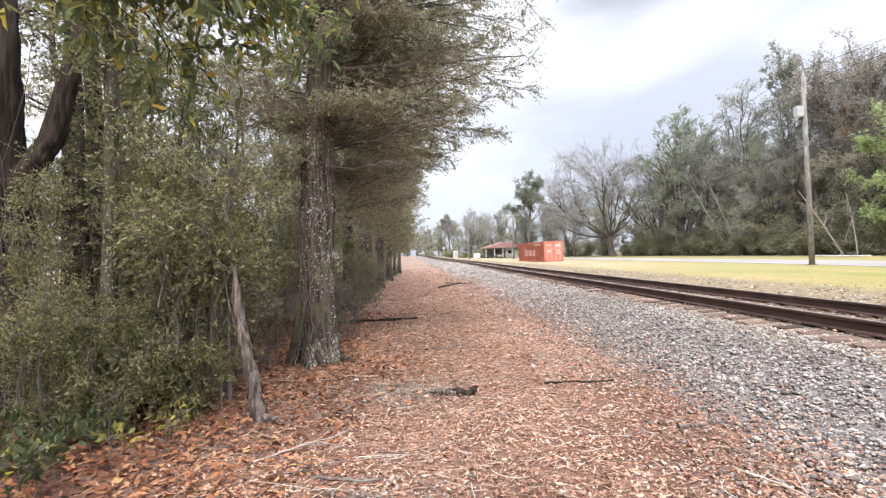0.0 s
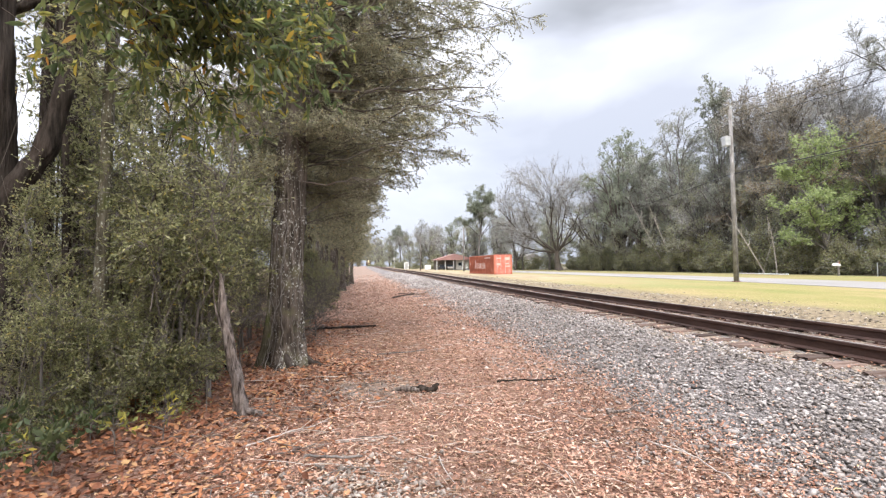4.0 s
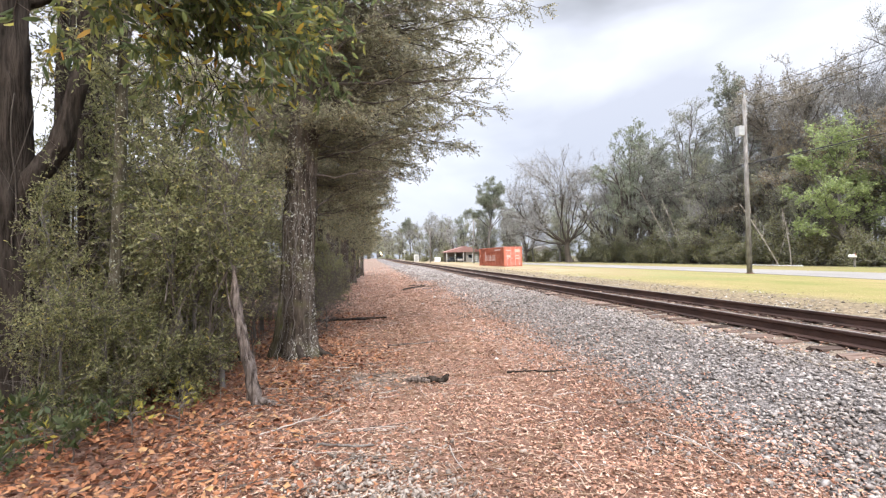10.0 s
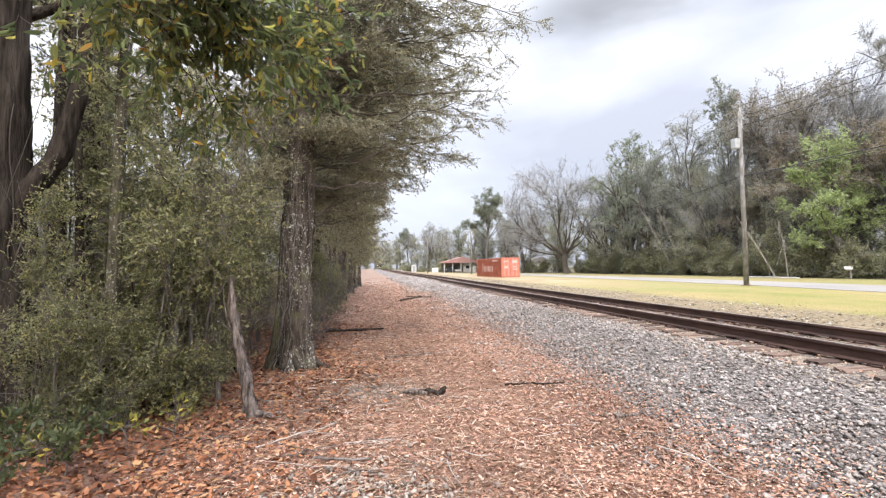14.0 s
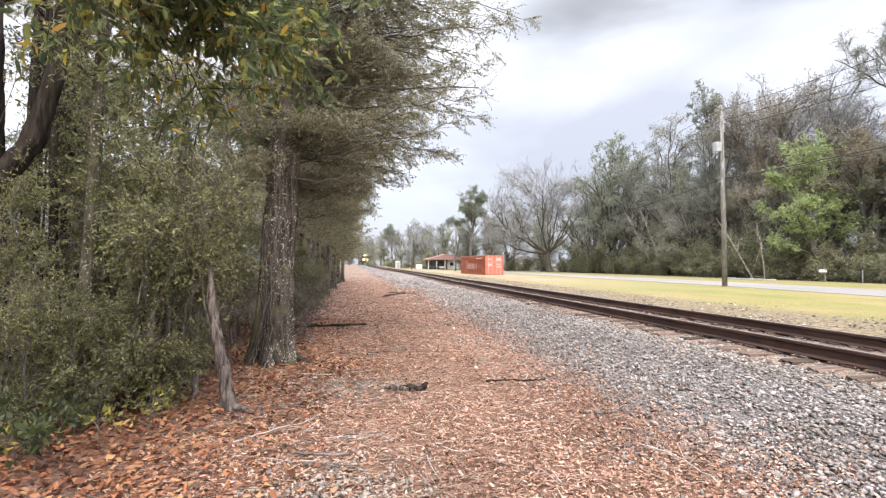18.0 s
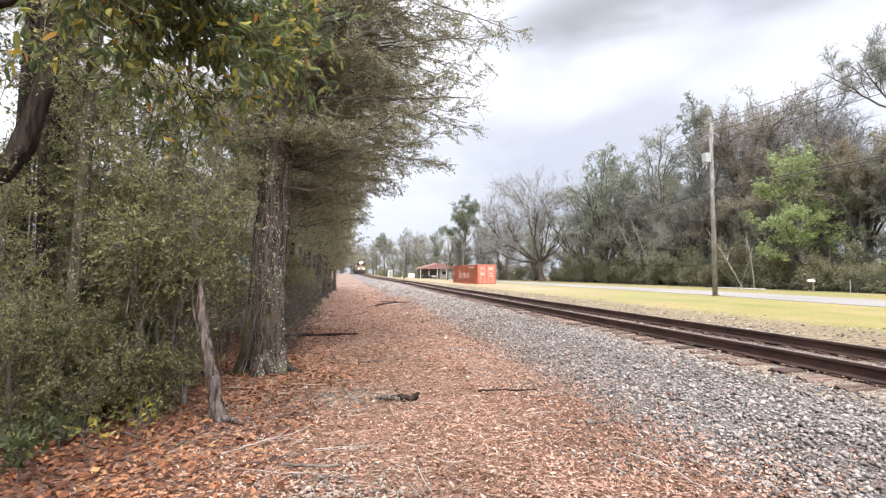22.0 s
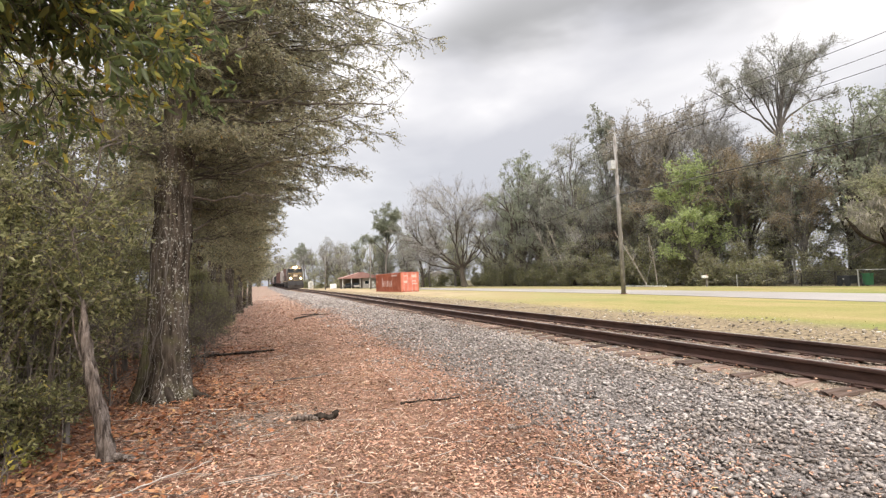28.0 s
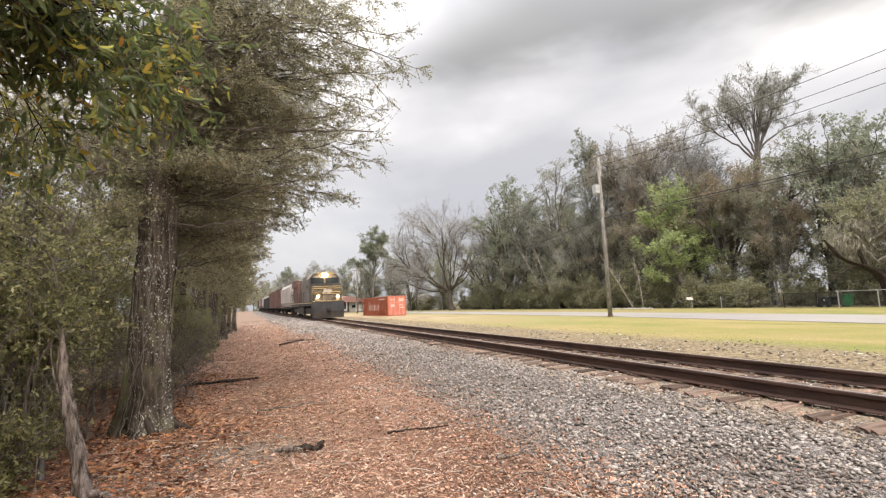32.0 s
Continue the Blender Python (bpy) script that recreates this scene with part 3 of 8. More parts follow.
def bend(P0, P1, P2, K):
    s = np.linspace(0, 1, K)[None, :, None]
    return (1 - s) ** 2 * P0[:, None] + 2 * s * (1 - s) * P1[:, None] + s * s * P2[:, None]


def tubes(C, Rr, S):
    """Tapered tubes along N curves of K points."""
    N, K, _ = C.shape
    T = unit(np.gradient(C, axis=1))
    ref = np.where(np.abs(T[..., 2:3]) > 0.9, np.array([1.0, 0, 0]), np.array([0, 0, 1.0]))
    n1 = unit(np.cross(T, ref))
    n2 = np.cross(T, n1)
    a = np.linspace(0, 2 * np.pi, S, endpoint=False)
    V = C[:, :, None] + Rr[:, :, None, None] * (np.cos(a)[None, None, :, None] * n1[:, :, None] + np.sin(a)[None, None, :, None] * n2[:, :, None])
    i = np.arange(N)[:, None, None] * K * S + np.arange(K - 1)[None, :, None] * S
    j = np.arange(S)[None, None, :]
    j2 = (j + 1) % S
    F = np.stack([i + j, i + j2, i + S + j2, i + S + j], -1).reshape(-1, 4)
    return V.reshape(-1, 3), F


def join(*pairs):
    Vs, Fs, k = [], [], 0
    for V, F in pairs:
        Vs.append(V)
        Fs.append(F + k)
        k += len(V)
    return np.concatenate(Vs), np.concatenate(Fs)


def full_blades(rng, P, D, size, width, fold=0.25):
    """Folded leaves with a rounded outline, for those near the eye."""
    n = len(P)
    side = unit(np.cross(D, rng.normal(size=(n, 3))))
    nor = np.cross(D, side)
    s = size[:, None]
    arch = rng.normal(0.0, 0.12, (n, 1))
    a, b = P + D * s * 0.3 + nor * s * arch, P + D * s * 0.72 + nor * s * arch
    lift = nor * s * fold * width
    V = np.stack([P, a + side * s * width + lift, b + side * s * width * 0.8 + lift, P + D * s, b - side * s * width * 0.8 + lift, a - side * s * width + lift], 1)
    i = np.arange(n)[:, None] * 6
    return V.reshape(-1, 3), np.concatenate([i + [0, 1, 2, 3], i + [0, 3, 4, 5]])


def blades(rng, P, D, size, width, fold=0.25):
    """One folded leaf at each P, pointing along D."""
    n = len(P)
    side = unit(np.cross(D, rng.normal(size=(n, 3))))
    nor = np.cross(D, side)
    s = size[:, None]
    mid = P + D * s * 0.5
    V = np.stack([P, mid + side * s * width + nor * s * fold * 0.5, P + D * s, mid - side * s * width + nor * s * fold * 0.5], 1)
    return V.reshape(-1, 3), np.arange(4 * n).reshape(-1, 4)


def grow(rng, H, r0, blobs, lean=(0, 0), n_limb=24, n_sub=6, n_twig=6, twig=0.5, twig_r=0.006, rise=0.15, low=0.2, sub=0.35, wob=0.12, apart=False, fine=True, first=0.2, stout=0.022):
    """A trunk, limbs that reach into the crown's blobs, branches on them and twigs on those. Returns the wood, the fine wood, and the twigs' ends."""
    s = np.linspace(0, 1, 9)
    tr = np.stack([lean[0] * s + rng.normal(0, wob, 9) * s, lean[1] * s + rng.normal(0, wob, 9) * s, H * s], 1)
    rad = r0 * (1 - 0.82 * s) + r0 * 0.5 * np.exp(-s * H / (1.6 * r0))
    trunk = tubes(tr[None], rad[None], 12)
    B = np.array(blobs, float)
    w = B[:, 3] * B[:, 4] * B[:, 5]
    pick = rng.choice(len(B), n_limb, p=w / w.sum())
    d = unit(rng.normal(size=(n_limb, 3)))
    tgt = B[pick, :3] + d * B[pick, 3:] * rng.uniform(0.45, 1.0, (n_limb, 1))
    hor = np.hypot(tgt[:, 0] - lean[0] * 0.5, tgt[:, 1] - lean[1] * 0.5)
    f = np.clip((tgt[:, 2] - hor * rng.uniform(0.2, 0.8, n_limb)) / H, low, 0.96)
    P0 = np.stack([np.interp(f, s, tr[:, k]) for k in range(3)], 1)
    L = np.linalg.norm(tgt - P0, axis=1)
    P1 = (P0 + tgt) / 2 + np.array([0, 0, 1.0]) * (L * rise)[:, None] + rng.normal(0, 0.08, (n_limb, 3)) * L[:, None]
    C = bend(P0, P1, tgt, 8)
    C[:, 1:-1] += rng.normal(0, 0.02, (n_limb, 6, 3)) * L[:, None, None]
    rb = np.clip(np.interp(f, s, rad) * 0.5, 0.008, stout * L + 0.008)
    limbs = tubes(C, rb[:, None] * np.linspace(1, 0.22, 8)[None], 6) if fine else tubes(C[:, [0, 2, 4, 6, 7]], rb[:, None] * np.linspace(1, 0.22, 5)[None], 4)
    # branches
    n2 = n_limb * n_sub
    li = np.repeat(np.arange(n_limb), n_sub)
    u = rng.uniform(first, 1.0, n2)
    k = np.minimum((u * 7).astype(int), 6)
    fr = (u * 7 - k)[:, None]
    Q0 = C[li, k] * (1 - fr) + C[li, k + 1] * fr
    along = unit(C[li, k + 1] - C[li, k])
    dd = unit(along * 0.8 + rng.normal(size=(n2, 3)) * 0.75)
    Ls = sub * L[li] * rng.uniform(0.5, 1.1, n2)
    Q2 = Q0 + dd * Ls[:, None]
    Q1 = (Q0 + Q2) / 2 + rng.normal(0, 0.1, (n2, 3)) * Ls[:, None]
    C2 = bend(Q0, Q1, Q2, 5)
    kb, sb = (5, 4) if fine else (3, 3)
    r2 = np.clip(rb[li] * (1 - 0.75 * u) * 0.55, twig_r * 1.3, None)
    branches = tubes(C2[:, ::4 // (kb - 1)], r2[:, None] * np.linspace(1, 0.4, kb)[None], sb)
    # twigs
    n3 = n2 * n_twig
    bi = np.repeat(np.arange(n2), n_twig)
    u = rng.uniform(0.15, 1.0, n3)
    k = np.minimum((u * 4).astype(int), 3)
    fr = (u * 4 - k)[:, None]
    T0 = C2[bi, k] * (1 - fr) + C2[bi, k + 1] * fr
    al = unit(C2[bi, k + 1] - C2[bi, k])
    td = unit(al * 0.7 + rng.normal(size=(n3, 3)) * 0.7)
    tl = twig * rng.uniform(0.5, 1.3, n3)
    T2 = T0 + td * tl[:, None]
    T1 = (T0 + T2) / 2 + rng.normal(0, 0.12, (n3, 3)) * tl[:, None]
    C3 = bend(T0, T1, T2, 3)
    twigs = tubes(C3, twig_r * np.array([1.0, 0.8, 0.45])[None].repeat(n3, 0), 3) if fine else tubes(C3[::3, ::2], twig_r * np.array([1.2, 0.6])[None].repeat(len(C3[::3]), 0), 3)
    each = [join(tubes(C[i:i + 1], rb[i:i + 1, None] * np.linspace(1, 0.22, 8)[None], 6), tubes(C2[li == i], r2[li == i][:, None] * np.linspace(1, 0.4, 5)[None], 4)) for i in range(n_limb)] if apart else None
    return trunk, each or join(limbs, branches), twigs, C3


def leaves_on(rng, C3, per, size, width=0.3, droop=0.0, spread=0.7, shape=None):
    n = len(C3) * per
    ti = np.repeat(np.arange(len(C3)), per)
    u = rng.uniform(0.1, 1.0, n)
    k = np.minimum((u * 2).astype(int), 1)
    fr = (u * 2 - k)[:, None]
    P = C3[ti, k] * (1 - fr) + C3[ti, k + 1] * fr
    al = unit(C3[ti, 2] - C3[ti, 0])
    D = unit(al * 0.6 + rng.normal(size=(n, 3)) * spread + np.array([0, 0, -droop]))
    return (shape or blades)(rng, P, D, size * rng.uniform(0.6, 1.25, n), width)


def spread_wood(rng, fork, r0, blobs, lean=(0, 0), n_main=6, n_limb=40, n_sub=7, n_twig=6, twig=0.7, twig_r=0.012, sub=0.34, stems=1, leader=0.0, heavy=1.0, arch=(0.38, 0.62)):
    """A hardwood that forks low: heavy limbs arch out of the fork into the crown's blobs, and branch again and again."""
    B = np.array(blobs, float)
    w = B[:, 3] * B[:, 4] * B[:, 5]
    base = np.array([0.0, 0, 0])
    tops, pieces = [], []
    for k in range(stems):
        a = 2.4 * k + rng.uniform(0, 6.28)
        foot = base + (0 if stems == 1 else 0.5 * r0) * np.array([math.cos(a), math.sin(a), 0])
        top = np.array([lean[0], lean[1], fork]) + (0 if stems == 1 else 0.32 * fork) * np.array([math.cos(a), math.sin(a), 0])
        C = bend(foot[None], ((foot + top) / 2 + rng.normal(0, 0.05 * fork, 3) * [1, 1, 0])[None], top[None], 9)
        rr = r0 * (1.0 if stems == 1 else 0.72)
        s = np.linspace(0, 1, 9)
        pieces.append(tubes(C, (rr * (1 - 0.25 * s) + 0.5 * rr * np.exp(-s * fork / (1.5 * r0)))[None], 10))
        tops.append(top)
    tops = np.array(tops)
    # heavy limbs
    pick = np.concatenate([np.arange(len(B)), rng.choice(len(B), max(n_main - len(B), 0), p=w / w.sum())])[:n_main]
    d = unit(rng.normal(size=(n_main, 3)) * [1, 1, 0.6])
    T = B[pick, :3] + d * B[pick, 3:] * rng.uniform(0.3, 0.75, (n_main, 1))
    if leader:
        T[0] = [lean[0], lean[1], leader]
    A = tops[rng.integers(0, len(tops), n_main)] - np.stack([np.zeros(n_main), np.zeros(n_main), rng.uniform(0, 0.12, n_main) * fork], 1)
    v = T - A
    L = np.linalg.norm(v, axis=1)
    M = A + v * np.stack([np.full(n_main, arch[0]), np.full(n_main, arch[0]), np.full(n_main, arch[1])], 1) + v * rng.uniform(-0.12, 0.12, (n_main, 3))
    K = 12
    C = bend(A, M, T, K)
    C[:, 1:] += np.cumsum(rng.normal(0, 0.012, (n_main, K - 1, 3)), 1) * L[:, None, None]
    rm = heavy * r0 * rng.uniform(0.4, 0.62, n_main)
    pieces.append(tubes(C, rm[:, None] * np.linspace(1, 0.2, K)[None], 7))
    # limbs that leave the heavy ones below their own ends
    pick = rng.choice(len(B), n_limb, p=w / w.sum())
    d = unit(rng.normal(size=(n_limb, 3)))
    T = B[pick, :3] + d * B[pick, 3:] * rng.uniform(0.5, 1.0, (n_limb, 1)) ** 0.6
    flat = C[:, 2:-1].reshape(-1, 3)
    dist = np.linalg.norm(T[:, None] - flat[None], axis=2) + 0.9 * np.maximum(flat[None, :, 2] - T[:, None, 2], 0) + rng.uniform(0, 1.2, (n_limb, len(flat)))
    at = np.argmin(dist, axis=1)
    li, lk = at // (K - 3), np.maximum(at % (K - 3) + 2 - rng.integers(1, 4, n_limb), 1)
    P0 = C[li, lk]
    v = T - P0
    L2 = np.linalg.norm(v, axis=1)
    P1 = P0 + v * 0.5 + unit(C[li, np.minimum(lk + 1, K - 1)] - C[li, lk]) * (L2 * 0.22)[:, None] + rng.normal(0, 0.08, (n_limb, 3)) * L2[:, None]
    D = bend(P0, P1, T, 7)
    D[:, 1:-1] += rng.normal(0, 0.02, (n_limb, 5, 3)) * L2[:, None, None]
    rb = np.clip(rm[li] * (1 - 0.07 * lk) * 0.55, twig_r * 1.6, 0.02 * L2 + 0.01)
    limbs = tubes(D, rb[:, None] * np.linspace(1, 0.3, 7)[None], 4)
    # branches
    n2 = n_limb * n_sub
    bi = np.repeat(np.arange(n_limb), n_sub)
    u = rng.uniform(0.2, 1.0, n2)
    k = np.minimum((u * 6).astype(int), 5)
    fr = (u * 6 - k)[:, None]
    Q0 = D[bi, k] * (1 - fr) + D[bi, k + 1] * fr
    dd = unit(unit(D[bi, k + 1] - D[bi, k]) * 0.8 + rng.normal(size=(n2, 3)) * 0.6 + [0, 0, 0.12])
    Ls = sub * np.clip(L2[bi], 1.5, 9) * rng.uniform(0.5, 1.1, n2)
    Q2 = Q0 + dd * Ls[:, None]
    C2 = bend(Q0, (Q0 + Q2) / 2 + rng.normal(0, 0.1, (n2, 3)) * Ls[:, None], Q2, 5)
    branches = tubes(C2[:, ::2], np.clip(rb[bi] * (1 - 0.7 * u) * 0.6, twig_r * 1.2, None)[:, None] * np.linspace(1, 0.45, 3)[None], 3)
    # twigs
    n3 = n2 * n_twig
    ti = np.repeat(np.arange(n2), n_twig)
    u = rng.uniform(0.15, 1.0, n3)
    k = np.minimum((u * 4).astype(int), 3)
    fr = (u * 4 - k)[:, None]
    T0 = C2[ti, k] * (1 - fr) + C2[ti, k + 1] * fr
    td = unit(unit(C2[ti, k + 1] - C2[ti, k]) * 0.7 + rng.normal(size=(n3, 3)) * 0.6 + [0, 0, 0.1])
    tl = twig * rng.uniform(0.5, 1.3, n3)
    T2 = T0 + td * tl[:, None]
    C3 = bend(T0, (T0 + T2) / 2 + rng.normal(0, 0.1, (n3, 3)) * tl[:, None], T2, 3)
    twigs = tubes(C3[:, ::2], twig_r * np.array([1.0, 0.5])[None].repeat(n3, 0), 3)
    return join(*pieces), join(limbs, branches), twigs, C3


def spray_wood(rng, H, r0, blobs, lean=(0, 0), n_limb=60, n_sub=12, n_twig=10, twig=0.28, twig_r=0.003, low=0.2, stout=0.006, fine=True):
    """A drooping evergreen: near-level limbs, with side branches and twigs set out in flat sprays. Returns the trunk, each limb, the twigs and their lines."""
    s = np.linspace(0, 1, 9)
    tr = np.stack([lean[0] * s + rng.normal(0, 0.06, 9) * s, lean[1] * s + rng.normal(0, 0.06, 9) * s, H * s], 1)
    rad = r0 * (1 - 0.82 * s) + r0 * 0.5 * np.exp(-s * H / (1.6 * r0))
    trunk = tubes(tr[None], rad[None], 12)
    B = np.array(blobs, float)
    w = B[:, 3] * B[:, 4] * B[:, 5]
    pick = rng.choice(len(B), n_limb, p=w / w.sum())
    T = B[pick, :3] + unit(rng.normal(size=(n_limb, 3))) * B[pick, 3:] * rng.uniform(0.3, 1.0, (n_limb, 1)) ** 0.5
    hor = np.hypot(T[:, 0], T[:, 1])
    f = np.clip((T[:, 2] - hor * rng.uniform(-0.2, 0.4, n_limb)) / H, low, 0.96)
    P0 = np.stack([np.interp(f, s, tr[:, k]) for k in range(3)], 1)
    L = np.linalg.norm(T - P0, axis=1)
    P1 = (P0 + T) / 2 + np.array([0, 0, 1.0]) * (L * rng.uniform(0.0, 0.14, n_limb))[:, None] + rng.normal(0, 0.05, (n_limb, 3)) * L[:, None]
    C = bend(P0, P1, T, 10)
    C[:, 1:-1] += rng.normal(0, 0.012, (n_limb, 8, 3)) * L[:, None, None]
    rb = np.clip(np.interp(f, s, rad) * 0.4, 0.006, stout * L + 0.008)
    up = np.array([0, 0, 1.0])

    def shoots(C, K, n, u0, splay, length, rough):
        """n side shoots on each of the curves C of K points, left and right by turns."""
        N = len(C)
        i = np.repeat(np.arange(N), n)
        u = np.tile(np.linspace(u0, 1.0, n), N) + rng.uniform(-0.5, 0.5, N * n) * (1 - u0) / n
        u = np.clip(u, 0.02, 0.999)
        k = np.minimum((u * (K - 1)).astype(int), K - 2)
        fr = (u * (K - 1) - k)[:, None]
        Q0 = C[i, k] * (1 - fr) + C[i, k + 1] * fr
        al = unit(C[i, k + 1] - C[i, k])
        side = unit(np.cross(al, up + rng.normal(0, 0.5, (N * n, 3)))) * np.tile(np.where(np.arange(n) % 2, 1.0, -1.0), N)[:, None]
        D = unit(al * 0.9 + side * splay * rng.uniform(0.4, 1.2, (N * n, 1)) + rng.normal(0, rough, (N * n, 3)))
        ln = length(i, u) * rng.uniform(0.6, 1.2, N * n)
        Q2 = Q0 + D * ln[:, None] - up * (0.06 * ln)[:, None]
        return i, u, bend(Q0, (Q0 + Q2) / 2 + rng.normal(0, 0.04, (N * n, 3)) * ln[:, None] + up * (0.05 * ln)[:, None], Q2, 5)

    li, u, C2 = shoots(C, 10, n_sub, 0.12, 0.8, lambda i, u: np.clip(0.42 * L[i] * (1.08 - u), 0.22, 1.3), 0.16)
    r2 = np.clip(rb[li] * (1 - 0.7 * u) * 0.5, twig_r * 1.3, None)
    _, _, C3 = shoots(C2, 5, n_twig, 0.1, 0.75, lambda i, u: twig * (1.15 - 0.4 * u), 0.28)
    C3 = C3[:, ::2]
    twigs = tubes(C3, twig_r * np.array([1.0, 0.75, 0.4])[None].repeat(len(C3), 0), 3) if fine else tubes(C3[::2, ::2], twig_r * np.array([1.2, 0.6])[None].repeat(len(C3[::2]), 0), 3)
    ks, sides = (10, 6) if fine else (5, 4)
    step = np.linspace(0, 9, ks).round().astype(int)
    each = [join(tubes(C[i:i + 1][:, step], rb[i:i + 1, None] * np.linspace(1, 0.22, ks)[None], sides), tubes(C2[li == i][:, ::2], r2[li == i][:, None] * np.linspace(1, 0.4, 3)[None], 3)) for i in range(n_limb)]
    return trunk, each, twigs, C3


# ---- ground ----
ALONG = np.arange(-400.0, 1300.0, 1.0)
BEND = np.cumsum(np.interp(ALONG, [0, 42, 65, 100, 150, 240, 1300], [0, 0, -0.045, -0.035, -0.024, -0.018, -0.018]))
CLIMB = np.cumsum(np.interp(ALONG, [0, 30, 50, 150, 250, 600, 1300], [0, 0, 0.006, 0.0065, 0.004, 0.0, 0.0]))


def line_x(y):
    """How far the track has bent to the left at y."""
    return np.interp(y, ALONG, BEND)


def line_z(y):
    """How far the track has climbed at y."""
    return np.interp(y, ALONG, CLIMB)


def lay_of_land(x):
    return np.interp(x, [-600, -30, -9.5, -8, -4, 3.4, 5, 9, 12, 14.5, 33, 600], [0.5, 0.25, 0.06, 0.0, 0.0, 0.02, 0.1, 0.2, 0.22, 0.1, 0.1, 0.4])


def bed_height(x):
    return np.interp(x, [-4.3, -4.0, -2.2, -1.4, -0.9, 0.9, 1.7, 2.2, 3.6, 3.9], [-0.04, 0.0, 0.18, 0.205, 0.24, 0.24, 0.22, 0.19, 0.03, -0.04])


def grid_mesh(name, xs, ys, height, mat, jitter=0.0, seed=3, follow=False):
    X, Y = np.meshgrid(xs, ys, indexing="ij")
    rng = np.random.default_rng(seed)
    Z = height(X) + jitter * rng.normal(size=X.shape)
    if follow:
        X, Z = X + line_x(Y), Z + line_z(Y)
    else:
        Z = Z + line_z(Y) * np.clip((7.6 + 0.4 * line_x(Y) - X) / 4.0, 0, 1)
    V = np.stack([X, Y, Z], -1).reshape(-1, 3)
    a, b = len(xs), len(ys)
    i = (np.arange(a - 1)[:, None] * b + np.arange(b - 1)[None]).ravel()
    return mesh_of(name, V, np.stack([i, i + b, i + b + 1, i + 1], 1), mat, True)


def build_ground():
    xs = np.concatenate([np.linspace(-900, -40, 10), np.arange(-30, -10, 2), np.arange(-10, 10, 0.25), np.arange(10, 40, 1.0), np.linspace(45, 900, 12)])
    ys = np.concatenate([np.linspace(-300, -12, 8), np.arange(-10, 30, 0.4), np.linspace(31, 120, 30), np.linspace(140, 2500, 20)])
    rng = np.random.default_rng(3)
    me = grid_mesh("ground", xs, ys, lay_of_land, M_GROUND, 0.0)
    co = np.zeros(len(me.vertices) * 3, np.float32)
    me.vertices.foreach_get("co", co)
    co = co.reshape(-1, 3)
    near = (np.abs(co[:, 1] - 10) < 20) & (co[:, 0] < -4.1) & (co[:, 0] > -30)
    co[near, 2] += 0.006 * rng.normal(size=near.sum()).astype(np.float32)
    me.vertices.foreach_set("co", co.ravel())
    tagged(new("ground", me), "leaf-strewn soil, straw-green lawn and verge beside a railway", "ground", kind="structure")
    bed = grid_mesh("ballast_bed", np.concatenate([np.arange(-4.3, 4.0, 0.12)]), np.concatenate([np.arange(-60, -12, 3), np.arange(-12, 40, 0.25), np.concatenate([np.arange(41, 260, 3), np.linspace(265, 1200, 40)])]), bed_height, M_BALLAST, 0.008, follow=True)
    tagged(new("ballast_bed", bed), "grey crushed-stone ballast bed under the railway track", "ballast", kind="structure")
    fill = grid_mesh("crib_fill", np.arange(-1.75, 1.8, 0.1), np.concatenate([np.arange(-10, 40, 0.25), np.arange(41, 120, 3)]), lambda x: bed_height(x) + 0.006, M_CRIB, 0.005, 5, True)
    tagged(new("crib_fill", fill), "straw-brown dirt and fine rubble between the sleepers", "dirt", kind="structure")
    bm = bmesh.new()
    rings = []
    for y, x0, x1 in ((-300, 9.0, 15.5), (-60, 11.0, 17.5), (-10, 14.0, 20.6), (0, 14.9, 21.4), (15, 16.2, 22.6), (30, 17.75, 23.8), (45, 18.0, 24.3), (80, 18.0, 24.4), (900, 18.0, 24.4)):
        rings.append([bm.verts.new(p) for p in ((x0, y, -0.1), (x1, y, -0.1), (x1, y, 0.125), (0.5 * (x0 + x1), y, 0.16), (x0, y, 0.125))])
    for a, b in zip(rings, rings[1:]):
        for k in range(5):
            bm.faces.new((a[k], a[(k + 1) % 5], b[(k + 1) % 5], b[k]))
    bm.faces.new(rings[0])
    bm.faces.new(rings[-1][::-1])
    bmesh.ops.recalc_face_normals(bm, faces=bm.faces[:])
    me = bpy.data.meshes.new("road")
    bm.to_mesh(me)
    bm.free()
    me.materials.append(M_ROAD)
    tagged(new("road", me), "pale worn asphalt road beyond the lawn", "road", kind="structure")


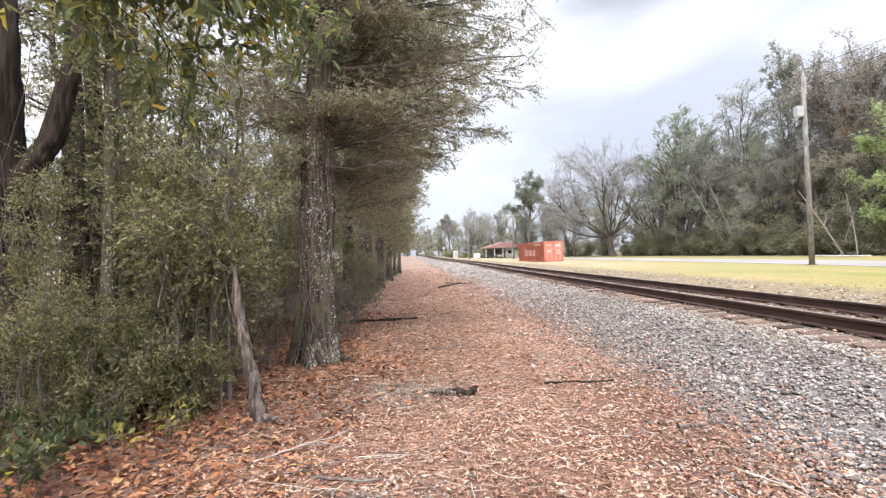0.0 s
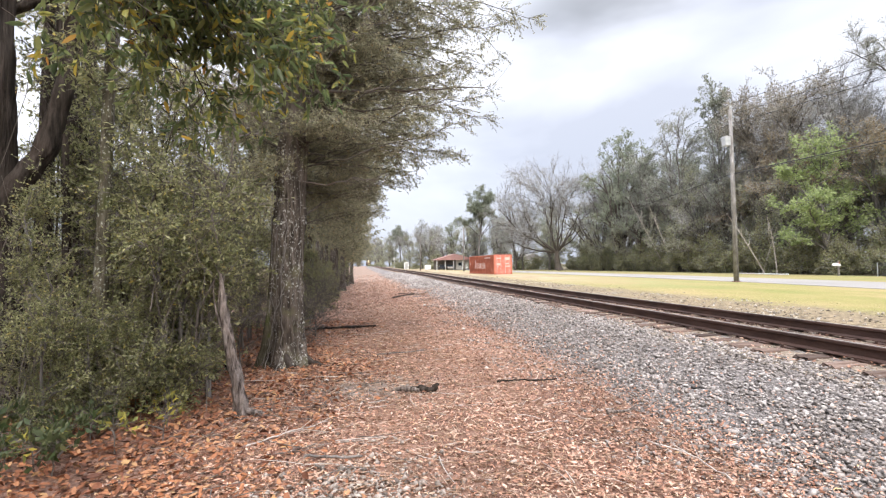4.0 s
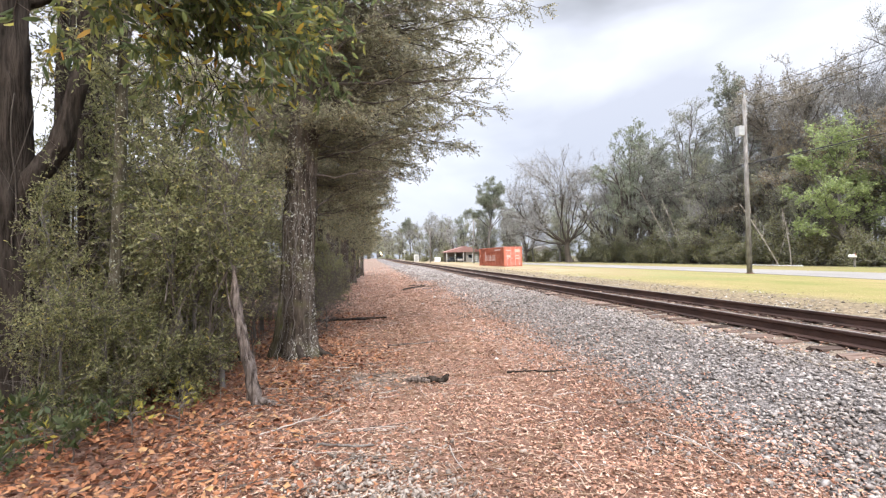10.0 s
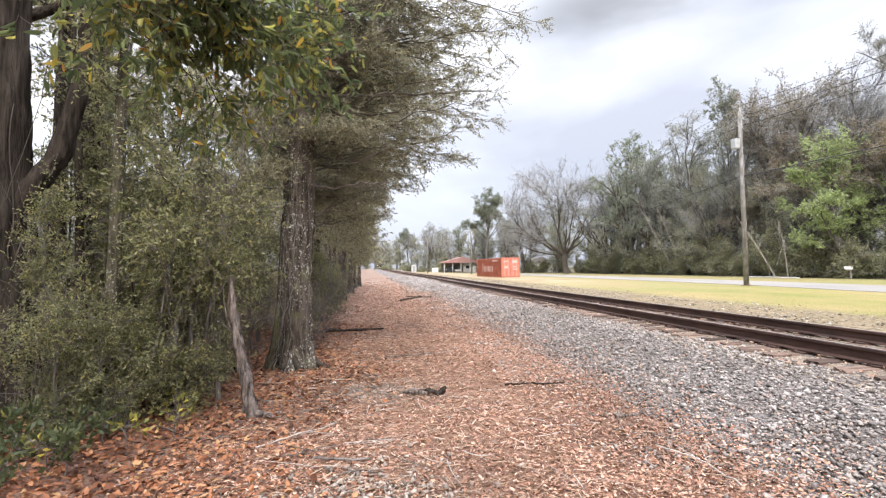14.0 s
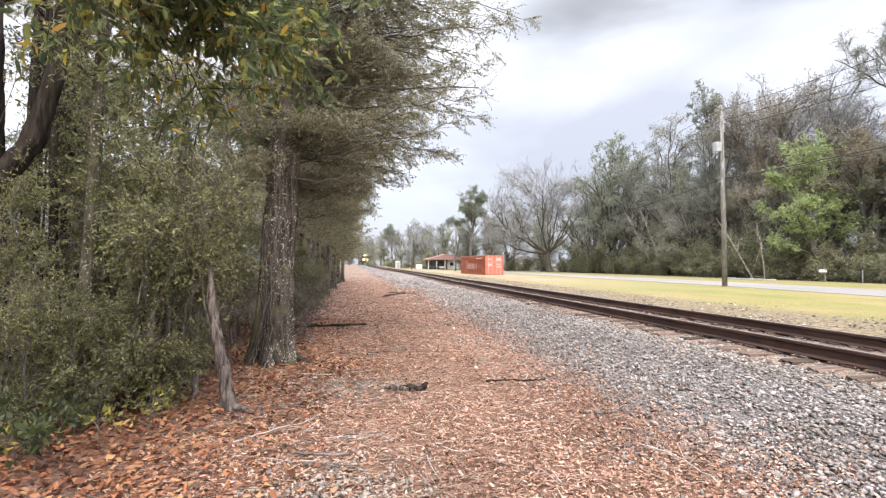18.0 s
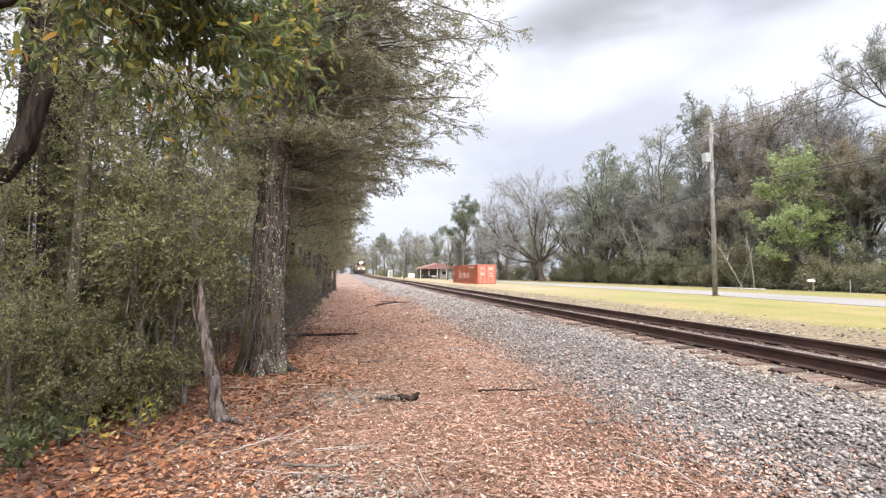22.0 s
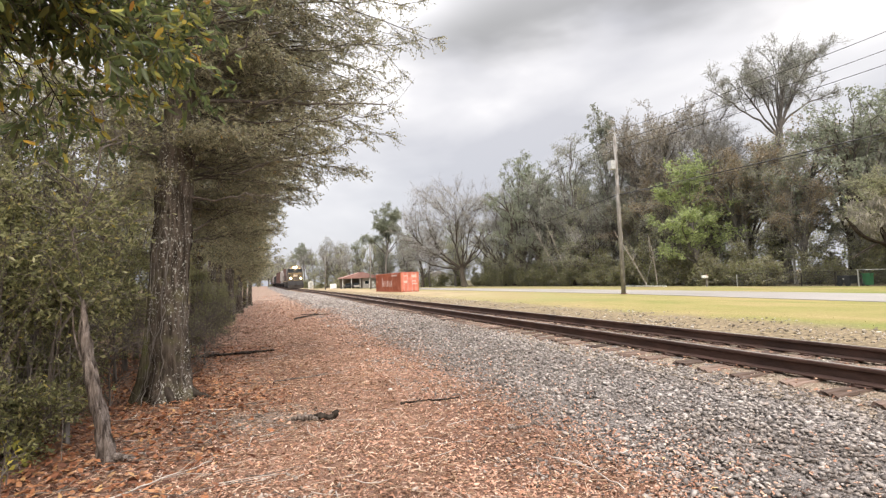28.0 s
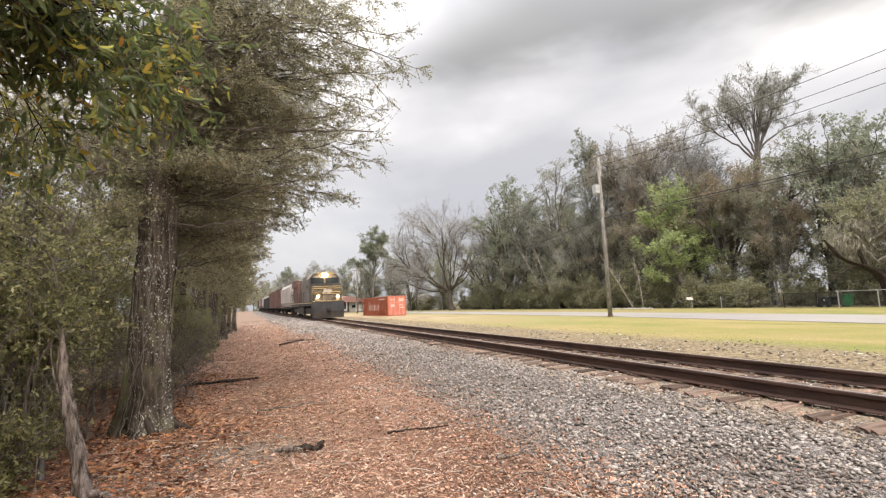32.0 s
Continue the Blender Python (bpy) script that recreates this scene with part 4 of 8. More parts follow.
def scatter_stones(name, rng, P, size, mat, label, category, squash=0.7):
    """Broken stones as lumpy seven-cornered solids, in one mesh."""
    n = len(P)
    base = np.array([[1, 0, 0], [-1, 0, 0], [0, 1, 0], [0, -1, 0], [0, 0, 1],
                     [0.6, 0.6, 0.6], [-0.6, -0.6, 0.6]], float)
    tri = np.array([[5, 0, 2], [5, 2, 4], [5, 4, 0], [6, 1, 3], [6, 3, 4], [6, 4, 1], [2, 1, 4], [3, 0, 4], [0, 3, 2], [1, 2, 3]])
    V = base[None] * rng.uniform(0.65, 1.15, (n, 7, 1)) + rng.normal(0, 0.1, (n, 7, 3))
    V *= np.stack([np.ones(n), rng.uniform(0.6, 1.0, n), rng.uniform(0.45, squash + 0.2, n)], 1)[:, None]
    a, t = rng.uniform(0, 6.28, n), rng.normal(0, 0.35, n)
    ca, sa, ct, st = np.cos(a), np.sin(a), np.cos(t), np.sin(t)
    Rm = np.zeros((n, 3, 3))
    Rm[:, 0, 0], Rm[:, 0, 1], Rm[:, 0, 2] = ca, -sa * ct, sa * st
    Rm[:, 1, 0], Rm[:, 1, 1], Rm[:, 1, 2] = sa, ca * ct, -ca * st
    Rm[:, 2, 1], Rm[:, 2, 2] = st, ct
    V = np.einsum("nij,nkj->nki", Rm, V) * (size / 2)[:, None, None] + P[:, None]
    F = (tri[None] + np.arange(n)[:, None, None] * 7).reshape(-1, 3)
    return tagged(new(name, mesh_of(name, V.reshape(-1, 3), F, mat)), label, category, kind="stuff")


def spread_y(rng, n, y0, y1, power=2.0):
    """Places along y up to y1, thickest about y = 3, thinning onwards and, gently, behind."""
    grid = np.linspace(min(y0, -9.0), y1, 2000)
    w = np.where(grid > 3, (1 + np.maximum(grid - 3, 0) / 2) ** -(1.2 - 1.2 / power), np.exp((np.minimum(grid, 3) - 3) / 4.0))
    c = np.cumsum(w)
    return np.interp(rng.uniform(0, 1, n), c / c[-1], grid)


def build_ballast_stones():
    rng = np.random.default_rng(11)
    n = 74000
    x, y = rng.uniform(-5.1, -1.25, n), spread_y(rng, n, 1.5, 75, 2.45)
    keep = rng.uniform(size=n) < np.clip((x + 4.75 + 0.3 * np.sin(y * 2.1) + 0.2 * np.sin(y * 5.3) + rng.normal(0, 0.2, n)) / 1.25, 0.015, 1)
    x, y = x[keep], y[keep]
    P = np.stack([x + line_x(y), y, np.maximum(bed_height(x), 0) + line_z(y) + rng.uniform(-0.004, 0.018, len(x))], 1)
    scatter_stones("ballast_stones", rng, P, rng.uniform(0.021, 0.051, len(x)) * rng.choice([0.9, 1, 1, 1.5], len(x)) * (1 + np.maximum(y, 0) / 26), M_STONE, "angular grey crushed-stone ballast beside the track", "gravel")
    n = 22000
    x, y = rng.uniform(-1.8, 1.6, n), spread_y(rng, n, -8, 40, 1.6)
    P = np.stack([x + line_x(y), y, bed_height(x) + line_z(y) + rng.uniform(-0.004, 0.014, n)], 1)
    scatter_stones("crib_stones", rng, P, rng.uniform(0.018, 0.052, n), M_VERGE_STONE, "dusty brown ballast stones lying between the sleepers", "gravel")
    n = 17000
    x, y = rng.uniform(1.3, 7.0, n), spread_y(rng, n, -4, 60, 1.3)
    keep = rng.uniform(size=n) < np.clip((6.6 - x + 0.5 * np.sin(y * 1.3)) / 1.6, 0.01, 1) * np.clip(0.55 + 0.75 * np.sin(x * 2.7 + 1.3 * np.sin(y * 0.8)) * np.sin(y * 1.1 + x), 0.15, 1)
    x, y = x[keep], y[keep]
    P = np.stack([x + line_x(y), y, np.maximum(bed_height(x) + line_z(y), lay_of_land(x) + line_z(y) * np.clip((7.6 + 0.4 * line_x(y) - x) / 4.0, 0, 1)) + 0.008], 1)
    scatter_stones("verge_stones", rng, P, rng.uniform(0.03, 0.11, len(x)) * rng.uniform(0.6, 1.15, len(x)), M_VERGE_STONE, "grey ballast stones scattered over the far verge", "gravel")
    n = 3000
    x, y = -6.75 + rng.normal(0, 0.36, n), 2.75 + rng.normal(0, 0.62, n)
    P = np.stack([x, y, rng.uniform(0.012, 0.03, n)], 1)
    scatter_stones("path_pebbles", rng, P, rng.uniform(0.014, 0.036, n) * rng.choice([1, 1, 1, 1.4, 1.8, 2.3], n), M_PEBBLE, "pale rounded pebbles showing through the leaf path", "pebbles", 0.8)
    n = 700
    x, y = -6.8 + rng.normal(0, 0.5, n), 6.3 + rng.normal(0, 0.4, n)
    P = np.stack([x, y, np.full(n, 0.014)], 1)
    scatter_stones("bare_patch_pebbles", rng, P, rng.uniform(0.012, 0.05, n), M_PEBBLE, "pale pebbles on a bare patch beside the trunk", "pebbles", 0.8)


def leaf_cover(x, y):
    """How thickly the leaves lie: thin on the pebbles, the bare patch and some worn spots."""
    c = 1 - 0.85 * np.exp(-((x + 6.75) / 0.42) ** 2 - ((y - 2.8) / 0.75) ** 2) - 0.6 * np.exp(-((x + 6.75) / 0.75) ** 2 - ((y - 6.3) / 0.55) ** 2)
    return np.clip(c - 0.28 * np.clip(np.sin(x * 2.3 + 1.7 * np.sin(y * 0.9)) * np.sin(y * 1.3 + x), 0, 1), 0.15, 1)


def lying_leaves(name, rng, x, y, z, size, mat, label, width=(0.12, 0.28), tilt=0.42):
    n = len(x)
    a = rng.uniform(0, 6.28, n)
    D = unit(np.stack([np.cos(a), np.sin(a), rng.normal(0, tilt * 0.6, n)], 1))
    side = unit(np.stack([-np.sin(a), np.cos(a), rng.normal(0, tilt, n)], 1))
    up = np.cross(D, side)
    up *= np.sign(up[:, 2:3])
    s = size[:, None]
    w = rng.uniform(*width, n)[:, None]
    curl = rng.normal(0.0, 0.18, n)[:, None]
    P = np.stack([x, y, z], 1)
    c2 = curl * rng.uniform(0.2, 1.4, (n, 1))
    a, b = P - D * s * 0.2, P + D * s * 0.22
    V = np.stack([P - D * s / 2, a - side * s * w + up * s * curl, b - side * s * w * 0.8 + up * s * curl, P + D * s / 2 + up * s * curl * 0.8, b + side * s * w * 0.8 + up * s * c2, a + side * s * w + up * s * c2], 1)
    i = np.arange(n)[:, None] * 6
    F = np.concatenate([i + [0, 1, 2, 3], i + [0, 3, 4, 5]])
    return tagged(new(name, mesh_of(name, V.reshape(-1, 3), F, mat)), label, "leaf litter", kind="stuff")


def build_litter():
    rng = np.random.default_rng(21)
    n = 105000
    x, y = rng.uniform(-8.6, -3.0, n), spread_y(rng, n, 1.2, 75, 2.8)
    keep = rng.uniform(size=n) < np.clip((-3.3 + 0.3 * np.sin(y * 2.1) + 0.2 * np.sin(y * 0.7) - x) / 1.6, 0.02, 1) * leaf_cover(x, y)
    x, y = x[keep], y[keep]
    keep = rng.uniform(size=len(x)) < np.clip((62 - y) / 42, 0.08, 1)
    x, y = x[keep], y[keep]
    z = np.maximum(bed_height(x), 0) + line_z(y) + rng.uniform(0.008, 0.04, len(x))
    x = x + line_x(y)
    lying_leaves("path_leaves", rng, x, y, z, rng.uniform(0.014, 0.042, len(x)) * (1 + np.maximum(y, 0) / 22), M_LITTER, "faded brown and pinkish dry leaves covering the path")
    n = 48000
    x, y = rng.uniform(-11.5, -6.4, n), spread_y(rng, n, 1.2, 14, 1.5)
    keep = rng.uniform(size=n) < np.clip((-6.45 + 0.4 * np.sin(y * 1.1) - x) / 1.5, 0, 1) * leaf_cover(x, y)
    x, y = x[keep], y[keep]
    lying_leaves("russet_leaves", rng, x, y, lay_of_land(x) + rng.uniform(0.01, 0.06, len(x)), rng.uniform(0.035, 0.085, len(x)), M_LITTER_RED, "fresh russet and orange oak leaves under the trees")
    n = 15000
    x, y = -4.35 + rng.exponential(0.55, n) + 0.25 * np.sin(np.arange(n)), spread_y(rng, n, 2.0, 32, 1.8)
    keep = x < -1.4
    x, y = x[keep], y[keep]
    lying_leaves("edge_leaves", rng, x, y, np.maximum(bed_height(x), 0) + rng.uniform(0.02, 0.045, len(x)), rng.uniform(0.012, 0.034, len(x)) * (1 + np.maximum(y, 0) / 22), M_LITTER, "dry leaves blown over the ballast's edge")
    n = 5200
    x, y = rng.uniform(-1.5, 1.3, n), spread_y(rng, n, 2.5, 30, 1.2)
    lying_leaves("crib_leaves", rng, x, y, bed_height(x) + rng.uniform(0.02, 0.045, n), rng.uniform(0.02, 0.06, n), M_LITTER, "dry leaves and straw caught between the sleepers")
    n = 420
    x, y = rng.uniform(-3.9, 1.2, n), spread_y(rng, n, 2.5, 30, 1.2)
    lying_leaves("stray_leaves", rng, x, y, bed_height(x) + 0.035, rng.uniform(0.04, 0.08, n), M_LITTER, "stray brown leaves on the ballast and sleepers")
    n = 52000
    x, y = rng.uniform(-8.4, -3.7, n), spread_y(rng, n, -9.0, 11, 2.0)
    keep = rng.uniform(size=n) < leaf_cover(x, y)
    x, y, n = x[keep], y[keep], int(keep.sum())
    a = rng.uniform(0, 6.28, n)
    P = np.stack([x, y, np.maximum(bed_height(x), 0) + rng.uniform(0.006, 0.03, n)], 1)
    D = unit(np.stack([np.cos(a), np.sin(a), rng.normal(0, 0.2, n)], 1))
    V, F = blades(rng, P, D, rng.uniform(0.01, 0.03, n), 0.3)
    tagged(new("leaf_crumbs", mesh_of("leaf_crumbs", V, F, M_LITTER)), "crumbled bits of pinkish-brown dry leaf on the path", "leaf litter", kind="stuff")
    # needles and bits of twig
    n = 19000
    x, y = rng.uniform(-8.4, -4.0, n), spread_y(rng, n, 1.2, 20, 1.8)
    x[::3] = -6.2 + rng.normal(0, 0.8, len(x[::3]))
    a = rng.uniform(0, 6.28, n)
    ln = rng.uniform(0.04, 0.15, n)
    P0 = np.stack([x, y, rng.uniform(0.012, 0.035, n)], 1)
    P2 = P0 + np.stack([np.cos(a) * ln, np.sin(a) * ln, rng.normal(0, 0.012, n)], 1)
    C = np.stack([P0, P2], 1)
    V, F = tubes(C, np.full((n, 2), 0.0022) * rng.choice([0.7, 0.9, 1.1, 1.4, 2.4], (n, 1)), 3)
    tagged(new("pine_straw", mesh_of("pine_straw", V, F, M_STRAW)), "pale pine straw and twig ends on the path", "leaf litter", kind="stuff")


def build_grass():
    rng = np.random.default_rng(31)
    n = 30000
    x, y = rng.uniform(2.4, 8.0, n), spread_y(rng, n, 3, 60, 1.2)
    tuft = np.sin(x * 3.1 + np.sin(y * 2.3)) * np.sin(y * 1.7 + x * 1.1)
    keep = rng.uniform(size=n) < np.where(x < 6.3, np.clip(tuft * 1.8 - 0.15, 0, 1) * np.clip((x - 2.4) / 2, 0, 1), np.clip((8.6 - x) / 3, 0, 1))
    x, y = x[keep], y[keep]
    P = np.stack([x, y, lay_of_land(x)], 1)
    D = unit(np.stack([rng.normal(0, 0.5, len(x)), rng.normal(0, 0.5, len(x)), np.ones(len(x))], 1))
    V, F = blades(rng, P, D, rng.uniform(0.015, 0.05, len(x)) * (1 + np.maximum(y, 0) / 60), 0.1)
    tagged(new("lawn_grass", mesh_of("lawn_grass", V, F, M_GRASS)), "short straw-coloured and green grass tufts", "grass", kind="stuff")


# ---- track ----
def build_track():
    track = holder("railway_track", pose(0, 0, 0), "single railway track with rust-brown rails on wooden sleepers", "railway track")
    stations = [-60.0, 40.0] + [45.0 + 6 * k for k in range(36)] + [270.0 + 30 * k for k in range(31)]

    def drawn(outline):
        bm, rings = bmesh.new(), []
        for y in stations:
            rings.append([bm.verts.new((x + float(line_x(y)), y, z + float(line_z(y)))) for x, z in outline])
        k = len(outline)
        for a, b in zip(rings, rings[1:]):
            for i in range(k):
                bm.faces.new((a[(i + 1) % k], a[i], b[i], b[(i + 1) % k]))
        bm.faces.new(rings[0])
        bm.faces.new(rings[-1][::-1])
        bmesh.ops.recalc_face_normals(bm, faces=bm.faces[:])
        return bm

    half = [(-0.07, 0.0), (-0.07, 0.012), (-0.012, 0.035), (-0.009, 0.125), (-0.036, 0.142), (-0.036, 0.172), (-0.028, 0.180)]
    prof = half + [(-x, z) for x, z in half[::-1]]
    for sx in (-0.753, 0.753):
        bm = drawn([(sx + x, 0.272 + z) for x, z in prof])
        rail = part("rail", bm, M_RUST, track)
        bm = drawn([(sx - 0.024, 0.452), (sx + 0.024, 0.452), (sx + 0.024, 0.4555), (sx - 0.024, 0.4555)])
        part("rail_head", bm, M_RAILTOP, rail, "worn grey running surface")
    rng = random.Random(5)
    ties = []
    for k in range(4):
        # a worn baulk: sunken grain, rounded arrises, a split that opens towards the ends
        nr = np.random.default_rng(150 + k)
        nx, split = 14, float(nr.uniform(-0.04, 0.05))
        across = [-0.115, -0.1, split - 0.022, split, split + 0.022, 0.1, 0.115]
        rows = []
        for i in range(nx + 1):
            x = -1.3 + 2.6 * i / nx + (float(nr.normal(0, 0.012)) if 0 < i < nx else 0.0)
            gap = 0.045 * max(abs(x) - 0.5, 0) / 0.8 * (1 if (x < 0) == (k % 2 == 0) else 0.3)
            dip = [-0.03, -0.004, -0.004, -0.006 - gap, -0.004, -0.004, -0.03]
            ends = 0.03 * (i in (0, nx)) * (-1 if i else 1)
            rows.append([(x + ends * float(nr.uniform(-0.3, 1.6)), -0.115, -0.17)] + [(x + ends * float(nr.uniform(-0.5, 1.8)), y + float(nr.normal(0, 0.003)), d + float(nr.normal(0, 0.004))) for y, d in zip(across, dip)] + [(x, 0.115, -0.17)])
        V = np.array(rows).reshape(-1, 3)
        w = len(across) + 2
        F = [(i * w + j, (i + 1) * w + j, (i + 1) * w + j + 1, i * w + j + 1) for i in range(nx) for j in range(w - 1)]
        ends_of = [[i * w + j for j in range(w)] for i in (0, nx)]
        bm = bmesh.new()
        vs = [bm.verts.new(p) for p in V]
        for f in F:
            bm.faces.new([vs[q] for q in f])
        for e in ends_of:
            bm.faces.new([vs[q] for q in e])
        bmesh.ops.recalc_face_normals(bm, faces=bm.faces[:])
        tie_me = bpy.data.meshes.new("sleeper")
        bm.to_mesh(tie_me)
        bm.free()
        tie_me.materials.append(M_TIE)
        ties.append(tie_me)
    bm = boxes((-0.09, 0.09, -0.1, 0.1, 0, 0.012), (-0.1, -0.075, 0.03, 0.055, 0, 0.04), (0.075, 0.1, -0.055, -0.03, 0, 0.04))
    plate_me = bpy.data.meshes.new("tie_plate")
    bm.to_mesh(plate_me)
    bm.free()
    plate_me.materials.append(M_RUST)
    for i in range(130):
        y = -9.24 + 0.52 * i + rng.uniform(-0.03, 0.03)
        tie = child("sleeper", ties[rng.randrange(4)], track)
        tie.matrix_basis = pose(rng.uniform(-0.11, 0.08) + float(line_x(y)), y, 0.268 + float(line_z(y)) + rng.uniform(-0.01, 0.003), rng.uniform(-2, 2), 0, rng.uniform(-2.2, 2.2))
        if 2 < y < 24:
            for sx in (-0.753, 0.753):
                child("tie_plate", plate_me, tie).matrix_basis = pose(sx, 0, 0.0005)
    bm = bmesh.new()
    for i in list(range(-216, -118)) + list(range(380)):
        y = -3 + 0.52 * (118 + i)
        if -9.5 < y < 58.2:
            continue
        dx, dz = float(line_x(y)), float(line_z(y))
        box(bm, dx - 1.3, dx + 1.3, y - 0.115, y + 0.115, dz + 0.1, dz + 0.258)
    tagged(part("distant_sleeper_row", bm, M_TIE_FAR, track), kind="stuff")


# ---- trees ----
def bark_trunk(rng, path, radii, mat_ridge=0.06, flare=0.5, lobes=5, S=36, K=60):
    """A trunk with ridges and root flare along a bent path."""
    path, radii = np.array(path, float), np.array(radii, float)
    s = np.linspace(0, 1, K)
    q = np.linspace(0, 1, len(path))
    C = np.stack([np.interp(s, q, path[:, k]) for k in range(3)], 1)
    for _ in range(3):
        C[1:-1] = (C[:-2] + 2 * C[1:-1] + C[2:]) / 4
    r = np.interp(s, q, radii)
    a = np.linspace(0, 2 * np.pi, S, endpoint=False)
    ph = rng.uniform(0, 6.28, lobes)
    h = C[:, 2] - C[0, 2]
    lob = 1 + flare * np.exp(-np.maximum(h, 0) / 0.22)[:, None] * (0.55 + 0.45 * np.cos(lobes * a + ph[0])[None])
    wave = rng.normal(0, 1.0, (K, S))
    for _ in range(3):
        wave[1:-1] = (wave[:-2] + wave[1:-1] + wave[2:]) / 2.2
    ridge = 1 + mat_ridge * (rng.normal(0, 0.22, (1, S)) + 0.55 * wave)
    Rr = r[:, None] * lob * ridge
    V = np.stack([C[:, 0:1] + Rr * np.cos(a)[None], C[:, 1:2] + Rr * np.sin(a)[None], np.repeat(C[:, 2:3], S, 1)], -1).reshape(-1, 3)
    i = np.arange(K - 1)[:, None] * S
    j = np.arange(S)[None]
    j2 = (j + 1) % S
    F = np.stack([i + j, i + j2, i + S + j2, i + S + j], -1).reshape(-1, 4)
    return V, F


def add_branches(t, limbs, twigs, bark, twig_mat=None):
    if isinstance(limbs, list):
        for one in limbs:
            child("limb", mesh_of("limb", *one, bark, True), t)
    else:
        tagged(child("branchwork", mesh_of("branchwork", *limbs, bark, True), t), kind="stuff")
    tagged(child("fine_branchwork", mesh_of("fine_branchwork", *twigs, twig_mat or M_TWIG), t), kind="stuff")


def plant(name, at, wood, bark, label, category, group="", leaf=None, leaf_name="crown", twig_mat=None, turn=0.0, limb_bark=None):
    """A tree or shrub out of the arrays of grow()."""
    trunk, limbs, twigs, _ = wood
    t = holder(name, pose(*at, 0, 0, turn), label, category, group)
    child("trunk", mesh_of("trunk", *trunk, bark, True), t)
    add_branches(t, limbs, twigs, limb_bark or bark, twig_mat)
    if leaf:
        child(leaf_name, mesh_of(leaf_name, *leaf[0], leaf[1]), t)
    return t


def build_main_oak():
    rng = np.random.default_rng(41)
    crown = [(1.3, 1.2, 4.5, 2.5, 1.5, 1.4), (1.9, 1.4, 5.9, 2.9, 2.0, 1.2), (-1.2, 0.9, 3.6, 1.0, 0.9, 1.1), (0.6, 1.6, 3.2, 1.5, 1.3, 0.85), (2.9, 1.2, 6.7, 1.7, 1.2, 1.0), (0.3, -0.8, 4.0, 1.0, 0.5, 1.2), (-0.5, -0.5, 3.0, 0.8, 0.4, 0.8), (0.6, -0.8, 5.2, 1.2, 0.6, 0.8), (-1.3, 0.2, 4.6, 1.2, 0.9, 1.2), (2.2, 1.0, 5.2, 1.6, 1.0, 0.9), (-0.5, 0.3, 6.3, 1.5, 1.0, 1.2)]
    wood = spray_wood(rng, 9.0, 0.25, crown, (0.35, 0.2), n_limb=128, n_sub=12, n_twig=11, twig=0.32, twig_r=0.0026, low=0.24, stout=0.0032)
    path = [(0.03, 0, -0.1), (0.03, 0.0, 0.6), (0.03, 0.02, 1.6), (0.1, 0.03, 3.0), (0.28, 0.08, 5.0), (0.5, 0.2, 9.0)]
    trunk = bark_trunk(rng, path, [0.275, 0.245, 0.235, 0.232, 0.21, 0.09], 0.085, 0.85, 5, 64, 130)
    leaf = leaves_on(rng, wood[3], 12, 0.047, 0.165, 0.45)
    t = plant("oak_tree", (-8.02, 7.95, 0), (trunk, *wood[1:]), M_BARK, "old laurel oak with grey lichen-spotted bark and drooping leafy branches", "tree", "row of trees beside the path", (leaf, M_LEAF_OAK), limb_bark=M_LIMB)
    # bare grey limbs that reach out over the path
    specs = [((0.15, 0.0, 4.3), (1.4, 0.3, 4.35), (3.4, 0.9, 4.75), 0.035), ((0.1, 0, 2.75), (0.8, 0.1, 2.85), (1.4, 0.3, 2.95), 0.016), ((0.2, 0.1, 4.6), (1.0, -0.6, 4.5), (1.5, -0.9, 5.4), 0.022)]
    for a, b, c, r in specs:
        C = bend(np.array([a]), np.array([b]), np.array([c]), 14)
        C[:, 1:] += rng.normal(0, 0.025, (1, 13, 3))
        sub = []
        for k in range(8):
            p = C[0, 8 + k % 6]
            sub.append(bend(p[None], p[None] + rng.normal(0, 0.12, (1, 3)) + [[0.15, 0, 0.02]], p[None] + rng.normal(0, 0.18, (1, 3)) + [[0.38, 0, 0.0]], 14))
        sub = np.concatenate(sub)
        V, F = join(tubes(C, r * np.linspace(1, 0.3, 14)[None], 8), tubes(sub, np.full((len(sub), 14), 0.006) * np.linspace(1, 0.4, 14), 4))
        child("bare_limb", mesh_of("bare_limb", V, F, M_TWIG, True), t, "bare dead grey limb")
    # surface roots and dead vines
    for ang, ln in ((-0.5, 0.62), (-2.6, 0.5), (-1.4, 0.4), (0.5, 0.55)):
        d = np.array([math.cos(ang), math.sin(ang), 0.0])
        side = np.array([-d[1], d[0], 0.0]) * rng.uniform(-0.12, 0.12)
        C = bend((d * 0.2 + [0, 0, 0.2])[None], (d * 0.36 + side + [0, 0, 0.05])[None], (d * ln + side * 2 + [0, 0, -0.03])[None], 10)
        child("root", mesh_of("root", *tubes(C, 0.085 * np.linspace(1, 0.3, 10)[None] * rng.uniform(0.85, 1.15, (1, 10)), 10), M_BARK_DARK, True), t)
    for k in range(7):
        a0 = rng.uniform(-2.6, -0.4)
        hs = np.linspace(0.02, rng.uniform(1.2, 3.4), 22)
        aa = a0 + np.cumsum(rng.normal(0, 0.09, 22))
        rr = 0.245 + 0.2 * np.exp(-hs / 0.2) + 0.012
        C = np.stack([rr * np.cos(aa) + 0.03 * hs, rr * np.sin(aa), hs], 1)
        child("vine", mesh_of("vine", *tubes(C[None], np.full((1, 22), rng.uniform(0.003, 0.007)), 5), M_BARK_GREY, True), t, "thin grey dead vine")
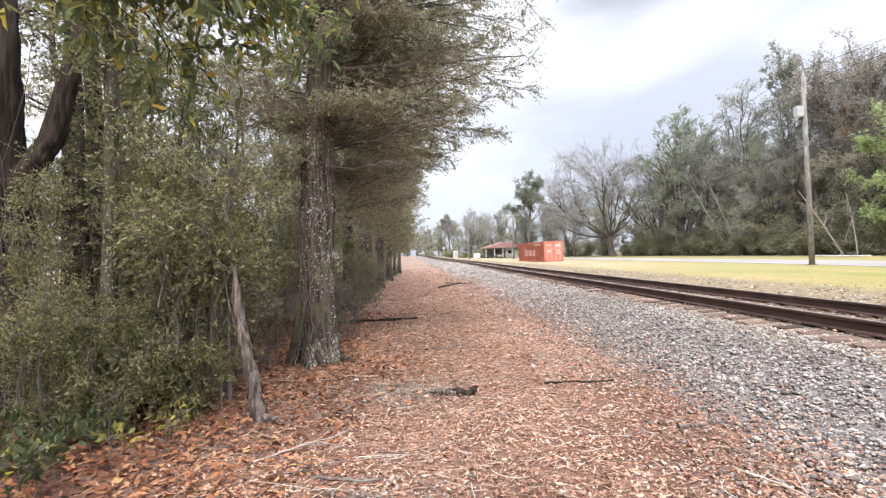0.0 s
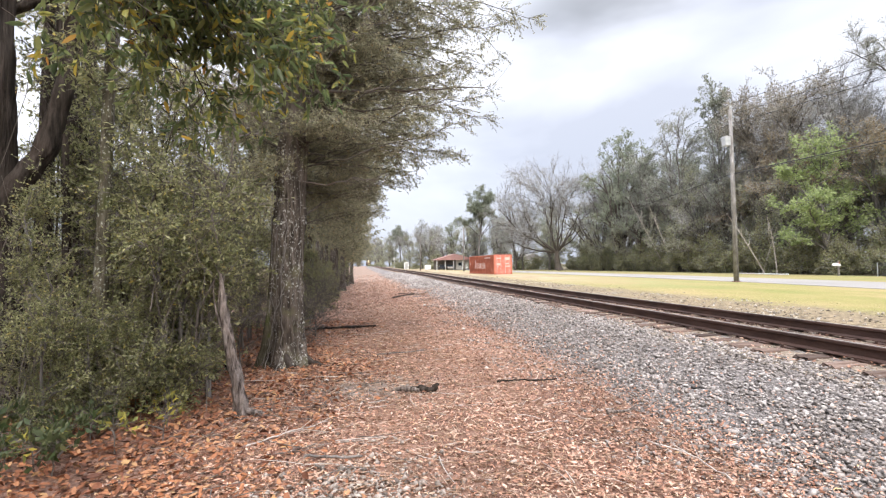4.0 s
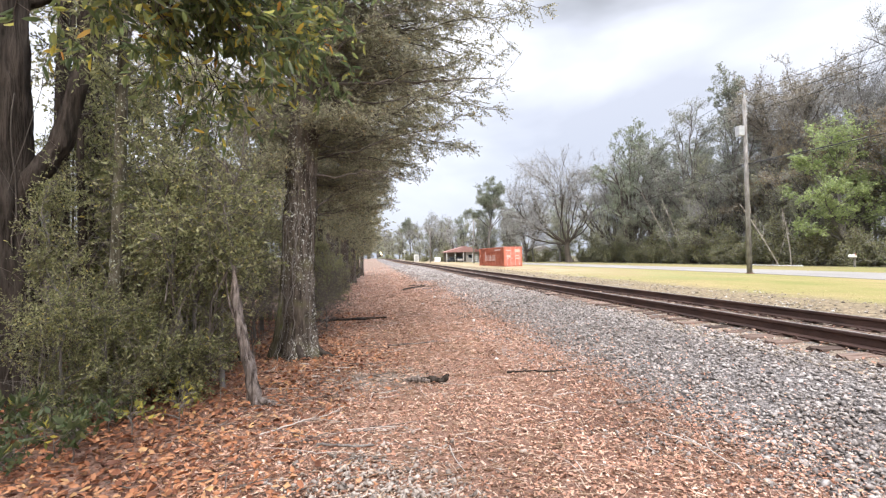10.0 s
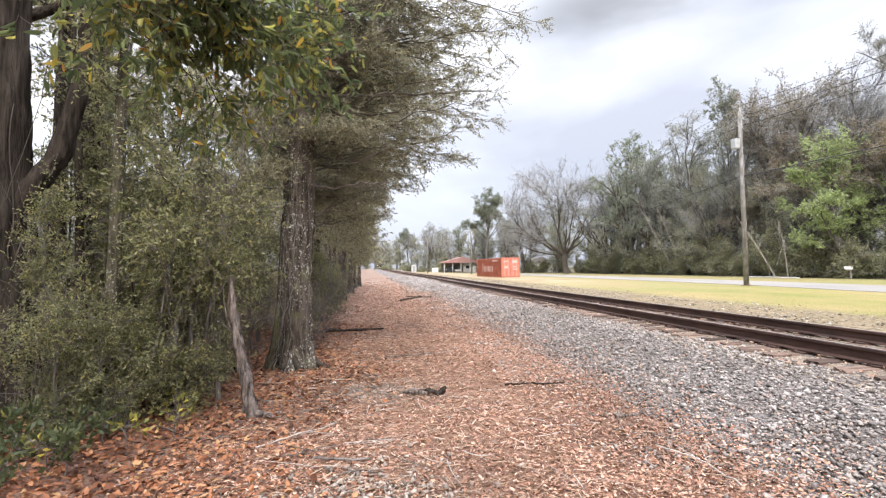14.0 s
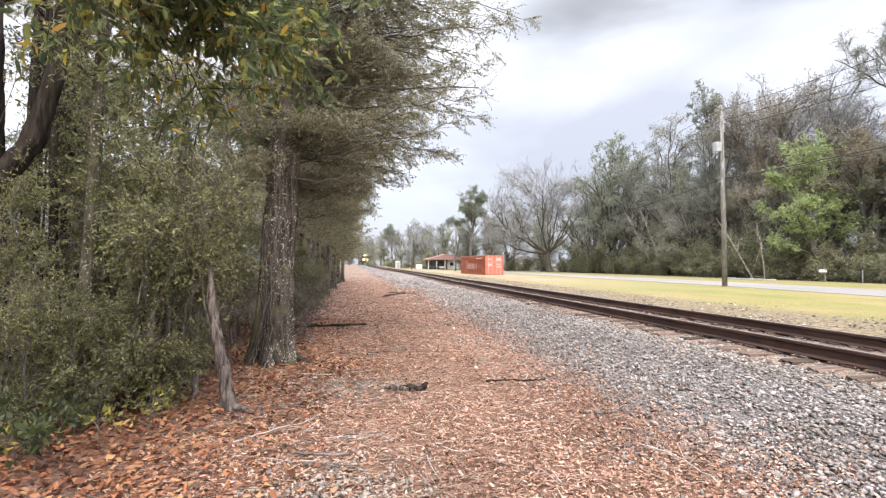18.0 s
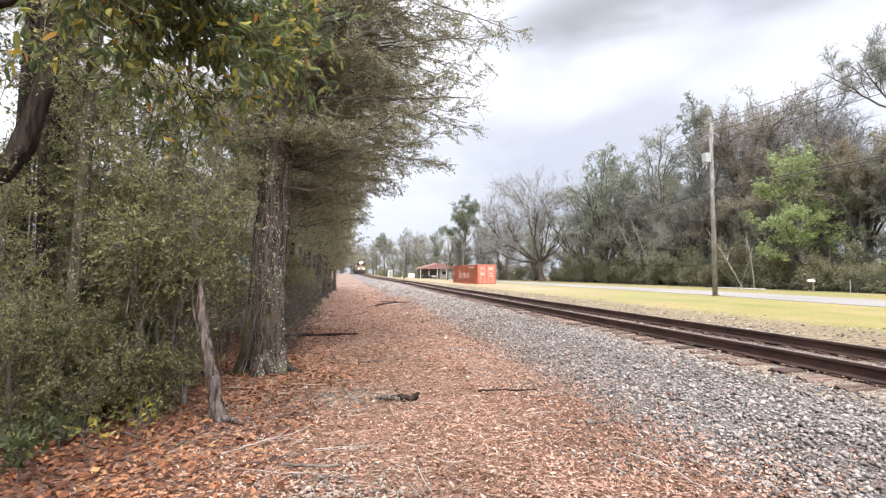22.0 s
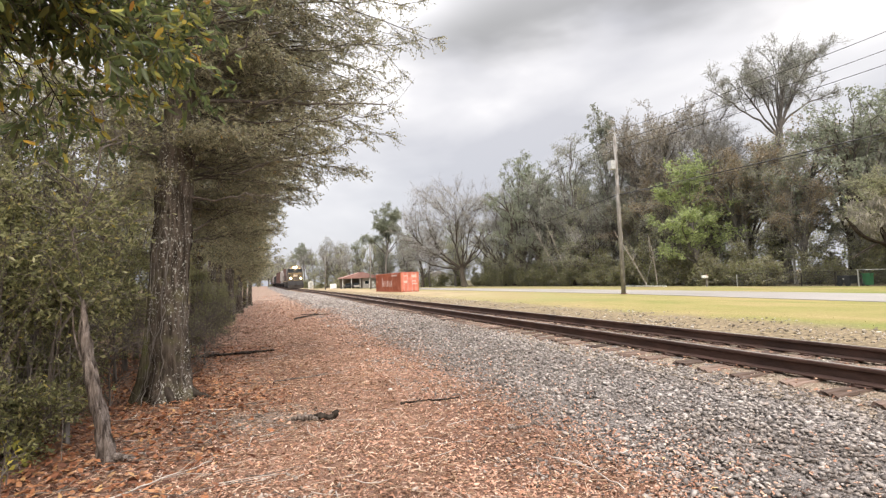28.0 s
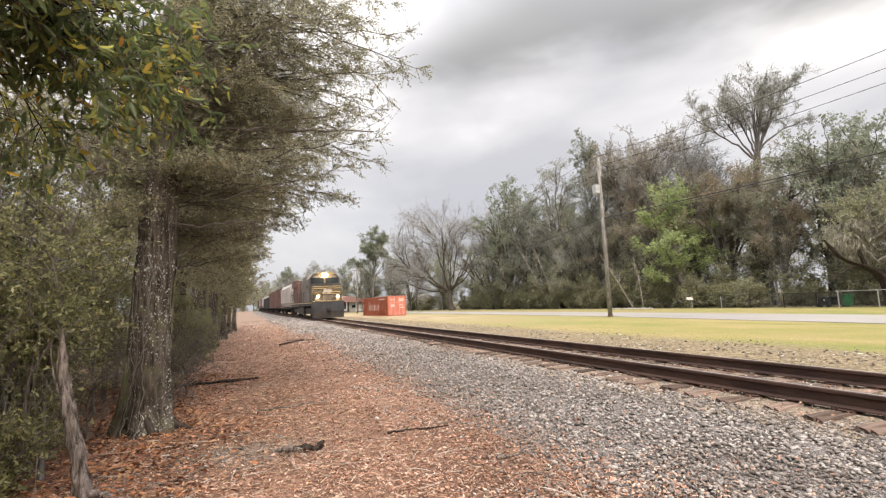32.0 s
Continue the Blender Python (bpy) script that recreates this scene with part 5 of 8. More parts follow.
    # mossy second stem that leans on the trunk
    V, F = bark_trunk(rng, [(-0.33, -0.12, -0.05), (-0.26, -0.1, 0.3), (-0.2, -0.06, 0.8), (-0.16, 0.0, 1.7), (-0.14, 0.05, 2.4)], [0.1, 0.075, 0.06, 0.045, 0.02], 0.09, 0.8, 3, 20, 44)
    child("side_stem", mesh_of("side_stem", V, F, M_BARK_MOSS, True), t, "slim mossy side stem")


def build_left_fork():
    rng = np.random.default_rng(43)
    t = holder("forked_tree", pose(-10.62, 5.75, 0), "dark-barked tree forking low down, hung with dead vines", "tree", "row of trees beside the path")
    V, F = bark_trunk(rng, [(0, 0, -0.1), (0.0, 0.0, 1.2), (-0.05, 0, 2.2), (-0.1, 0.0, 4.0), (0.05, 0.2, 9.0)], [0.36, 0.3, 0.3, 0.27, 0.16], 0.11, 0.35, 4, 48, 90)
    child("trunk", mesh_of("trunk", V, F, M_BARK_DARK, True), t)
    V, F = bark_trunk(rng, [(0.0, -0.02, 1.95), (0.28, 0.0, 2.4), (0.52, 0.05, 2.78), (0.66, 0.2, 3.7), (0.8, 0.5, 7.0)], [0.15, 0.13, 0.115, 0.08, 0.045], 0.1, 0.0, 3, 30, 60)
    child("forked_limb", mesh_of("forked_limb", V, F, M_BARK_DARK, True), t)
    n = 8
    P0 = np.stack([rng.uniform(-0.2, 0.35, n), rng.uniform(-0.35, -0.25, n), rng.uniform(0.0, 0.6, n)], 1)
    P2 = P0 + np.stack([rng.normal(0, 0.25, n), rng.normal(0, 0.05, n), rng.uniform(1.6, 3.6, n)], 1)
    C = bend(P0, (P0 + P2) / 2 + rng.normal(0, 0.14, (n, 3)), P2, 14)
    C[:, 1:] += np.cumsum(rng.normal(0, 0.035, (n, 13, 3)), 1)
    for one in C:
        child("vine", mesh_of("vine", *tubes(one[None], np.full((1, 14), rng.uniform(0.003, 0.007)), 5), M_LIMB, True), t, "grey dead vine")
    wood = grow(rng, 8.5, 0.2, [(0.2, 0.2, 7.6, 2.2, 2.2, 1.6), (1.2, 0.8, 5.4, 1.2, 0.8, 0.6)], (0, 0.2), 14, 6, 6, 0.4, 0.004, 0.1, 0.35, apart=True)
    add_branches(t, wood[1], wood[2], M_BARK_DARK)
    child("crown", mesh_of("crown", *leaves_on(rng, wood[3], 7, 0.065, 0.25, 0.1), M_LEAF_OAK), t)


def build_overhang():
    """The leafy bough that hangs in from a young laurel oak near the eye."""
    rng = np.random.default_rng(47)
    wood = grow(rng, 4.8, 0.06, [(1.18, 2.45, 2.85, 0.36, 0.4, 0.32), (1.35, 2.45, 3.1, 0.4, 0.4, 0.28), (0.98, 2.5, 2.62, 0.26, 0.3, 0.25), (1.45, 2.4, 2.95, 0.25, 0.3, 0.25)], (0.3, 0.2), 13, 14, 5, 0.24, 0.002, 0.02, 0.72, 0.2, 0.04, first=0.55)
    leaf = leaves_on(rng, wood[3], 6, 0.075, 0.14, 0.5, 0.75, full_blades)
    plant("young_laurel_oak", (-8.7, 0.9, 0), wood, M_BARK_DARK, "young laurel oak with green, yellow and orange leaves overhanging", "tree", "row of trees beside the path", (leaf, M_LEAF_NEAR))


def build_row_trees():
    """The rest of the evergreen row along the path."""
    group = "row of trees beside the path"
    kinds = []
    for k in range(3):
        rng = np.random.default_rng(50 + k)
        wood = spray_wood(rng, 8.6, 0.17, [(1.2, 0, 4.9, 2.3, 2.0, 1.4), (2.0, 0, 6.8, 2.8, 2.2, 1.8), (0.3, 0, 2.7, 1.45, 1.8, 0.9), (0.6, 0, 3.5, 1.6, 1.6, 1.0)], (0.2, 0), 54, 9, 8, 0.42, 0.004, 0.1, 0.0035, False)
        leaf = leaves_on(rng, wood[3], 12, 0.064, 0.18, 0.4)
        kinds.append(plant("oak_tree", (-8.6, 11.6 + 3.4 * k, 0), wood, M_BARK, "evergreen oak with thin drooping twigs and grey-green leaves", "tree", group, (leaf, M_LEAF_OAK), turn=(8, -10, 15)[k], limb_bark=M_LIMB))
    rng = np.random.default_rng(57)
    wood = spray_wood(rng, 8.6, 0.17, [(0.7, 0, 4.4, 1.8, 2.0, 1.8), (1.2, 0, 6.8, 2.2, 2.2, 2.0), (0.3, 0, 2.7, 1.45, 1.8, 1.0)], (0.2, 0), 40, 7, 6, 0.5, 0.007, 0.1, 0.006, False)
    light = plant("oak_tree", (-8.6, 46.5, 0), wood, M_BARK, "evergreen oak with thin drooping twigs and grey-green leaves", "tree", group, (leaves_on(rng, wood[3], 6, 0.11, 0.3, 0.1), M_LEAF_OAK), limb_bark=M_LIMB)
    r = random.Random(7)
    for i, (x, y, s) in enumerate([(-8.7, 21.5, 1.0), (-8.5, 24.8, 0.95), (-8.9, 28, 1.05), (-8.5, 31.5, 0.95), (-8.9, 35, 1.0), (-8.6, 39, 0.9), (-8.4, 43, 0.8), (-11.6, 21, 1.0), (-11.4, 26, 1.1), (-11, 33, 1.1), (-11, 40, 1.0)]):
        c = copy_thing(kinds[i % 3] if y < 23 else light, pose(x, y, 0, 0, 0, r.uniform(-35, 35)))
        c.scale = (s, s, s)
    for x, y, s in [(-9.6, -4.5, 0.9), (-9.2, -8.5, 1.0), (-9.6, -12.5, 0.95), (-9.3, -17, 1.0), (-9.6, -22, 1.0), (-12, -2, 1.0), (-12.5, -10, 1.0), (-12.4, -19, 1.0)]:
        copy_thing(light, pose(x, y, 0, 0, 0, r.uniform(-35, 35))).scale = (s, s, s)


def build_woods():
    """Deeper woods behind the row."""
    group = "woods behind the path"
    kinds = []
    for k in range(2):
        rng = np.random.default_rng(60 + k)
        wood = grow(rng, 12, 0.16, [(0, 0, 11.5, 2.2, 2.2, 2.6), (0.3, 0, 7.0, 1.5, 1.5, 1.3)], (0.3, 0.2), 32, 6, 5, 0.6, 0.008, 0.12, 0.42, fine=False)
        leaf = leaves_on(rng, wood[3], 3, 0.13, 0.26, 0.1)
        kinds.append(plant("woodland_tree", (-12.6 - 2.2 * k, 8.2 + 2.4 * k, 0.06), wood, M_BARK_DARK, "slender dark-trunked woodland tree with thin evergreen crown", "tree", group, (leaf, M_LEAF_OAK)))
    r = random.Random(8)
    spots = [(-13.5, 4.2), (-15.5, 7.5), (-16, 12.5), (-14, 14.5), (-17.5, 17), (-14.5, 19.5), (-20, 12), (-18, 22), (-15, 25), (-17, 30), (-15, 36), (-13.2, 6.4), (-21, 6), (-15.5, 1.5), (-12, 0.5), (-26, 18)]
    for i, (x, y) in enumerate(spots):
        s = r.uniform(0.85, 1.2)
        c = copy_thing(kinds[i % 2], pose(x, y, 0.08, 0, 0, r.uniform(0, 360)))
        c.scale = (s, s, s)


def build_shrubs():
    group = "undergrowth beside the path"
    kinds = []
    for k in range(4):
        rng = np.random.default_rng(70 + k)
        h = (2.4, 3.0, 2.0, 3.6)[k]
        wood = grow(rng, h, 0.028, [(0, 0, h * 0.45, 0.75, 0.75, h * 0.42), (0, 0, h * 0.8, 0.85, 0.85, h * 0.25)], (0.15, 0.1), 24, 7, 6, 0.3, 0.003, 0.12, 0.05, 0.42, 0.05, fine=False)
        leaf = leaves_on(rng, wood[3], 9, 0.049, 0.19, 0.2)
        kinds.append(plant("shrub", (-8.85 - 0.25 * k, 5.9 + 0.7 * k, 0.03), wood, M_BARK_GREY, "tangled olive-green privet-like shrub with thin grey stems", "shrub", group, (leaf, M_LEAF_SHRUB), "foliage"))
        m = 22
        P0 = np.stack([rng.normal(0, 0.22, m), rng.normal(0, 0.22, m), rng.uniform(0, 0.5, m) * h * (np.arange(m) > 10)], 1)
        P2 = np.stack([rng.normal(0, 0.62, m), rng.normal(0, 0.62, m), h * rng.uniform(0.35, 1.08, m)], 1)
        C = bend(P0, P0 * 0.6 + P2 * 0.3 + [0, 0, 0.25 * h] + rng.normal(0, 0.16, (m, 3)), P2, 10)
        C[:, 1:] += np.cumsum(rng.normal(0, 0.018, (m, 9, 3)), 1)
        tagged(child("stemwork", mesh_of("stemwork", *tubes(C, rng.uniform(0.0025, 0.0065, m)[:, None] * np.linspace(1, 0.35, 10)[None], 5), M_TWIG, True), kinds[-1]), kind="stuff")
    r = random.Random(9)
    spots = [(-8.75, 5.5), (-9.75, 6.9), (-9.8, 7.3), (-10.4, 7.2), (-9.3, 8.0), (-9.0, 9.4), (-10.1, 9.0), (-9.2, 10.8), (-9.9, 7.6), (-11.8, 7.8), (-12.6, 7.2), (-11.3, 8.8), (-9.4, 12.5), (-9.0, 14.2), (-10.3, 12),
             (-9.2, 16.5), (-9.0, 19.5), (-9.3, 22.5), (-9.1, 26), (-9.2, 30), (-12.6, 5.6), (-12.9, 9.8), (-12.2, 12.2), (-10.6, 8.2), (-8.9, 34), (-9.0, 38), (-13.5, 7.4), (-13.2, 3.9), (-11.4, 11.0), (-12.5, 14.6)]
    for i, (x, y) in enumerate(spots):
        s = r.uniform(0.8, 1.25)
        c = copy_thing(kinds[i % 4], pose(x, y, 0.04, 0, 0, r.uniform(0, 360)))
        c.scale = (s, s, s * r.uniform(0.9, 1.2))
    for i, (x, y, s) in enumerate([(-9.5, 4.75, 0.5), (-9.75, 5.1, 0.5), (-9.2, 5.0, 0.5), (-8.75, 6.4, 0.45), (-8.9, 7.2, 0.5), (-8.95, 5.7, 0.5), (-9.4, 5.6, 0.55), (-8.5, 10.3, 0.55), (-8.4, 11.9, 0.5), (-8.3, 13.4, 0.6), (-8.45, 15.0, 0.6), (-8.3, 16.8, 0.65), (-8.4, 20.0, 0.6)]):
        c = copy_thing(kinds[(i * 3) % 4], pose(x, y, 0.03, 0, 0, r.uniform(0, 360)))
        c.scale = (s * 1.2, s * 1.2, s * (1.25 if y < 5.2 else 0.9))
    # young bay plants and yellowing seedlings at the edge
    rng = np.random.default_rng(77)
    plants = []
    for k in range(2):
        wood = grow(rng, 0.4, 0.006, [(0, 0, 0.25, 0.2, 0.2, 0.14)], (0.03, 0), (8, 4)[k], 2, 2, 0.1, 0.002, 0.2, 0.1, 0.4, 0.01)
        leaf = leaves_on(rng, wood[3], (3, 2)[k], (0.085, 0.07)[k], 0.2, -0.2, 0.6)
        plants.append(plant("seedling", ((-8.95, 3.95, 0.02), (-8.45, 4.55, 0.02))[k], wood, M_TWIG, ("glossy green bay seedling in the leaf litter", "yellowing seedling in the leaf litter")[k], "seedling", "seedlings", (leaf, (M_LEAF_BAY, M_LEAF_YELLOW)[k]), "foliage"))
    for i, (x, y) in enumerate([(-9.2, 3.6), (-9.5, 3.9), (-9.1, 4.3), (-9.75, 3.5), (-10.0, 3.9), (-9.35, 4.7), (-9.0, 4.9), (-8.9, 5.6), (-9.6, 4.4), (-10.3, 3.3), (-9.9, 4.5), (-10.2, 4.1), (-9.4, 4.2), (-9.75, 4.15), (-10.5, 3.8), (-9.3, 4.45), (-9.05, 4.65), (-10.4, 4.5), (-9.65, 4.8), (-10.7, 4.2), (-9.3, 3.85)]):
        z = r.uniform(0.6, 1.25)
        copy_thing(plants[0], pose(x, y, 0.02, 0, 0, r.uniform(0, 360))).scale = (0.55 + 0.25 * z, 0.55 + 0.25 * z, z)
    for i, (x, y) in enumerate([(-8.75, 4.4), (-8.55, 4.9), (-9.15, 4.1), (-8.7, 5.2)]):
        copy_thing(plants[1], pose(x, y, 0.02, 0, 0, r.uniform(0, 360)))


def build_understory():
    for k, (x, y, r0, dx, h, mat, lab) in enumerate([(-9.45, 5.5, 0.085, 0.15, 6.5, M_BARK_LICHEN, "mossy lichen-streaked young trunk among the shrubs"), (-10.2, 6.5, 0.06, -0.3, 7.0, M_BARK_DARK, "thin dark understory stem among the shrubs"), (-8.56, 6.1, 0.024, 0.05, 2.6, M_BARK_GREY, "slim pale grey sapling behind the dead one"),
                                                    (-9.5, 5.6, 0.035, 0.2, 5.0, M_BARK_GREY, "thin grey understory stem among the shrubs"), (-11.3, 7.74, 0.13, 0.2, 11.0, M_BARK_DARK, "straight dark young trunk in the woods"), (-10.75, 7.5, 0.135, -0.1, 12.0, M_BARK_DARK, "straight dark young trunk in the woods"), (-10.9, 8.5, 0.11, -0.5, 10.0, M_BARK_DARK, "leaning dark young trunk in the woods"), (-12.6, 7.0, 0.12, 0.2, 11.0, M_BARK_DARK, "straight dark young trunk in the woods")]):
        rng = np.random.default_rng(90 + k)
        wood = grow(rng, h, r0, [(dx, 0, h * 0.8, 0.9, 0.9, h * 0.17), (dx * 0.7, 0, h * 0.55, 0.6, 0.6, 0.5)], (dx, 0.1), 12, 6, 5, 0.3, 0.003, 0.1, 0.2, 0.4, 0.05, fine=False)
        plant("understory_tree", (x, y, 0.03), wood, mat, lab, "tree", "understory stems", (leaves_on(rng, wood[3], 5, 0.065, 0.2, 0.1), M_LEAF_SHRUB))


def build_thin_stems():
    """Slender leaning stems in the undergrowth."""
    kinds = []
    for k in range(3):
        rng = np.random.default_rng(140 + k)
        h = (3.4, 4.2, 2.8)[k]
        wood = grow(rng, h, (0.014, 0.02, 0.011)[k], [(0.1, 0, h * 0.7, 0.5, 0.5, h * 0.28), (0, 0, h * 0.35, 0.4, 0.4, 0.4)], (0.3, 0.1), 12, 5, 4, 0.24, 0.0022, 0.1, 0.15, 0.4, 0.1)
        kinds.append(plant("thin_stem", ((-8.85, 6.4, 0.03), (-9.15, 7.0, 0.03), (-9.0, 5.5, 0.03))[k], wood, (M_TWIG, M_BARK_MOSS, M_BARK_DARK)[k], ("slender grey stem rising through the undergrowth", "slender mossy stem rising through the undergrowth", "slender dark stem rising through the undergrowth")[k], "sapling", "thin stems in the undergrowth", (leaves_on(rng, wood[3], 3, 0.05, 0.2, 0.1), M_LEAF_SHRUB), "foliage"))
    r = random.Random(23)
    for i, (x, y) in enumerate([(-8.7, 5.7), (-9.2, 6.3), (-9.6, 6.6), (-8.8, 6.8), (-9.5, 6.9), (-8.75, 7.5), (-9.2, 7.4), (-10.6, 6.8)]):
        s = r.uniform(0.8, 1.25)
        copy_thing(kinds[i % 3], pose(x, y, 0.03, r.uniform(-6, 6), r.uniform(-6, 6), r.uniform(0, 360))).scale = (s, s, s)


def build_dead_brush():
    kinds = []
    for k in range(2):
        rng = np.random.default_rng(95 + k)
        wood = grow(rng, 1.3, 0.012, [(0, 0, 0.8, 0.6, 0.6, 0.6), (0.2, 0, 0.4, 0.6, 0.6, 0.3)], (0.1, 0), 16, 5, 4, 0.25, 0.0025, 0.2, 0.03, 0.45, 0.06)
        kinds.append(plant("dead_brush", (-8.0 - 0.35 * k, 9.6 + 1.1 * k, 0), wood, M_TWIG, "leafless grey-brown dead brush among the trunks", "shrub", "dead brush"))
    r = random.Random(19)
    for i, (x, y) in enumerate([(-7.9, 11.0), (-8.2, 15), (-8.4, 8.9), (-8.6, 7.6), (-8.75, 6.6)]):
        s = r.uniform(0.8, 1.3)
        copy_thing(kinds[i % 2], pose(x, y, 0, 0, 0, r.uniform(0, 360))).scale = (s, s, s)


def build_dead_sapling():
    rng = np.random.default_rng(81)
    t = holder("dead_sapling", pose(-8.03, 5.38, 0), "broken dead sapling with grey weathered bare wood", "tree stump")
    V, F = bark_trunk(rng, [(0.02, 0, -0.05), (0.0, 0.01, 0.15), (-0.055, 0.05, 0.4), (-0.125, 0.1, 0.65), (-0.18, 0.15, 0.9), (-0.225, 0.19, 1.12), (-0.245, 0.22, 1.3), (-0.255, 0.24, 1.45)], [0.064, 0.056, 0.054, 0.054, 0.046, 0.042, 0.03, 0.012], 0.24, 0.5, 3, 22, 64)
    child("stem", mesh_of("stem", V, F, M_DEAD, True), t)
    C = bend(np.array([[0.05, -0.02, 0.06]]), np.array([[0.16, -0.06, 0.07]]), np.array([[0.36, -0.12, -0.02]]), 8)
    child("splinter", mesh_of("splinter", *tubes(bend(np.array([[-0.22, 0.13, 0.9]]), np.array([[-0.31, 0.15, 1.1]]), np.array([[-0.31, 0.16, 1.36]]), 8), 0.016 * np.linspace(1, 0.2, 8)[None], 6), M_DEAD, True), t)
    child("root", mesh_of("root", *tubes(C, 0.038 * np.linspace(1, 0.5, 8)[None], 8), M_DEAD, True), t)
    P0 = np.array([[-0.245, 0.22, 1.35]] * 7)
    P2 = P0 + np.stack([rng.normal(0, 0.2, 7), rng.normal(0, 0.15, 7), rng.uniform(0.1, 0.5, 7)], 1)
    for one in bend(P0, (P0 + P2) / 2 + rng.normal(0, 0.06, (7, 3)), P2, 6):
        child("shoot", mesh_of("shoot", *tubes(one[None], np.full((1, 6), 0.003), 4), M_TWIG), t)


def build_sticks():
    rng = np.random.default_rng(83)

    def stick(at, turn, length, r, mat, label, kinks=0, name="fallen_branch"):
        t = holder(name, pose(*at, 0, 0, turn), label, "branch", "fallen branches")
        K = 12
        C = np.zeros((1, K, 3))
        C[0, :, 0] = np.linspace(-length / 2, length / 2, K)
        C[0, :, 1] = np.cumsum(rng.normal(0, 0.02 * length, K))
        C[0, :, 2] = r + 0.01 + np.abs(rng.normal(0, 0.006, K))
        child("stem", mesh_of("stem", *tubes(C, r * np.linspace(1, 0.55, K)[None] * rng.uniform(0.85, 1.15, (1, K)), 8), mat, True), t)
        if kinks:
            P0 = C[0, rng.integers(3, K - 2, kinks)]
            P2 = P0 + np.stack([rng.uniform(0.05, 0.25, kinks) * length, rng.normal(0, 0.2, kinks) * length, rng.uniform(0.0, 0.08, kinks)], 1)
            for one in bend(P0, (P0 + P2) / 2, P2, 5):
                child("side_twig", mesh_of("side_twig", *tubes(one[None], np.full((1, 5), r * 0.4), 5), mat, True), t)

    t = holder("rotting_log", pose(-6.2, 5.95, 0.01, 0, 0, -18), "short broken rotting log with dark and pale wood among the leaves", "log")
    for k, (path, rad, mat, nm) in enumerate([([(-0.24, 0.02, 0.03), (-0.1, 0.0, 0.04), (0.05, -0.03, 0.035)], [0.018, 0.036, 0.02], M_DEAD, "broken_end"), ([(-0.08, 0.05, 0.03), (0.08, 0.03, 0.045), (0.2, -0.02, 0.03)], [0.02, 0.04, 0.016], M_BARK_DARK, "dark_end"), ([(0.19, 0.0, 0.02), (0.24, 0.02, 0.07), (0.27, 0.04, 0.1)], [0.03, 0.034, 0.012], M_BARK_DARK, "stub")]):
        C = np.array(path)
        f = np.linspace(0, 1, 14)
        C = np.stack([np.interp(f, [0, 0.5, 1], C[:, j]) for j in range(3)], 1) + rng.normal(0, 0.004, (14, 3))
        V, F = tubes(C[None], (np.interp(f, [0, 0.5, 1], rad) * rng.uniform(0.75, 1.2, 14))[None], 10)
        child(nm, mesh_of(nm, V + rng.normal(0, 0.003, V.shape), F, mat, True), t)
    # twigs strewn under the trees
    for n, x0, x1, mat, lab in ((260, -8.4, -6.6, M_TWIG, "dark fallen twigs strewn over the leaves"), (170, -8.2, -4.6, M_TWIG_PALE, "pale dry twigs strewn over the path")):
        x, y = rng.uniform(x0, x1, n), spread_y(rng, n, 2.4, 14, 1.6)
        a, ln = rng.uniform(0, 6.28, n), rng.uniform(0.12, 0.5, n)
        P0 = np.stack([x, y, rng.uniform(0.02, 0.05, n)], 1)
        P2 = P0 + np.stack([np.cos(a) * ln, np.sin(a) * ln, rng.uniform(-0.01, 0.04, n)], 1)
        C = bend(P0, (P0 + P2) / 2 + rng.normal(0, 0.05, (n, 3)) * [1, 1, 0.25], P2, 5)
        C[:, :, 2] = np.maximum(C[:, :, 2], 0.015)
        nm = "twig_litter"
        tagged(new(nm, mesh_of(nm, *tubes(C, rng.uniform(0.0025, 0.006, n)[:, None] * np.linspace(1, 0.5, 5)[None], 4), mat, True)), lab, "twigs", kind="stuff")
    stick((-4.4, 4.45, 0.1), 12, 0.34, 0.018, M_DEAD, "grey broken stick at the ballast's edge", 2)
    stick((-6.98, 12.3, 0.01), 4, 0.75, 0.035, M_BARK_DARK, "dark fallen branch on the path", 1)
    stick((-6.2, 8.6, 0.01), 18, 0.9, 0.011, M_BARK_GREY, "thin fallen branch on the path", 2)
    stick((-5.0, 6.0, 0.06), 5, 0.4, 0.014, M_BARK_DARK, "thin dark stick by the ballast", 1)
    stick((-5.3, 24.5, 0.02), 72, 3.4, 0.04, M_BARK_DARK, "fallen dark bough at the path's edge", 4)
    stick((-7.4, 4.6, 0.02), 35, 0.8, 0.008, M_TWIG_PALE, "tangle of pale dead twigs on the leaves", 6)
    stick((-7.0, 4.0, 0.02), -10, 0.45, 0.013, M_BARK_GREY, "short grey stick in the leaves", 0)
    stick((-4.45, 3.4, 0.06), 100, 0.8, 0.006, M_TWIG_PALE, "pale dry stalk leaning over the gravel", 3)
    stick((-7.9, 12.0, 0.02), 2, 1.6, 0.04, M_BARK_DARK, "fallen dark bough behind the oak", 2)
    stick((-3.2, 14.5, 0.15), 25, 0.6, 0.02, M_BARK_GREY, "grey stick lying on the ballast", 0)
    stick((-4.61, 6.12, 0.03), 8, 0.42, 0.014, M_BARK_DARK, "thin dark stick at the ballast's edge", 1)
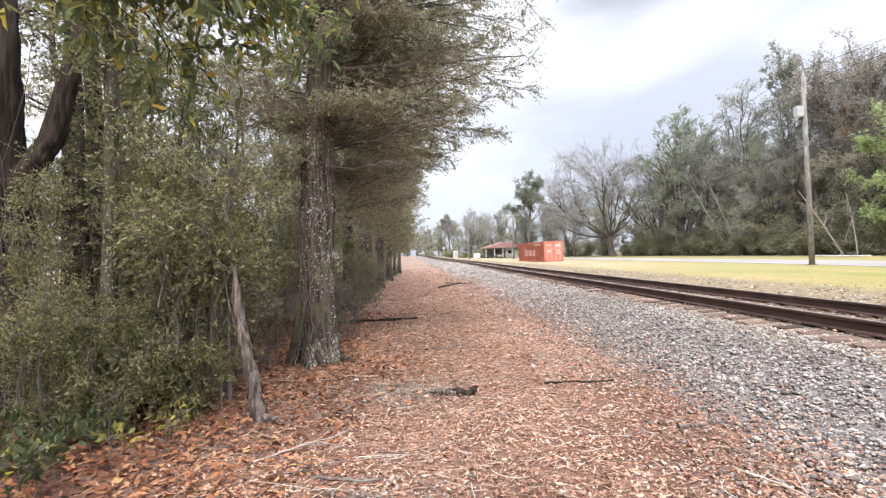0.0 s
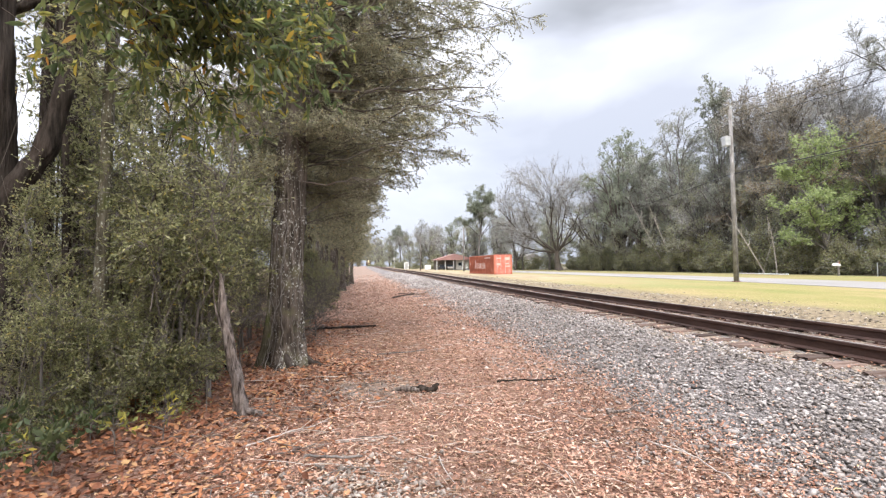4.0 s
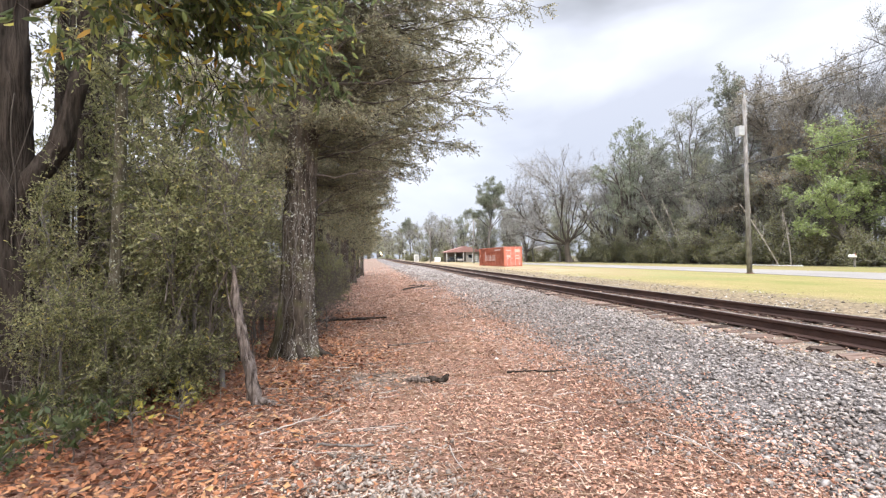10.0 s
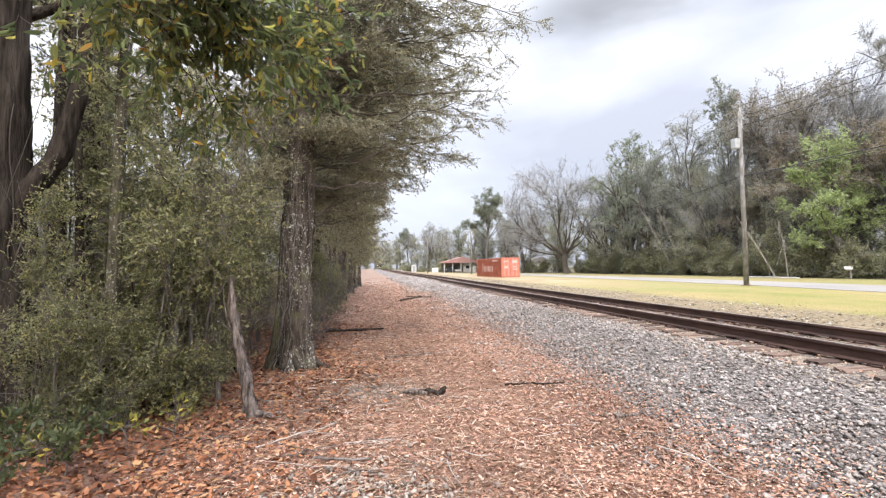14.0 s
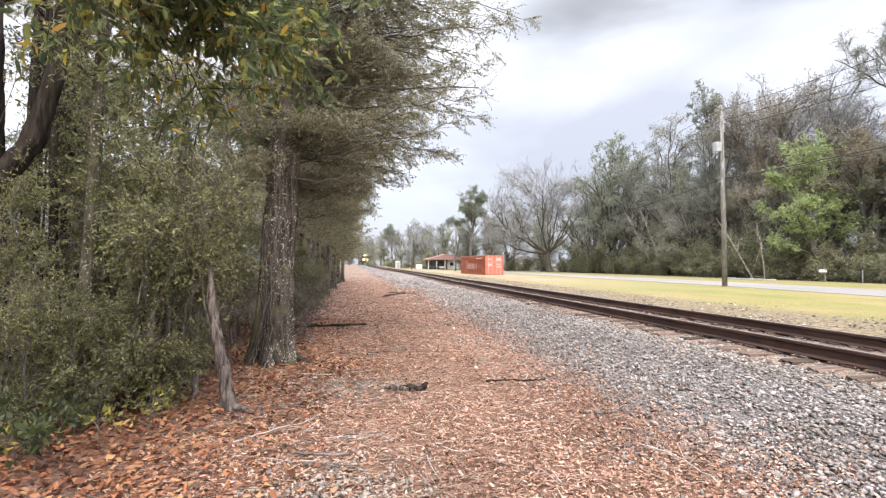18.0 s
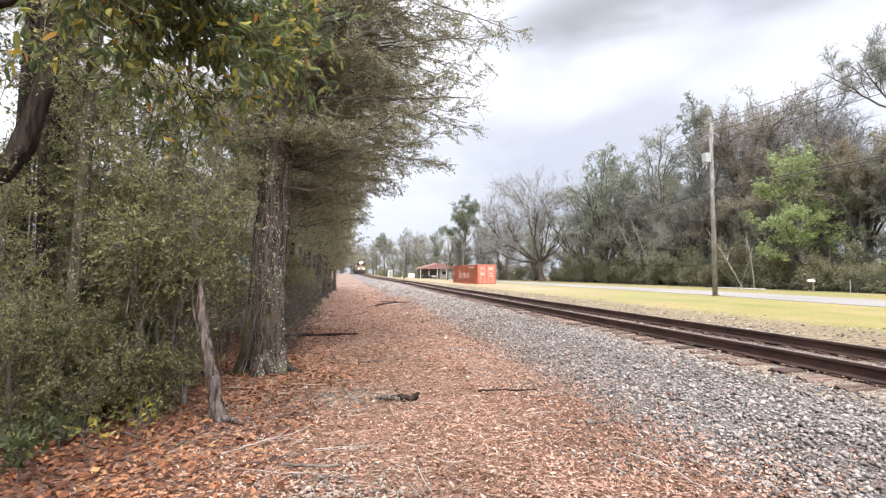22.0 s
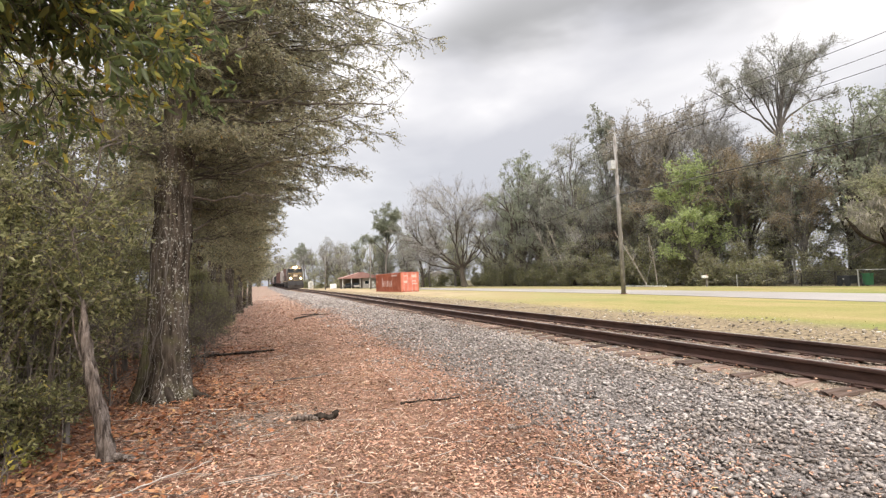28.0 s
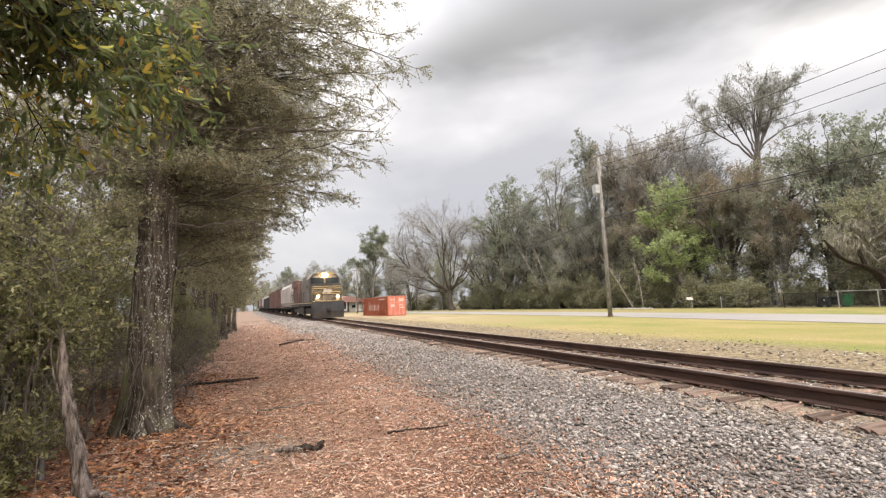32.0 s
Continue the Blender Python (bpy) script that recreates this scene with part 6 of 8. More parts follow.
    for x, y, sz, lab in ((-5.07, 7.12, 0.045, "small white stone on the leaf path"), (-4.74, 18.8, 0.09, "small white stone at the ballast's edge"), (-7.3, 6.75, 0.05, "small white stone beside the bare patch"), (-4.6, 11.5, 0.07, "pale stone at the ballast's edge"), (-5.4, 16.2, 0.07, "pale stone on the leaf path")):
        t = holder("pale_stone", pose(x, y, 0.02, 0, 0, 60 * x), lab, "stone", "pale stones")
        bm = bmesh.new()
        bmesh.ops.create_icosphere(bm, subdivisions=2, radius=0.7 * sz)
        for v in bm.verts:
            v.co = Vector((v.co.x * 1.2, v.co.y * 0.8, v.co.z * 0.6)) * float(rng.uniform(0.85, 1.12))
        part("body", bm, M_FADED_STONE, t, smooth=True)
    t = holder("dry_weed", pose(-4.9, 7.35, 0), "pale dead weed with forked dry stalks", "weed")
    for k in range(5):
        P2 = np.array([[rng.normal(0, 0.07), rng.normal(0, 0.05), rng.uniform(0.14, 0.24)]])
        C = bend(np.zeros((1, 3)), P2 * 0.5 + rng.normal(0, 0.015, (1, 3)), P2, 8)
        child("stalk", mesh_of("stalk", *tubes(C, 0.004 * np.linspace(1, 0.5, 8)[None], 5), M_TWIG_PALE, True), t)
    stick((-9.1, 3.0, 0.02), 80, 0.6, 0.005, M_TWIG_PALE, "pale dry stalks at the wood's edge", 5)


# ---- beyond the track ----
def build_far_woods():
    group = "woods beyond the road"
    kinds = {}
    r = random.Random(12)

    def ground_z(x, y):
        return float(lay_of_land(x) + line_z(y) * np.clip((7.6 + 0.4 * line_x(y) - x) / 4.0, 0, 1)) - 0.03

    def kind(key, seed, x, y, fork, r0, blobs, label, leaf=None, bark=None, **kw):
        """leaf: material, number on a twig, length, width."""
        rng = np.random.default_rng(seed)
        wood = spread_wood(rng, fork, r0, blobs, **kw)
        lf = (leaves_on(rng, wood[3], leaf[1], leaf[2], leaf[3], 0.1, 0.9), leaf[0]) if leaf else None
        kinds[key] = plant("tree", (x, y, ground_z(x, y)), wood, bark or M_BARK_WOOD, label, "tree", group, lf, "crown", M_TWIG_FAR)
        kinds[key].scale = {"tall": (0.9, 0.9, 0.98), "spring": (1.2, 1.2, 1.06)}.get(key, (1.05, 1.05, 1.06))

    def stand(trees):
        for k, x, y, s in trees:
            c = copy_thing(kinds[k], pose(x, y, ground_z(x, y), 0, 0, r.uniform(0, 360)))
            c.scale = (1.05 * s, 1.05 * s, s * r.uniform(1.0, 1.1))

    # the trees that stand out along the road, from the far end to the near
    kind("pine", 107, 22.4, 132, 9.0, 0.3, [(0, 0, 18.4, 4.0, 4.0, 2.8), (0, 0, 15.4, 5.0, 5.0, 1.2), (-4.4, -0.5, 12.4, 2.6, 2.6, 0.9), (4.4, 0.5, 13.2, 1.8, 1.8, 0.8)], "tall pine with a domed tufted crown on a bare trunk", (M_FAR_PINE, 8, 0.36, 0.14), n_main=9, n_limb=60, n_sub=7, n_twig=7, twig=0.85, twig_r=0.016, sub=0.26, leader=19.5)
    kind("bare", 101, 31, 97, 3.8, 0.55, [(-2.6, 0, 15.6, 8.4, 8.0, 5.4), (-9.0, 0, 11.6, 6.4, 5.6, 4.6), (-8.6, 0, 7.0, 6.0, 5.0, 2.8), (4.0, 0, 12.0, 6.0, 5.4, 5.0)], "tall bare winter hardwood with wide arching limbs and fine twigs", None, M_LIMB, n_main=14, n_limb=110, n_sub=10, n_twig=9, twig=1.2, twig_r=0.015, sub=0.36, lean=(-0.5, 0), heavy=0.6, arch=(0.6, 0.42))
    kind("green", 103, 37, 82, 2.6, 0.5, [(0.3, 0, 19.2, 4.4, 4.4, 4.2), (-2.6, 0, 14.6, 4.4, 4.4, 3.4), (2.6, 0, 12.6, 4.4, 4.4, 3.4), (-3.4, 0, 9.4, 4.0, 4.0, 2.2), (3.2, 0, 8.0, 3.6, 3.6, 2.0)], "dark evergreen oak with several stems and a billowing crown", (M_FAR_GREEN, 8, 0.21, 0.36), M_LIMB, n_main=11, n_limb=58, n_sub=7, n_twig=6, twig=0.75, twig_r=0.014, sub=0.26, stems=3)
    kind("haze", 110, 38, 67, 4.5, 0.36, [(0, 0, 17.6, 3.9, 3.9, 5.4), (-1.4, 0, 12.0, 4.6, 4.6, 3.4), (1.6, 0, 9.0, 4.6, 4.6, 3.0)], "tall hardwood with thin young leaf, greyed for haze", (M_FAR_MIST, 3, 0.17, 0.32), n_main=8, n_limb=62, n_sub=8, n_twig=7, twig=0.9, twig_r=0.014, sub=0.32)
    kind("spire", 111, 40, 61.8, 8.0, 0.3, [(0, 0, 22.4, 2.0, 2.0, 3.6), (0.2, 0, 17.0, 2.3, 2.3, 3.6), (-0.3, 0, 12.0, 2.0, 2.0, 3.0)], "narrow vine-clad tree rising over the wood", (M_FAR_MIST, 7, 0.2, 0.34), n_main=4, n_limb=46, n_sub=6, n_twig=6, twig=0.6, twig_r=0.014, sub=0.3, leader=24.0)
    kind("red", 104, 40, 53.5, 5.0, 0.34, [(-1.2, 0, 18.4, 4.2, 4.2, 4.6), (1.8, 0, 17.2, 4.0, 4.0, 4.4), (0, 0, 11.4, 4.6, 4.6, 3.6)], "tall hardwood with reddish swelling buds", (M_FAR_RED, 5, 0.15, 0.32), n_main=9, n_limb=64, n_sub=8, n_twig=7, twig=0.9, twig_r=0.014, sub=0.32)
    kind("bare2", 102, 42.5, 45.5, 6.5, 0.3, [(0, 0, 18.6, 3.8, 3.8, 4.6), (-2.4, 0, 14.4, 4.2, 4.2, 3.0), (3.2, 0, 15.0, 3.6, 3.6, 3.2)], "slender bare hardwood with upright grey branches", None, n_main=8, n_limb=70, n_sub=9, n_twig=8, twig=1.0, twig_r=0.015, sub=0.34)
    kind("spring", 105, 36.4, 42.0, 2.4, 0.2, [(0, 0, 11.6, 2.6, 2.6, 1.4), (-1.6, 0, 9.6, 2.8, 2.8, 0.8), (1.8, 0.4, 8.2, 3.2, 3.2, 0.8), (-2.0, 0, 6.6, 3.4, 3.4, 0.8), (1.4, 0, 5.0, 3.6, 3.6, 0.9), (-0.6, 0, 3.4, 3.2, 3.2, 0.7)], "young tree in fresh light-green leaf, its boughs in tiers", (M_FAR_SPRING, 8, 0.18, 0.36), n_main=11, n_limb=70, n_sub=7, n_twig=5, twig=0.6, twig_r=0.011, sub=0.28, leader=12.0)
    kind("rusty", 112, 41, 40.6, 3.6, 0.3, [(0, 0, 12.2, 4.2, 4.2, 2.2), (-2.4, 0, 9.6, 3.8, 3.8, 2.4), (2.8, 0, 8.6, 4.0, 4.0, 2.4)], "spreading hardwood with rust-brown buds", (M_FAR_RUST, 4, 0.16, 0.34), n_main=9, n_limb=56, n_sub=7, n_twig=7, twig=0.8, twig_r=0.013, sub=0.3)
    kind("tall", 108, 46, 39, 17.2, 0.5, [(-4.4, 1.5, 23.4, 3.4, 3.4, 2.2), (0, 0, 25.0, 3.6, 3.6, 2.6), (4.6, -1.6, 24.6, 3.2, 3.2, 2.6), (-6.6, 2, 21.4, 2.2, 2.2, 1.4), (6.4, -2, 21.8, 1.8, 1.8, 1.2), (0, 0, 21.8, 4.6, 4.6, 1.6)], "very tall tree with an open fan-shaped crown on a bare trunk", (M_FAR_MIST, 2, 0.13, 0.3), n_main=13, n_limb=80, n_sub=10, n_twig=10, twig=0.75, twig_r=0.014, sub=0.28, leader=25.5, heavy=0.62)
    kind("oak", 113, 44, 31.5, 3.4, 0.45, [(0, 0, 13.4, 4.6, 4.6, 3.4), (-3.0, 0, 10.0, 4.2, 4.2, 2.8), (3.0, 0, 9.0, 4.4, 4.4, 3.0), (0, 0, 6.2, 4.6, 4.6, 2.0)], "broad dark evergreen oak behind the fence", (M_FAR_GREEN, 6, 0.19, 0.38), M_LIMB, n_main=10, n_limb=60, n_sub=7, n_twig=6, twig=0.7, twig_r=0.013, sub=0.27)
    kind("mixed", 106, 45, 49, 3.2, 0.3, [(0, 0, 11.0, 4.4, 4.4, 4.0), (-1.8, 0, 7.0, 4.6, 4.6, 3.2), (1.8, 0, 4.4, 4.2, 4.2, 2.6)], "dull olive-brown hardwood with half-bare crown", (M_FAR_BROWN, 3, 0.2, 0.34), n_main=9, n_limb=56, n_sub=7, n_twig=6, twig=0.8, twig_r=0.014, sub=0.3)
    # along the road
    stand([("bare", 37.5, 93.5, 0.98), ("green", 39, 90, 0.86), ("green", 37.5, 75.5, 0.8), ("haze", 36.8, 77, 0.78), ("haze", 37, 72.5, 0.86), ("mixed", 36.8, 61, 0.9), ("haze", 38.6, 58.5, 0.86), ("red", 41, 49.5, 0.97), ("red", 43, 57.5, 0.98), ("rusty", 39.4, 48.5, 1.0), ("mixed", 38.4, 53, 0.8), ("mixed", 37.4, 47.6, 0.72), ("rusty", 39, 57, 0.7), ("green", 38.4, 66, 0.55), ("mixed", 36.4, 66.5, 0.7), ("mixed", 36, 79, 0.65), ("mixed", 36, 88, 0.7), ("bare", 38, 62, 0.62), ("green", 41, 72, 0.8)])
    # the near end, behind the fence
    stand([("rusty", 44, 36, 1.05), ("oak", 44.5, 26, 1.02), ("oak", 43, 20, 0.98), ("oak", 42.5, 13, 1.0), ("mixed", 41.5, 36.5, 0.78), ("mixed", 42, 24.5, 0.8), ("rusty", 43.5, 41.5, 0.95), ("mixed", 50, 42, 0.85), ("rusty", 40.2, 33.2, 0.68), ("bare2", 45, 47, 0.92), ("mixed", 41, 29, 0.62), ("oak", 54, 28, 1.0), ("mixed", 60, 36, 1.0), ("mixed", 60, 18, 1.1), ("mixed", 42, 17, 0.8)])
    # deeper in
    stand([("mixed", 50, 57, 1.0), ("mixed", 52, 68, 1.1), ("haze", 46, 75, 0.85), ("red", 48, 62, 0.85), ("mixed", 53, 80, 1.2), ("green", 50, 95, 0.8), ("green", 46, 103, 0.8), ("mixed", 64, 60, 1.2), ("mixed", 66, 76, 1.3), ("mixed", 60, 100, 1.3), ("mixed", 70, 45, 1.2)])
    # behind the path's row
    stand([("green", -13, 90, 0.6), ("mixed", -15, 62, 0.8), ("green", -19, 50, 0.8), ("mixed", -18, 75, 0.9), ("mixed", -14, 120, 0.9), ("green", -16, 180, 0.8)])
    # behind the container and the houses
    stand([("bare", 28.5, 120, 0.62), ("haze", 26, 126, 0.62), ("mixed", 33, 108, 0.85), ("bare2", 30, 118, 0.72), ("green", 31.5, 141, 0.62), ("haze", 27.5, 136, 0.66), ("mixed", 24, 142, 0.95), ("green", 19, 158, 0.6), ("mixed", 22, 150, 1.0), ("bare", 18.5, 168, 0.62), ("mixed", 36, 112, 0.85), ("green", 38, 122, 0.68), ("mixed", 40, 104, 0.9), ("mixed", 28, 132, 0.7), ("green", 24.5, 150, 0.55), ("haze", 22.5, 138, 0.55), ("mixed", 45, 118, 1.0)])
    # where the line bends away
    stand([("bare", 15.5, 186, 0.8), ("haze", 13, 196, 0.8), ("mixed", 16, 178, 0.8), ("pine", 6.0, 226, 0.88), ("mixed", 9, 208, 0.9), ("mixed", 12, 190, 0.85), ("bare2", 7, 216, 0.75), ("mixed", 3, 236, 0.95), ("haze", 2, 246, 0.7), ("mixed", 18, 196, 1.0), ("green", 20, 205, 0.75), ("mixed", -1, 280, 1.0), ("bare2", -4, 300, 0.8), ("mixed", -9, 268, 0.9), ("mixed", -15, 300, 1.1), ("green", -16, 355, 0.9), ("mixed", 4, 310, 1.1), ("mixed", -2, 340, 1.2), ("mixed", -4, 400, 1.3), ("mixed", -17, 430, 1.3), ("mixed", 0, 450, 1.4), ("mixed", -8, 500, 1.4)])
    # the brush along the wood's edge
    bush = []
    for k in range(4):
        rng = np.random.default_rng(120 + k)
        h = (2.6, 3.6, 2.2, 4.2)[k]
        wood = grow(rng, h, 0.05, [(0, 0, h * 0.45, 1.8, 1.8, h * 0.42), (0.4, 0, h * 0.85, 1.5, 1.5, h * 0.3)], (0.3, 0.2), 26, 6, 6, 0.6, 0.011, 0.12, 0.04, fine=False)
        leaf = leaves_on(rng, wood[3], 3, 0.17, 0.36, 0.1, 0.9)
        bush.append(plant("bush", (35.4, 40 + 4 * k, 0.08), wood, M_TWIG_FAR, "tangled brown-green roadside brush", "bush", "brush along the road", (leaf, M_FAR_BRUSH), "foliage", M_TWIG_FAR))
    for i in range(48):
        y = 33 + 1.5 * i
        s = r.uniform(0.75, 1.25)
        c = copy_thing(bush[i % 4], pose(r.uniform(34.6, 37.6), y, 0.08, 0, 0, r.uniform(0, 360)))
        c.scale = (s, s, s * r.uniform(0.8, 1.2))
    for i in range(20):
        y = 12 + 5.0 * i
        c = copy_thing(bush[(i * 3) % 4], pose(r.uniform(39.5, 44), y, 0.08, 0, 0, r.uniform(0, 360)))
        c.scale = (1.4, 1.4, r.uniform(0.9, 1.4))
    for x, y, s in ((38.6, 24.5, 0.7), (39.2, 27.0, 0.8), (38.4, 29.5, 0.65), (37.8, 31.6, 0.7), (40.5, 22.0, 0.9), (36.6, 33.4, 0.6), (41, 26, 1.0), (41.5, 29, 1.0), (40, 18, 0.9), (40.5, 15, 0.9)):
        copy_thing(bush[int(y) % 4], pose(x, y, 0.08, 0, 0, r.uniform(0, 360))).scale = (s, s, s * 0.9)
    for i in range(26):
        f = i / 25
        c = copy_thing(bush[i % 4], pose(36 - 44 * f + r.uniform(-3, 3), 112 + 170 * f ** 1.3 + r.uniform(-4, 4), 0.08, 0, 0, r.uniform(0, 360)))
        c.scale = (1.6, 1.6, r.uniform(0.7, 1.3))
    # slim grey trunks inside the wood, their bark paled for haze
    kind("slim", 109, 44, 38, 8.0, 0.15, [(0, 0, 13, 2.2, 2.2, 3.0), (0.4, 0, 9.4, 1.6, 1.6, 1.6)], "slim grey-trunked tree inside the wood, paled for haze", (M_FAR_BROWN, 3, 0.17, 0.3), M_BARK_FAR, n_main=5, n_limb=22, n_sub=6, n_twig=6, twig=0.7, twig_r=0.013, leader=14.0)
    for i in range(30):
        x, y = r.uniform(38.5, 48), 15 + 2.4 * i + r.uniform(-1.2, 1.2)
        s = r.uniform(0.75, 1.05)
        copy_thing(kinds["slim"], pose(x, y, 0.08, 0, 0, r.uniform(0, 360))).scale = (s, s, s)
    # the wood goes on behind the eye
    for k, x, y, s in [("oak", 40, 4, 0.9), ("mixed", 37, -8, 1.0), ("green", 40, -20, 0.8), ("mixed", 37, -34, 0.9), ("green", 36, -50, 0.8), ("mixed", 20, -66, 1.0), ("green", 3, -72, 0.8), ("mixed", -14, -62, 1.0), ("green", -22, -40, 0.8), ("mixed", -20, -22, 1.0), ("oak", -23, -8, 0.8)]:
        copy_thing(kinds[k], pose(x, y, float(lay_of_land(x)) - 0.03, 0, 0, r.uniform(0, 360))).scale = (s, s, s)
    for i in range(6):
        s = r.uniform(0.9, 1.3)
        copy_thing(bush[i % 4], pose(r.uniform(35.5, 38), 8 - 8 * i, 0.08, 0, 0, r.uniform(0, 360))).scale = (s, s, s)
    # live oak hung with moss
    rng = np.random.default_rng(130)
    t = holder("live_oak", pose(36.5, 22.9, 0.08), "old leaning live oak draped with grey hanging moss", "tree", group)
    V, F = bark_trunk(rng, [(0, 0, -0.2), (-0.1, 0.05, 0.8), (-0.35, 0.12, 1.7), (-0.9, 0.3, 2.4), (-1.7, 0.6, 2.95), (-2.5, 0.9, 3.2), (-3.4, 1.25, 3.7), (-4.2, 1.6, 5.0)], [0.55, 0.46, 0.42, 0.38, 0.33, 0.26, 0.18, 0.08], 0.05, 0.4, 4, 18, 60)
    child("trunk", mesh_of("trunk", V, F, M_BARK_DARK, True), t)
    P0, P1, P2 = np.array([[-2.3, 0.8, 3.1], [-0.3, 0.1, 1.5], [-1.6, 0.6, 2.9]]), np.array([[-3.2, 1.1, 2.7], [0.4, -0.4, 3.2], [-1.8, 0.9, 4.6]]), np.array([[-4.2, 1.5, 2.0], [1.4, -1.2, 6.0], [-2.8, 1.6, 6.6]])
    for one, r0 in zip(bend(P0, P1, P2, 10), (0.09, 0.24, 0.17)):
        child("limb", mesh_of("limb", *tubes(one[None], r0 * np.linspace(1, 0.45, 10)[None], 8), M_BARK_DARK, True), t)
    wood = grow(rng, 7, 0.3, [(-1.6, 0.8, 6.8, 3.2, 3.2, 2.0), (-2.8, 1.0, 5.0, 1.5, 1.5, 0.9), (1, -1, 7, 3.5, 3.5, 2.2)], (-1.5, 0.6), 36, 7, 6, 0.6, 0.012, 0.1, 0.45, fine=False)
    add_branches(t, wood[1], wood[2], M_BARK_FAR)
    child("crown", mesh_of("crown", *leaves_on(rng, wood[3], 5, 0.17, 0.3, 0.1, 0.9), M_FAR_BROWN), t)
    low = np.nonzero(wood[3][:, 1, 2] < 6.4)[0]
    C = np.repeat(wood[3][low[rng.integers(0, len(low), 250)], 1], 24, 0) + rng.normal(0, 0.17, (6000, 3))
    D = unit(np.stack([rng.normal(0, 0.3, 6000), rng.normal(0, 0.3, 6000), -np.ones(6000)], 1))
    child("hanging_moss", mesh_of("hanging_moss", *blades(rng, C, D, rng.uniform(0.12, 0.5, 6000), 0.1), M_MOSS_HANG), t, "grey hanging moss")
    # pale leaning saplings
    for x, y, dx, h in ((33.6, 46.5, -3.2, 6.5), (34.0, 45.4, -0.7, 6.0), (34.4, 47.8, 1.4, 5.0), (35.6, 67, -4.5, 10.5), (35.8, 65, -3.2, 9.5)):
        rr = np.random.default_rng(int(y * 10))
        P0 = np.array([[0, 0, 0.0]] + [[dx * f, -dx * 0.4 * f, h * f] for f in (0.45, 0.6, 0.75)])
        P2 = np.array([[dx, -dx * 0.4, h]] + [[dx * f + s, -dx * 0.4 * f + s, h * f + 1.4] for f, s in ((0.45, 1.2), (0.6, -1.1), (0.75, 0.9))])
        C = bend(P0, (P0 + P2) / 2 + rr.normal(0, 0.25, (4, 3)), P2, 10)
        t = holder("leaning_sapling", pose(x, y, 0.08), "pale leafless leaning sapling at the wood's edge", "tree", "leaning saplings")
        child("stem", mesh_of("stem", *tubes(C, np.array([0.07, 0.03, 0.03, 0.03])[:, None] * np.linspace(1, 0.35, 10)[None], 6), M_TWIG_PALE, True), t)


def build_pole():
    t = holder("utility_pole", pose(17.4, 30.3, 0.13), "weathered grey wooden utility pole with a lamp box", "utility pole")
    part("post", rods(((0, 0, -0.3), (-0.05, 0, 11.6), 0.17, 14, 0.11)), M_POLE, t, smooth=True)
    part("lamp_box", boxes((-0.62, -0.22, -0.2, 0.2, 9.1, 9.75), bevel=0.05), M_GALV, t, "pale grey metal lamp box")
    part("bracket", rods(((-0.3, 0, 9.5), (0, 0, 9.7), 0.03)), M_GALV, t)
    for x, z in ((-0.05, 11.6), (0.12, 11.1), (0.12, 10.5)):
        part("insulator", rods(((x, 0, z), (x, 0, z + 0.3), 0.04)), M_GALV, t)
    part("tuft", boxes((-0.2, 0.2, -0.2, 0.2, -0.02, 0.03), bevel=0.01), M_GROUND, t)

    def cable(name, a, b, sag, r, label):
        K = 28
        s = np.linspace(0, 1, K)[:, None]
        C = np.array(a) * (1 - s) + np.array(b) * s
        C[:, 2] -= sag * 4 * (s * (1 - s))[:, 0]
        tagged(new(name, mesh_of(name, *tubes(C[None], np.full((1, K), r), 5), M_WIRE, True)), label, "cable", "overhead wires")

    for z, r in ((12.15, 0.014), (11.4, 0.014), (10.8, 0.014)):
        cable("overhead_wire", (17.45, 30.3, z), (17.4, -18, z + 0.2), 1.15, r, "thin dark overhead power wire")
        cable("overhead_wire", (17.4, 30.3, z), (13.5, 109, z - 2.4), 1.2, 0.01, "thin dark overhead power wire")
    cable("telephone_cable", (17.45, 30.3, 7.4), (17.4, -18, 7.6), 0.5, 0.03, "thick dark telephone cable")
    cable("telephone_cable", (17.4, 30.3, 7.35), (17.4, -18, 7.4), 0.6, 0.015, "thin dark telephone cable on poles")
    cable("telephone_cable", (17.4, 30.3, 7.4), (13.5, 109, 6.0), 1.6, 0.02, "thin dark telephone cable on poles")
    for x, y, h in ((13.5, 109, 9.7), (6.5, 137, 9.2)):
        t2 = holder("utility_pole", pose(x, y, 0.25), "distant grey wooden utility pole", "utility pole")
        part("post", rods(((0, 0, -0.3), (0, 0, h), 0.16, 10, 0.11)), M_POLE, t2, smooth=True)
        part("crossarm", boxes((-0.8, 0.8, -0.06, 0.06, h - 0.5, h - 0.36)), M_POLE, t2)


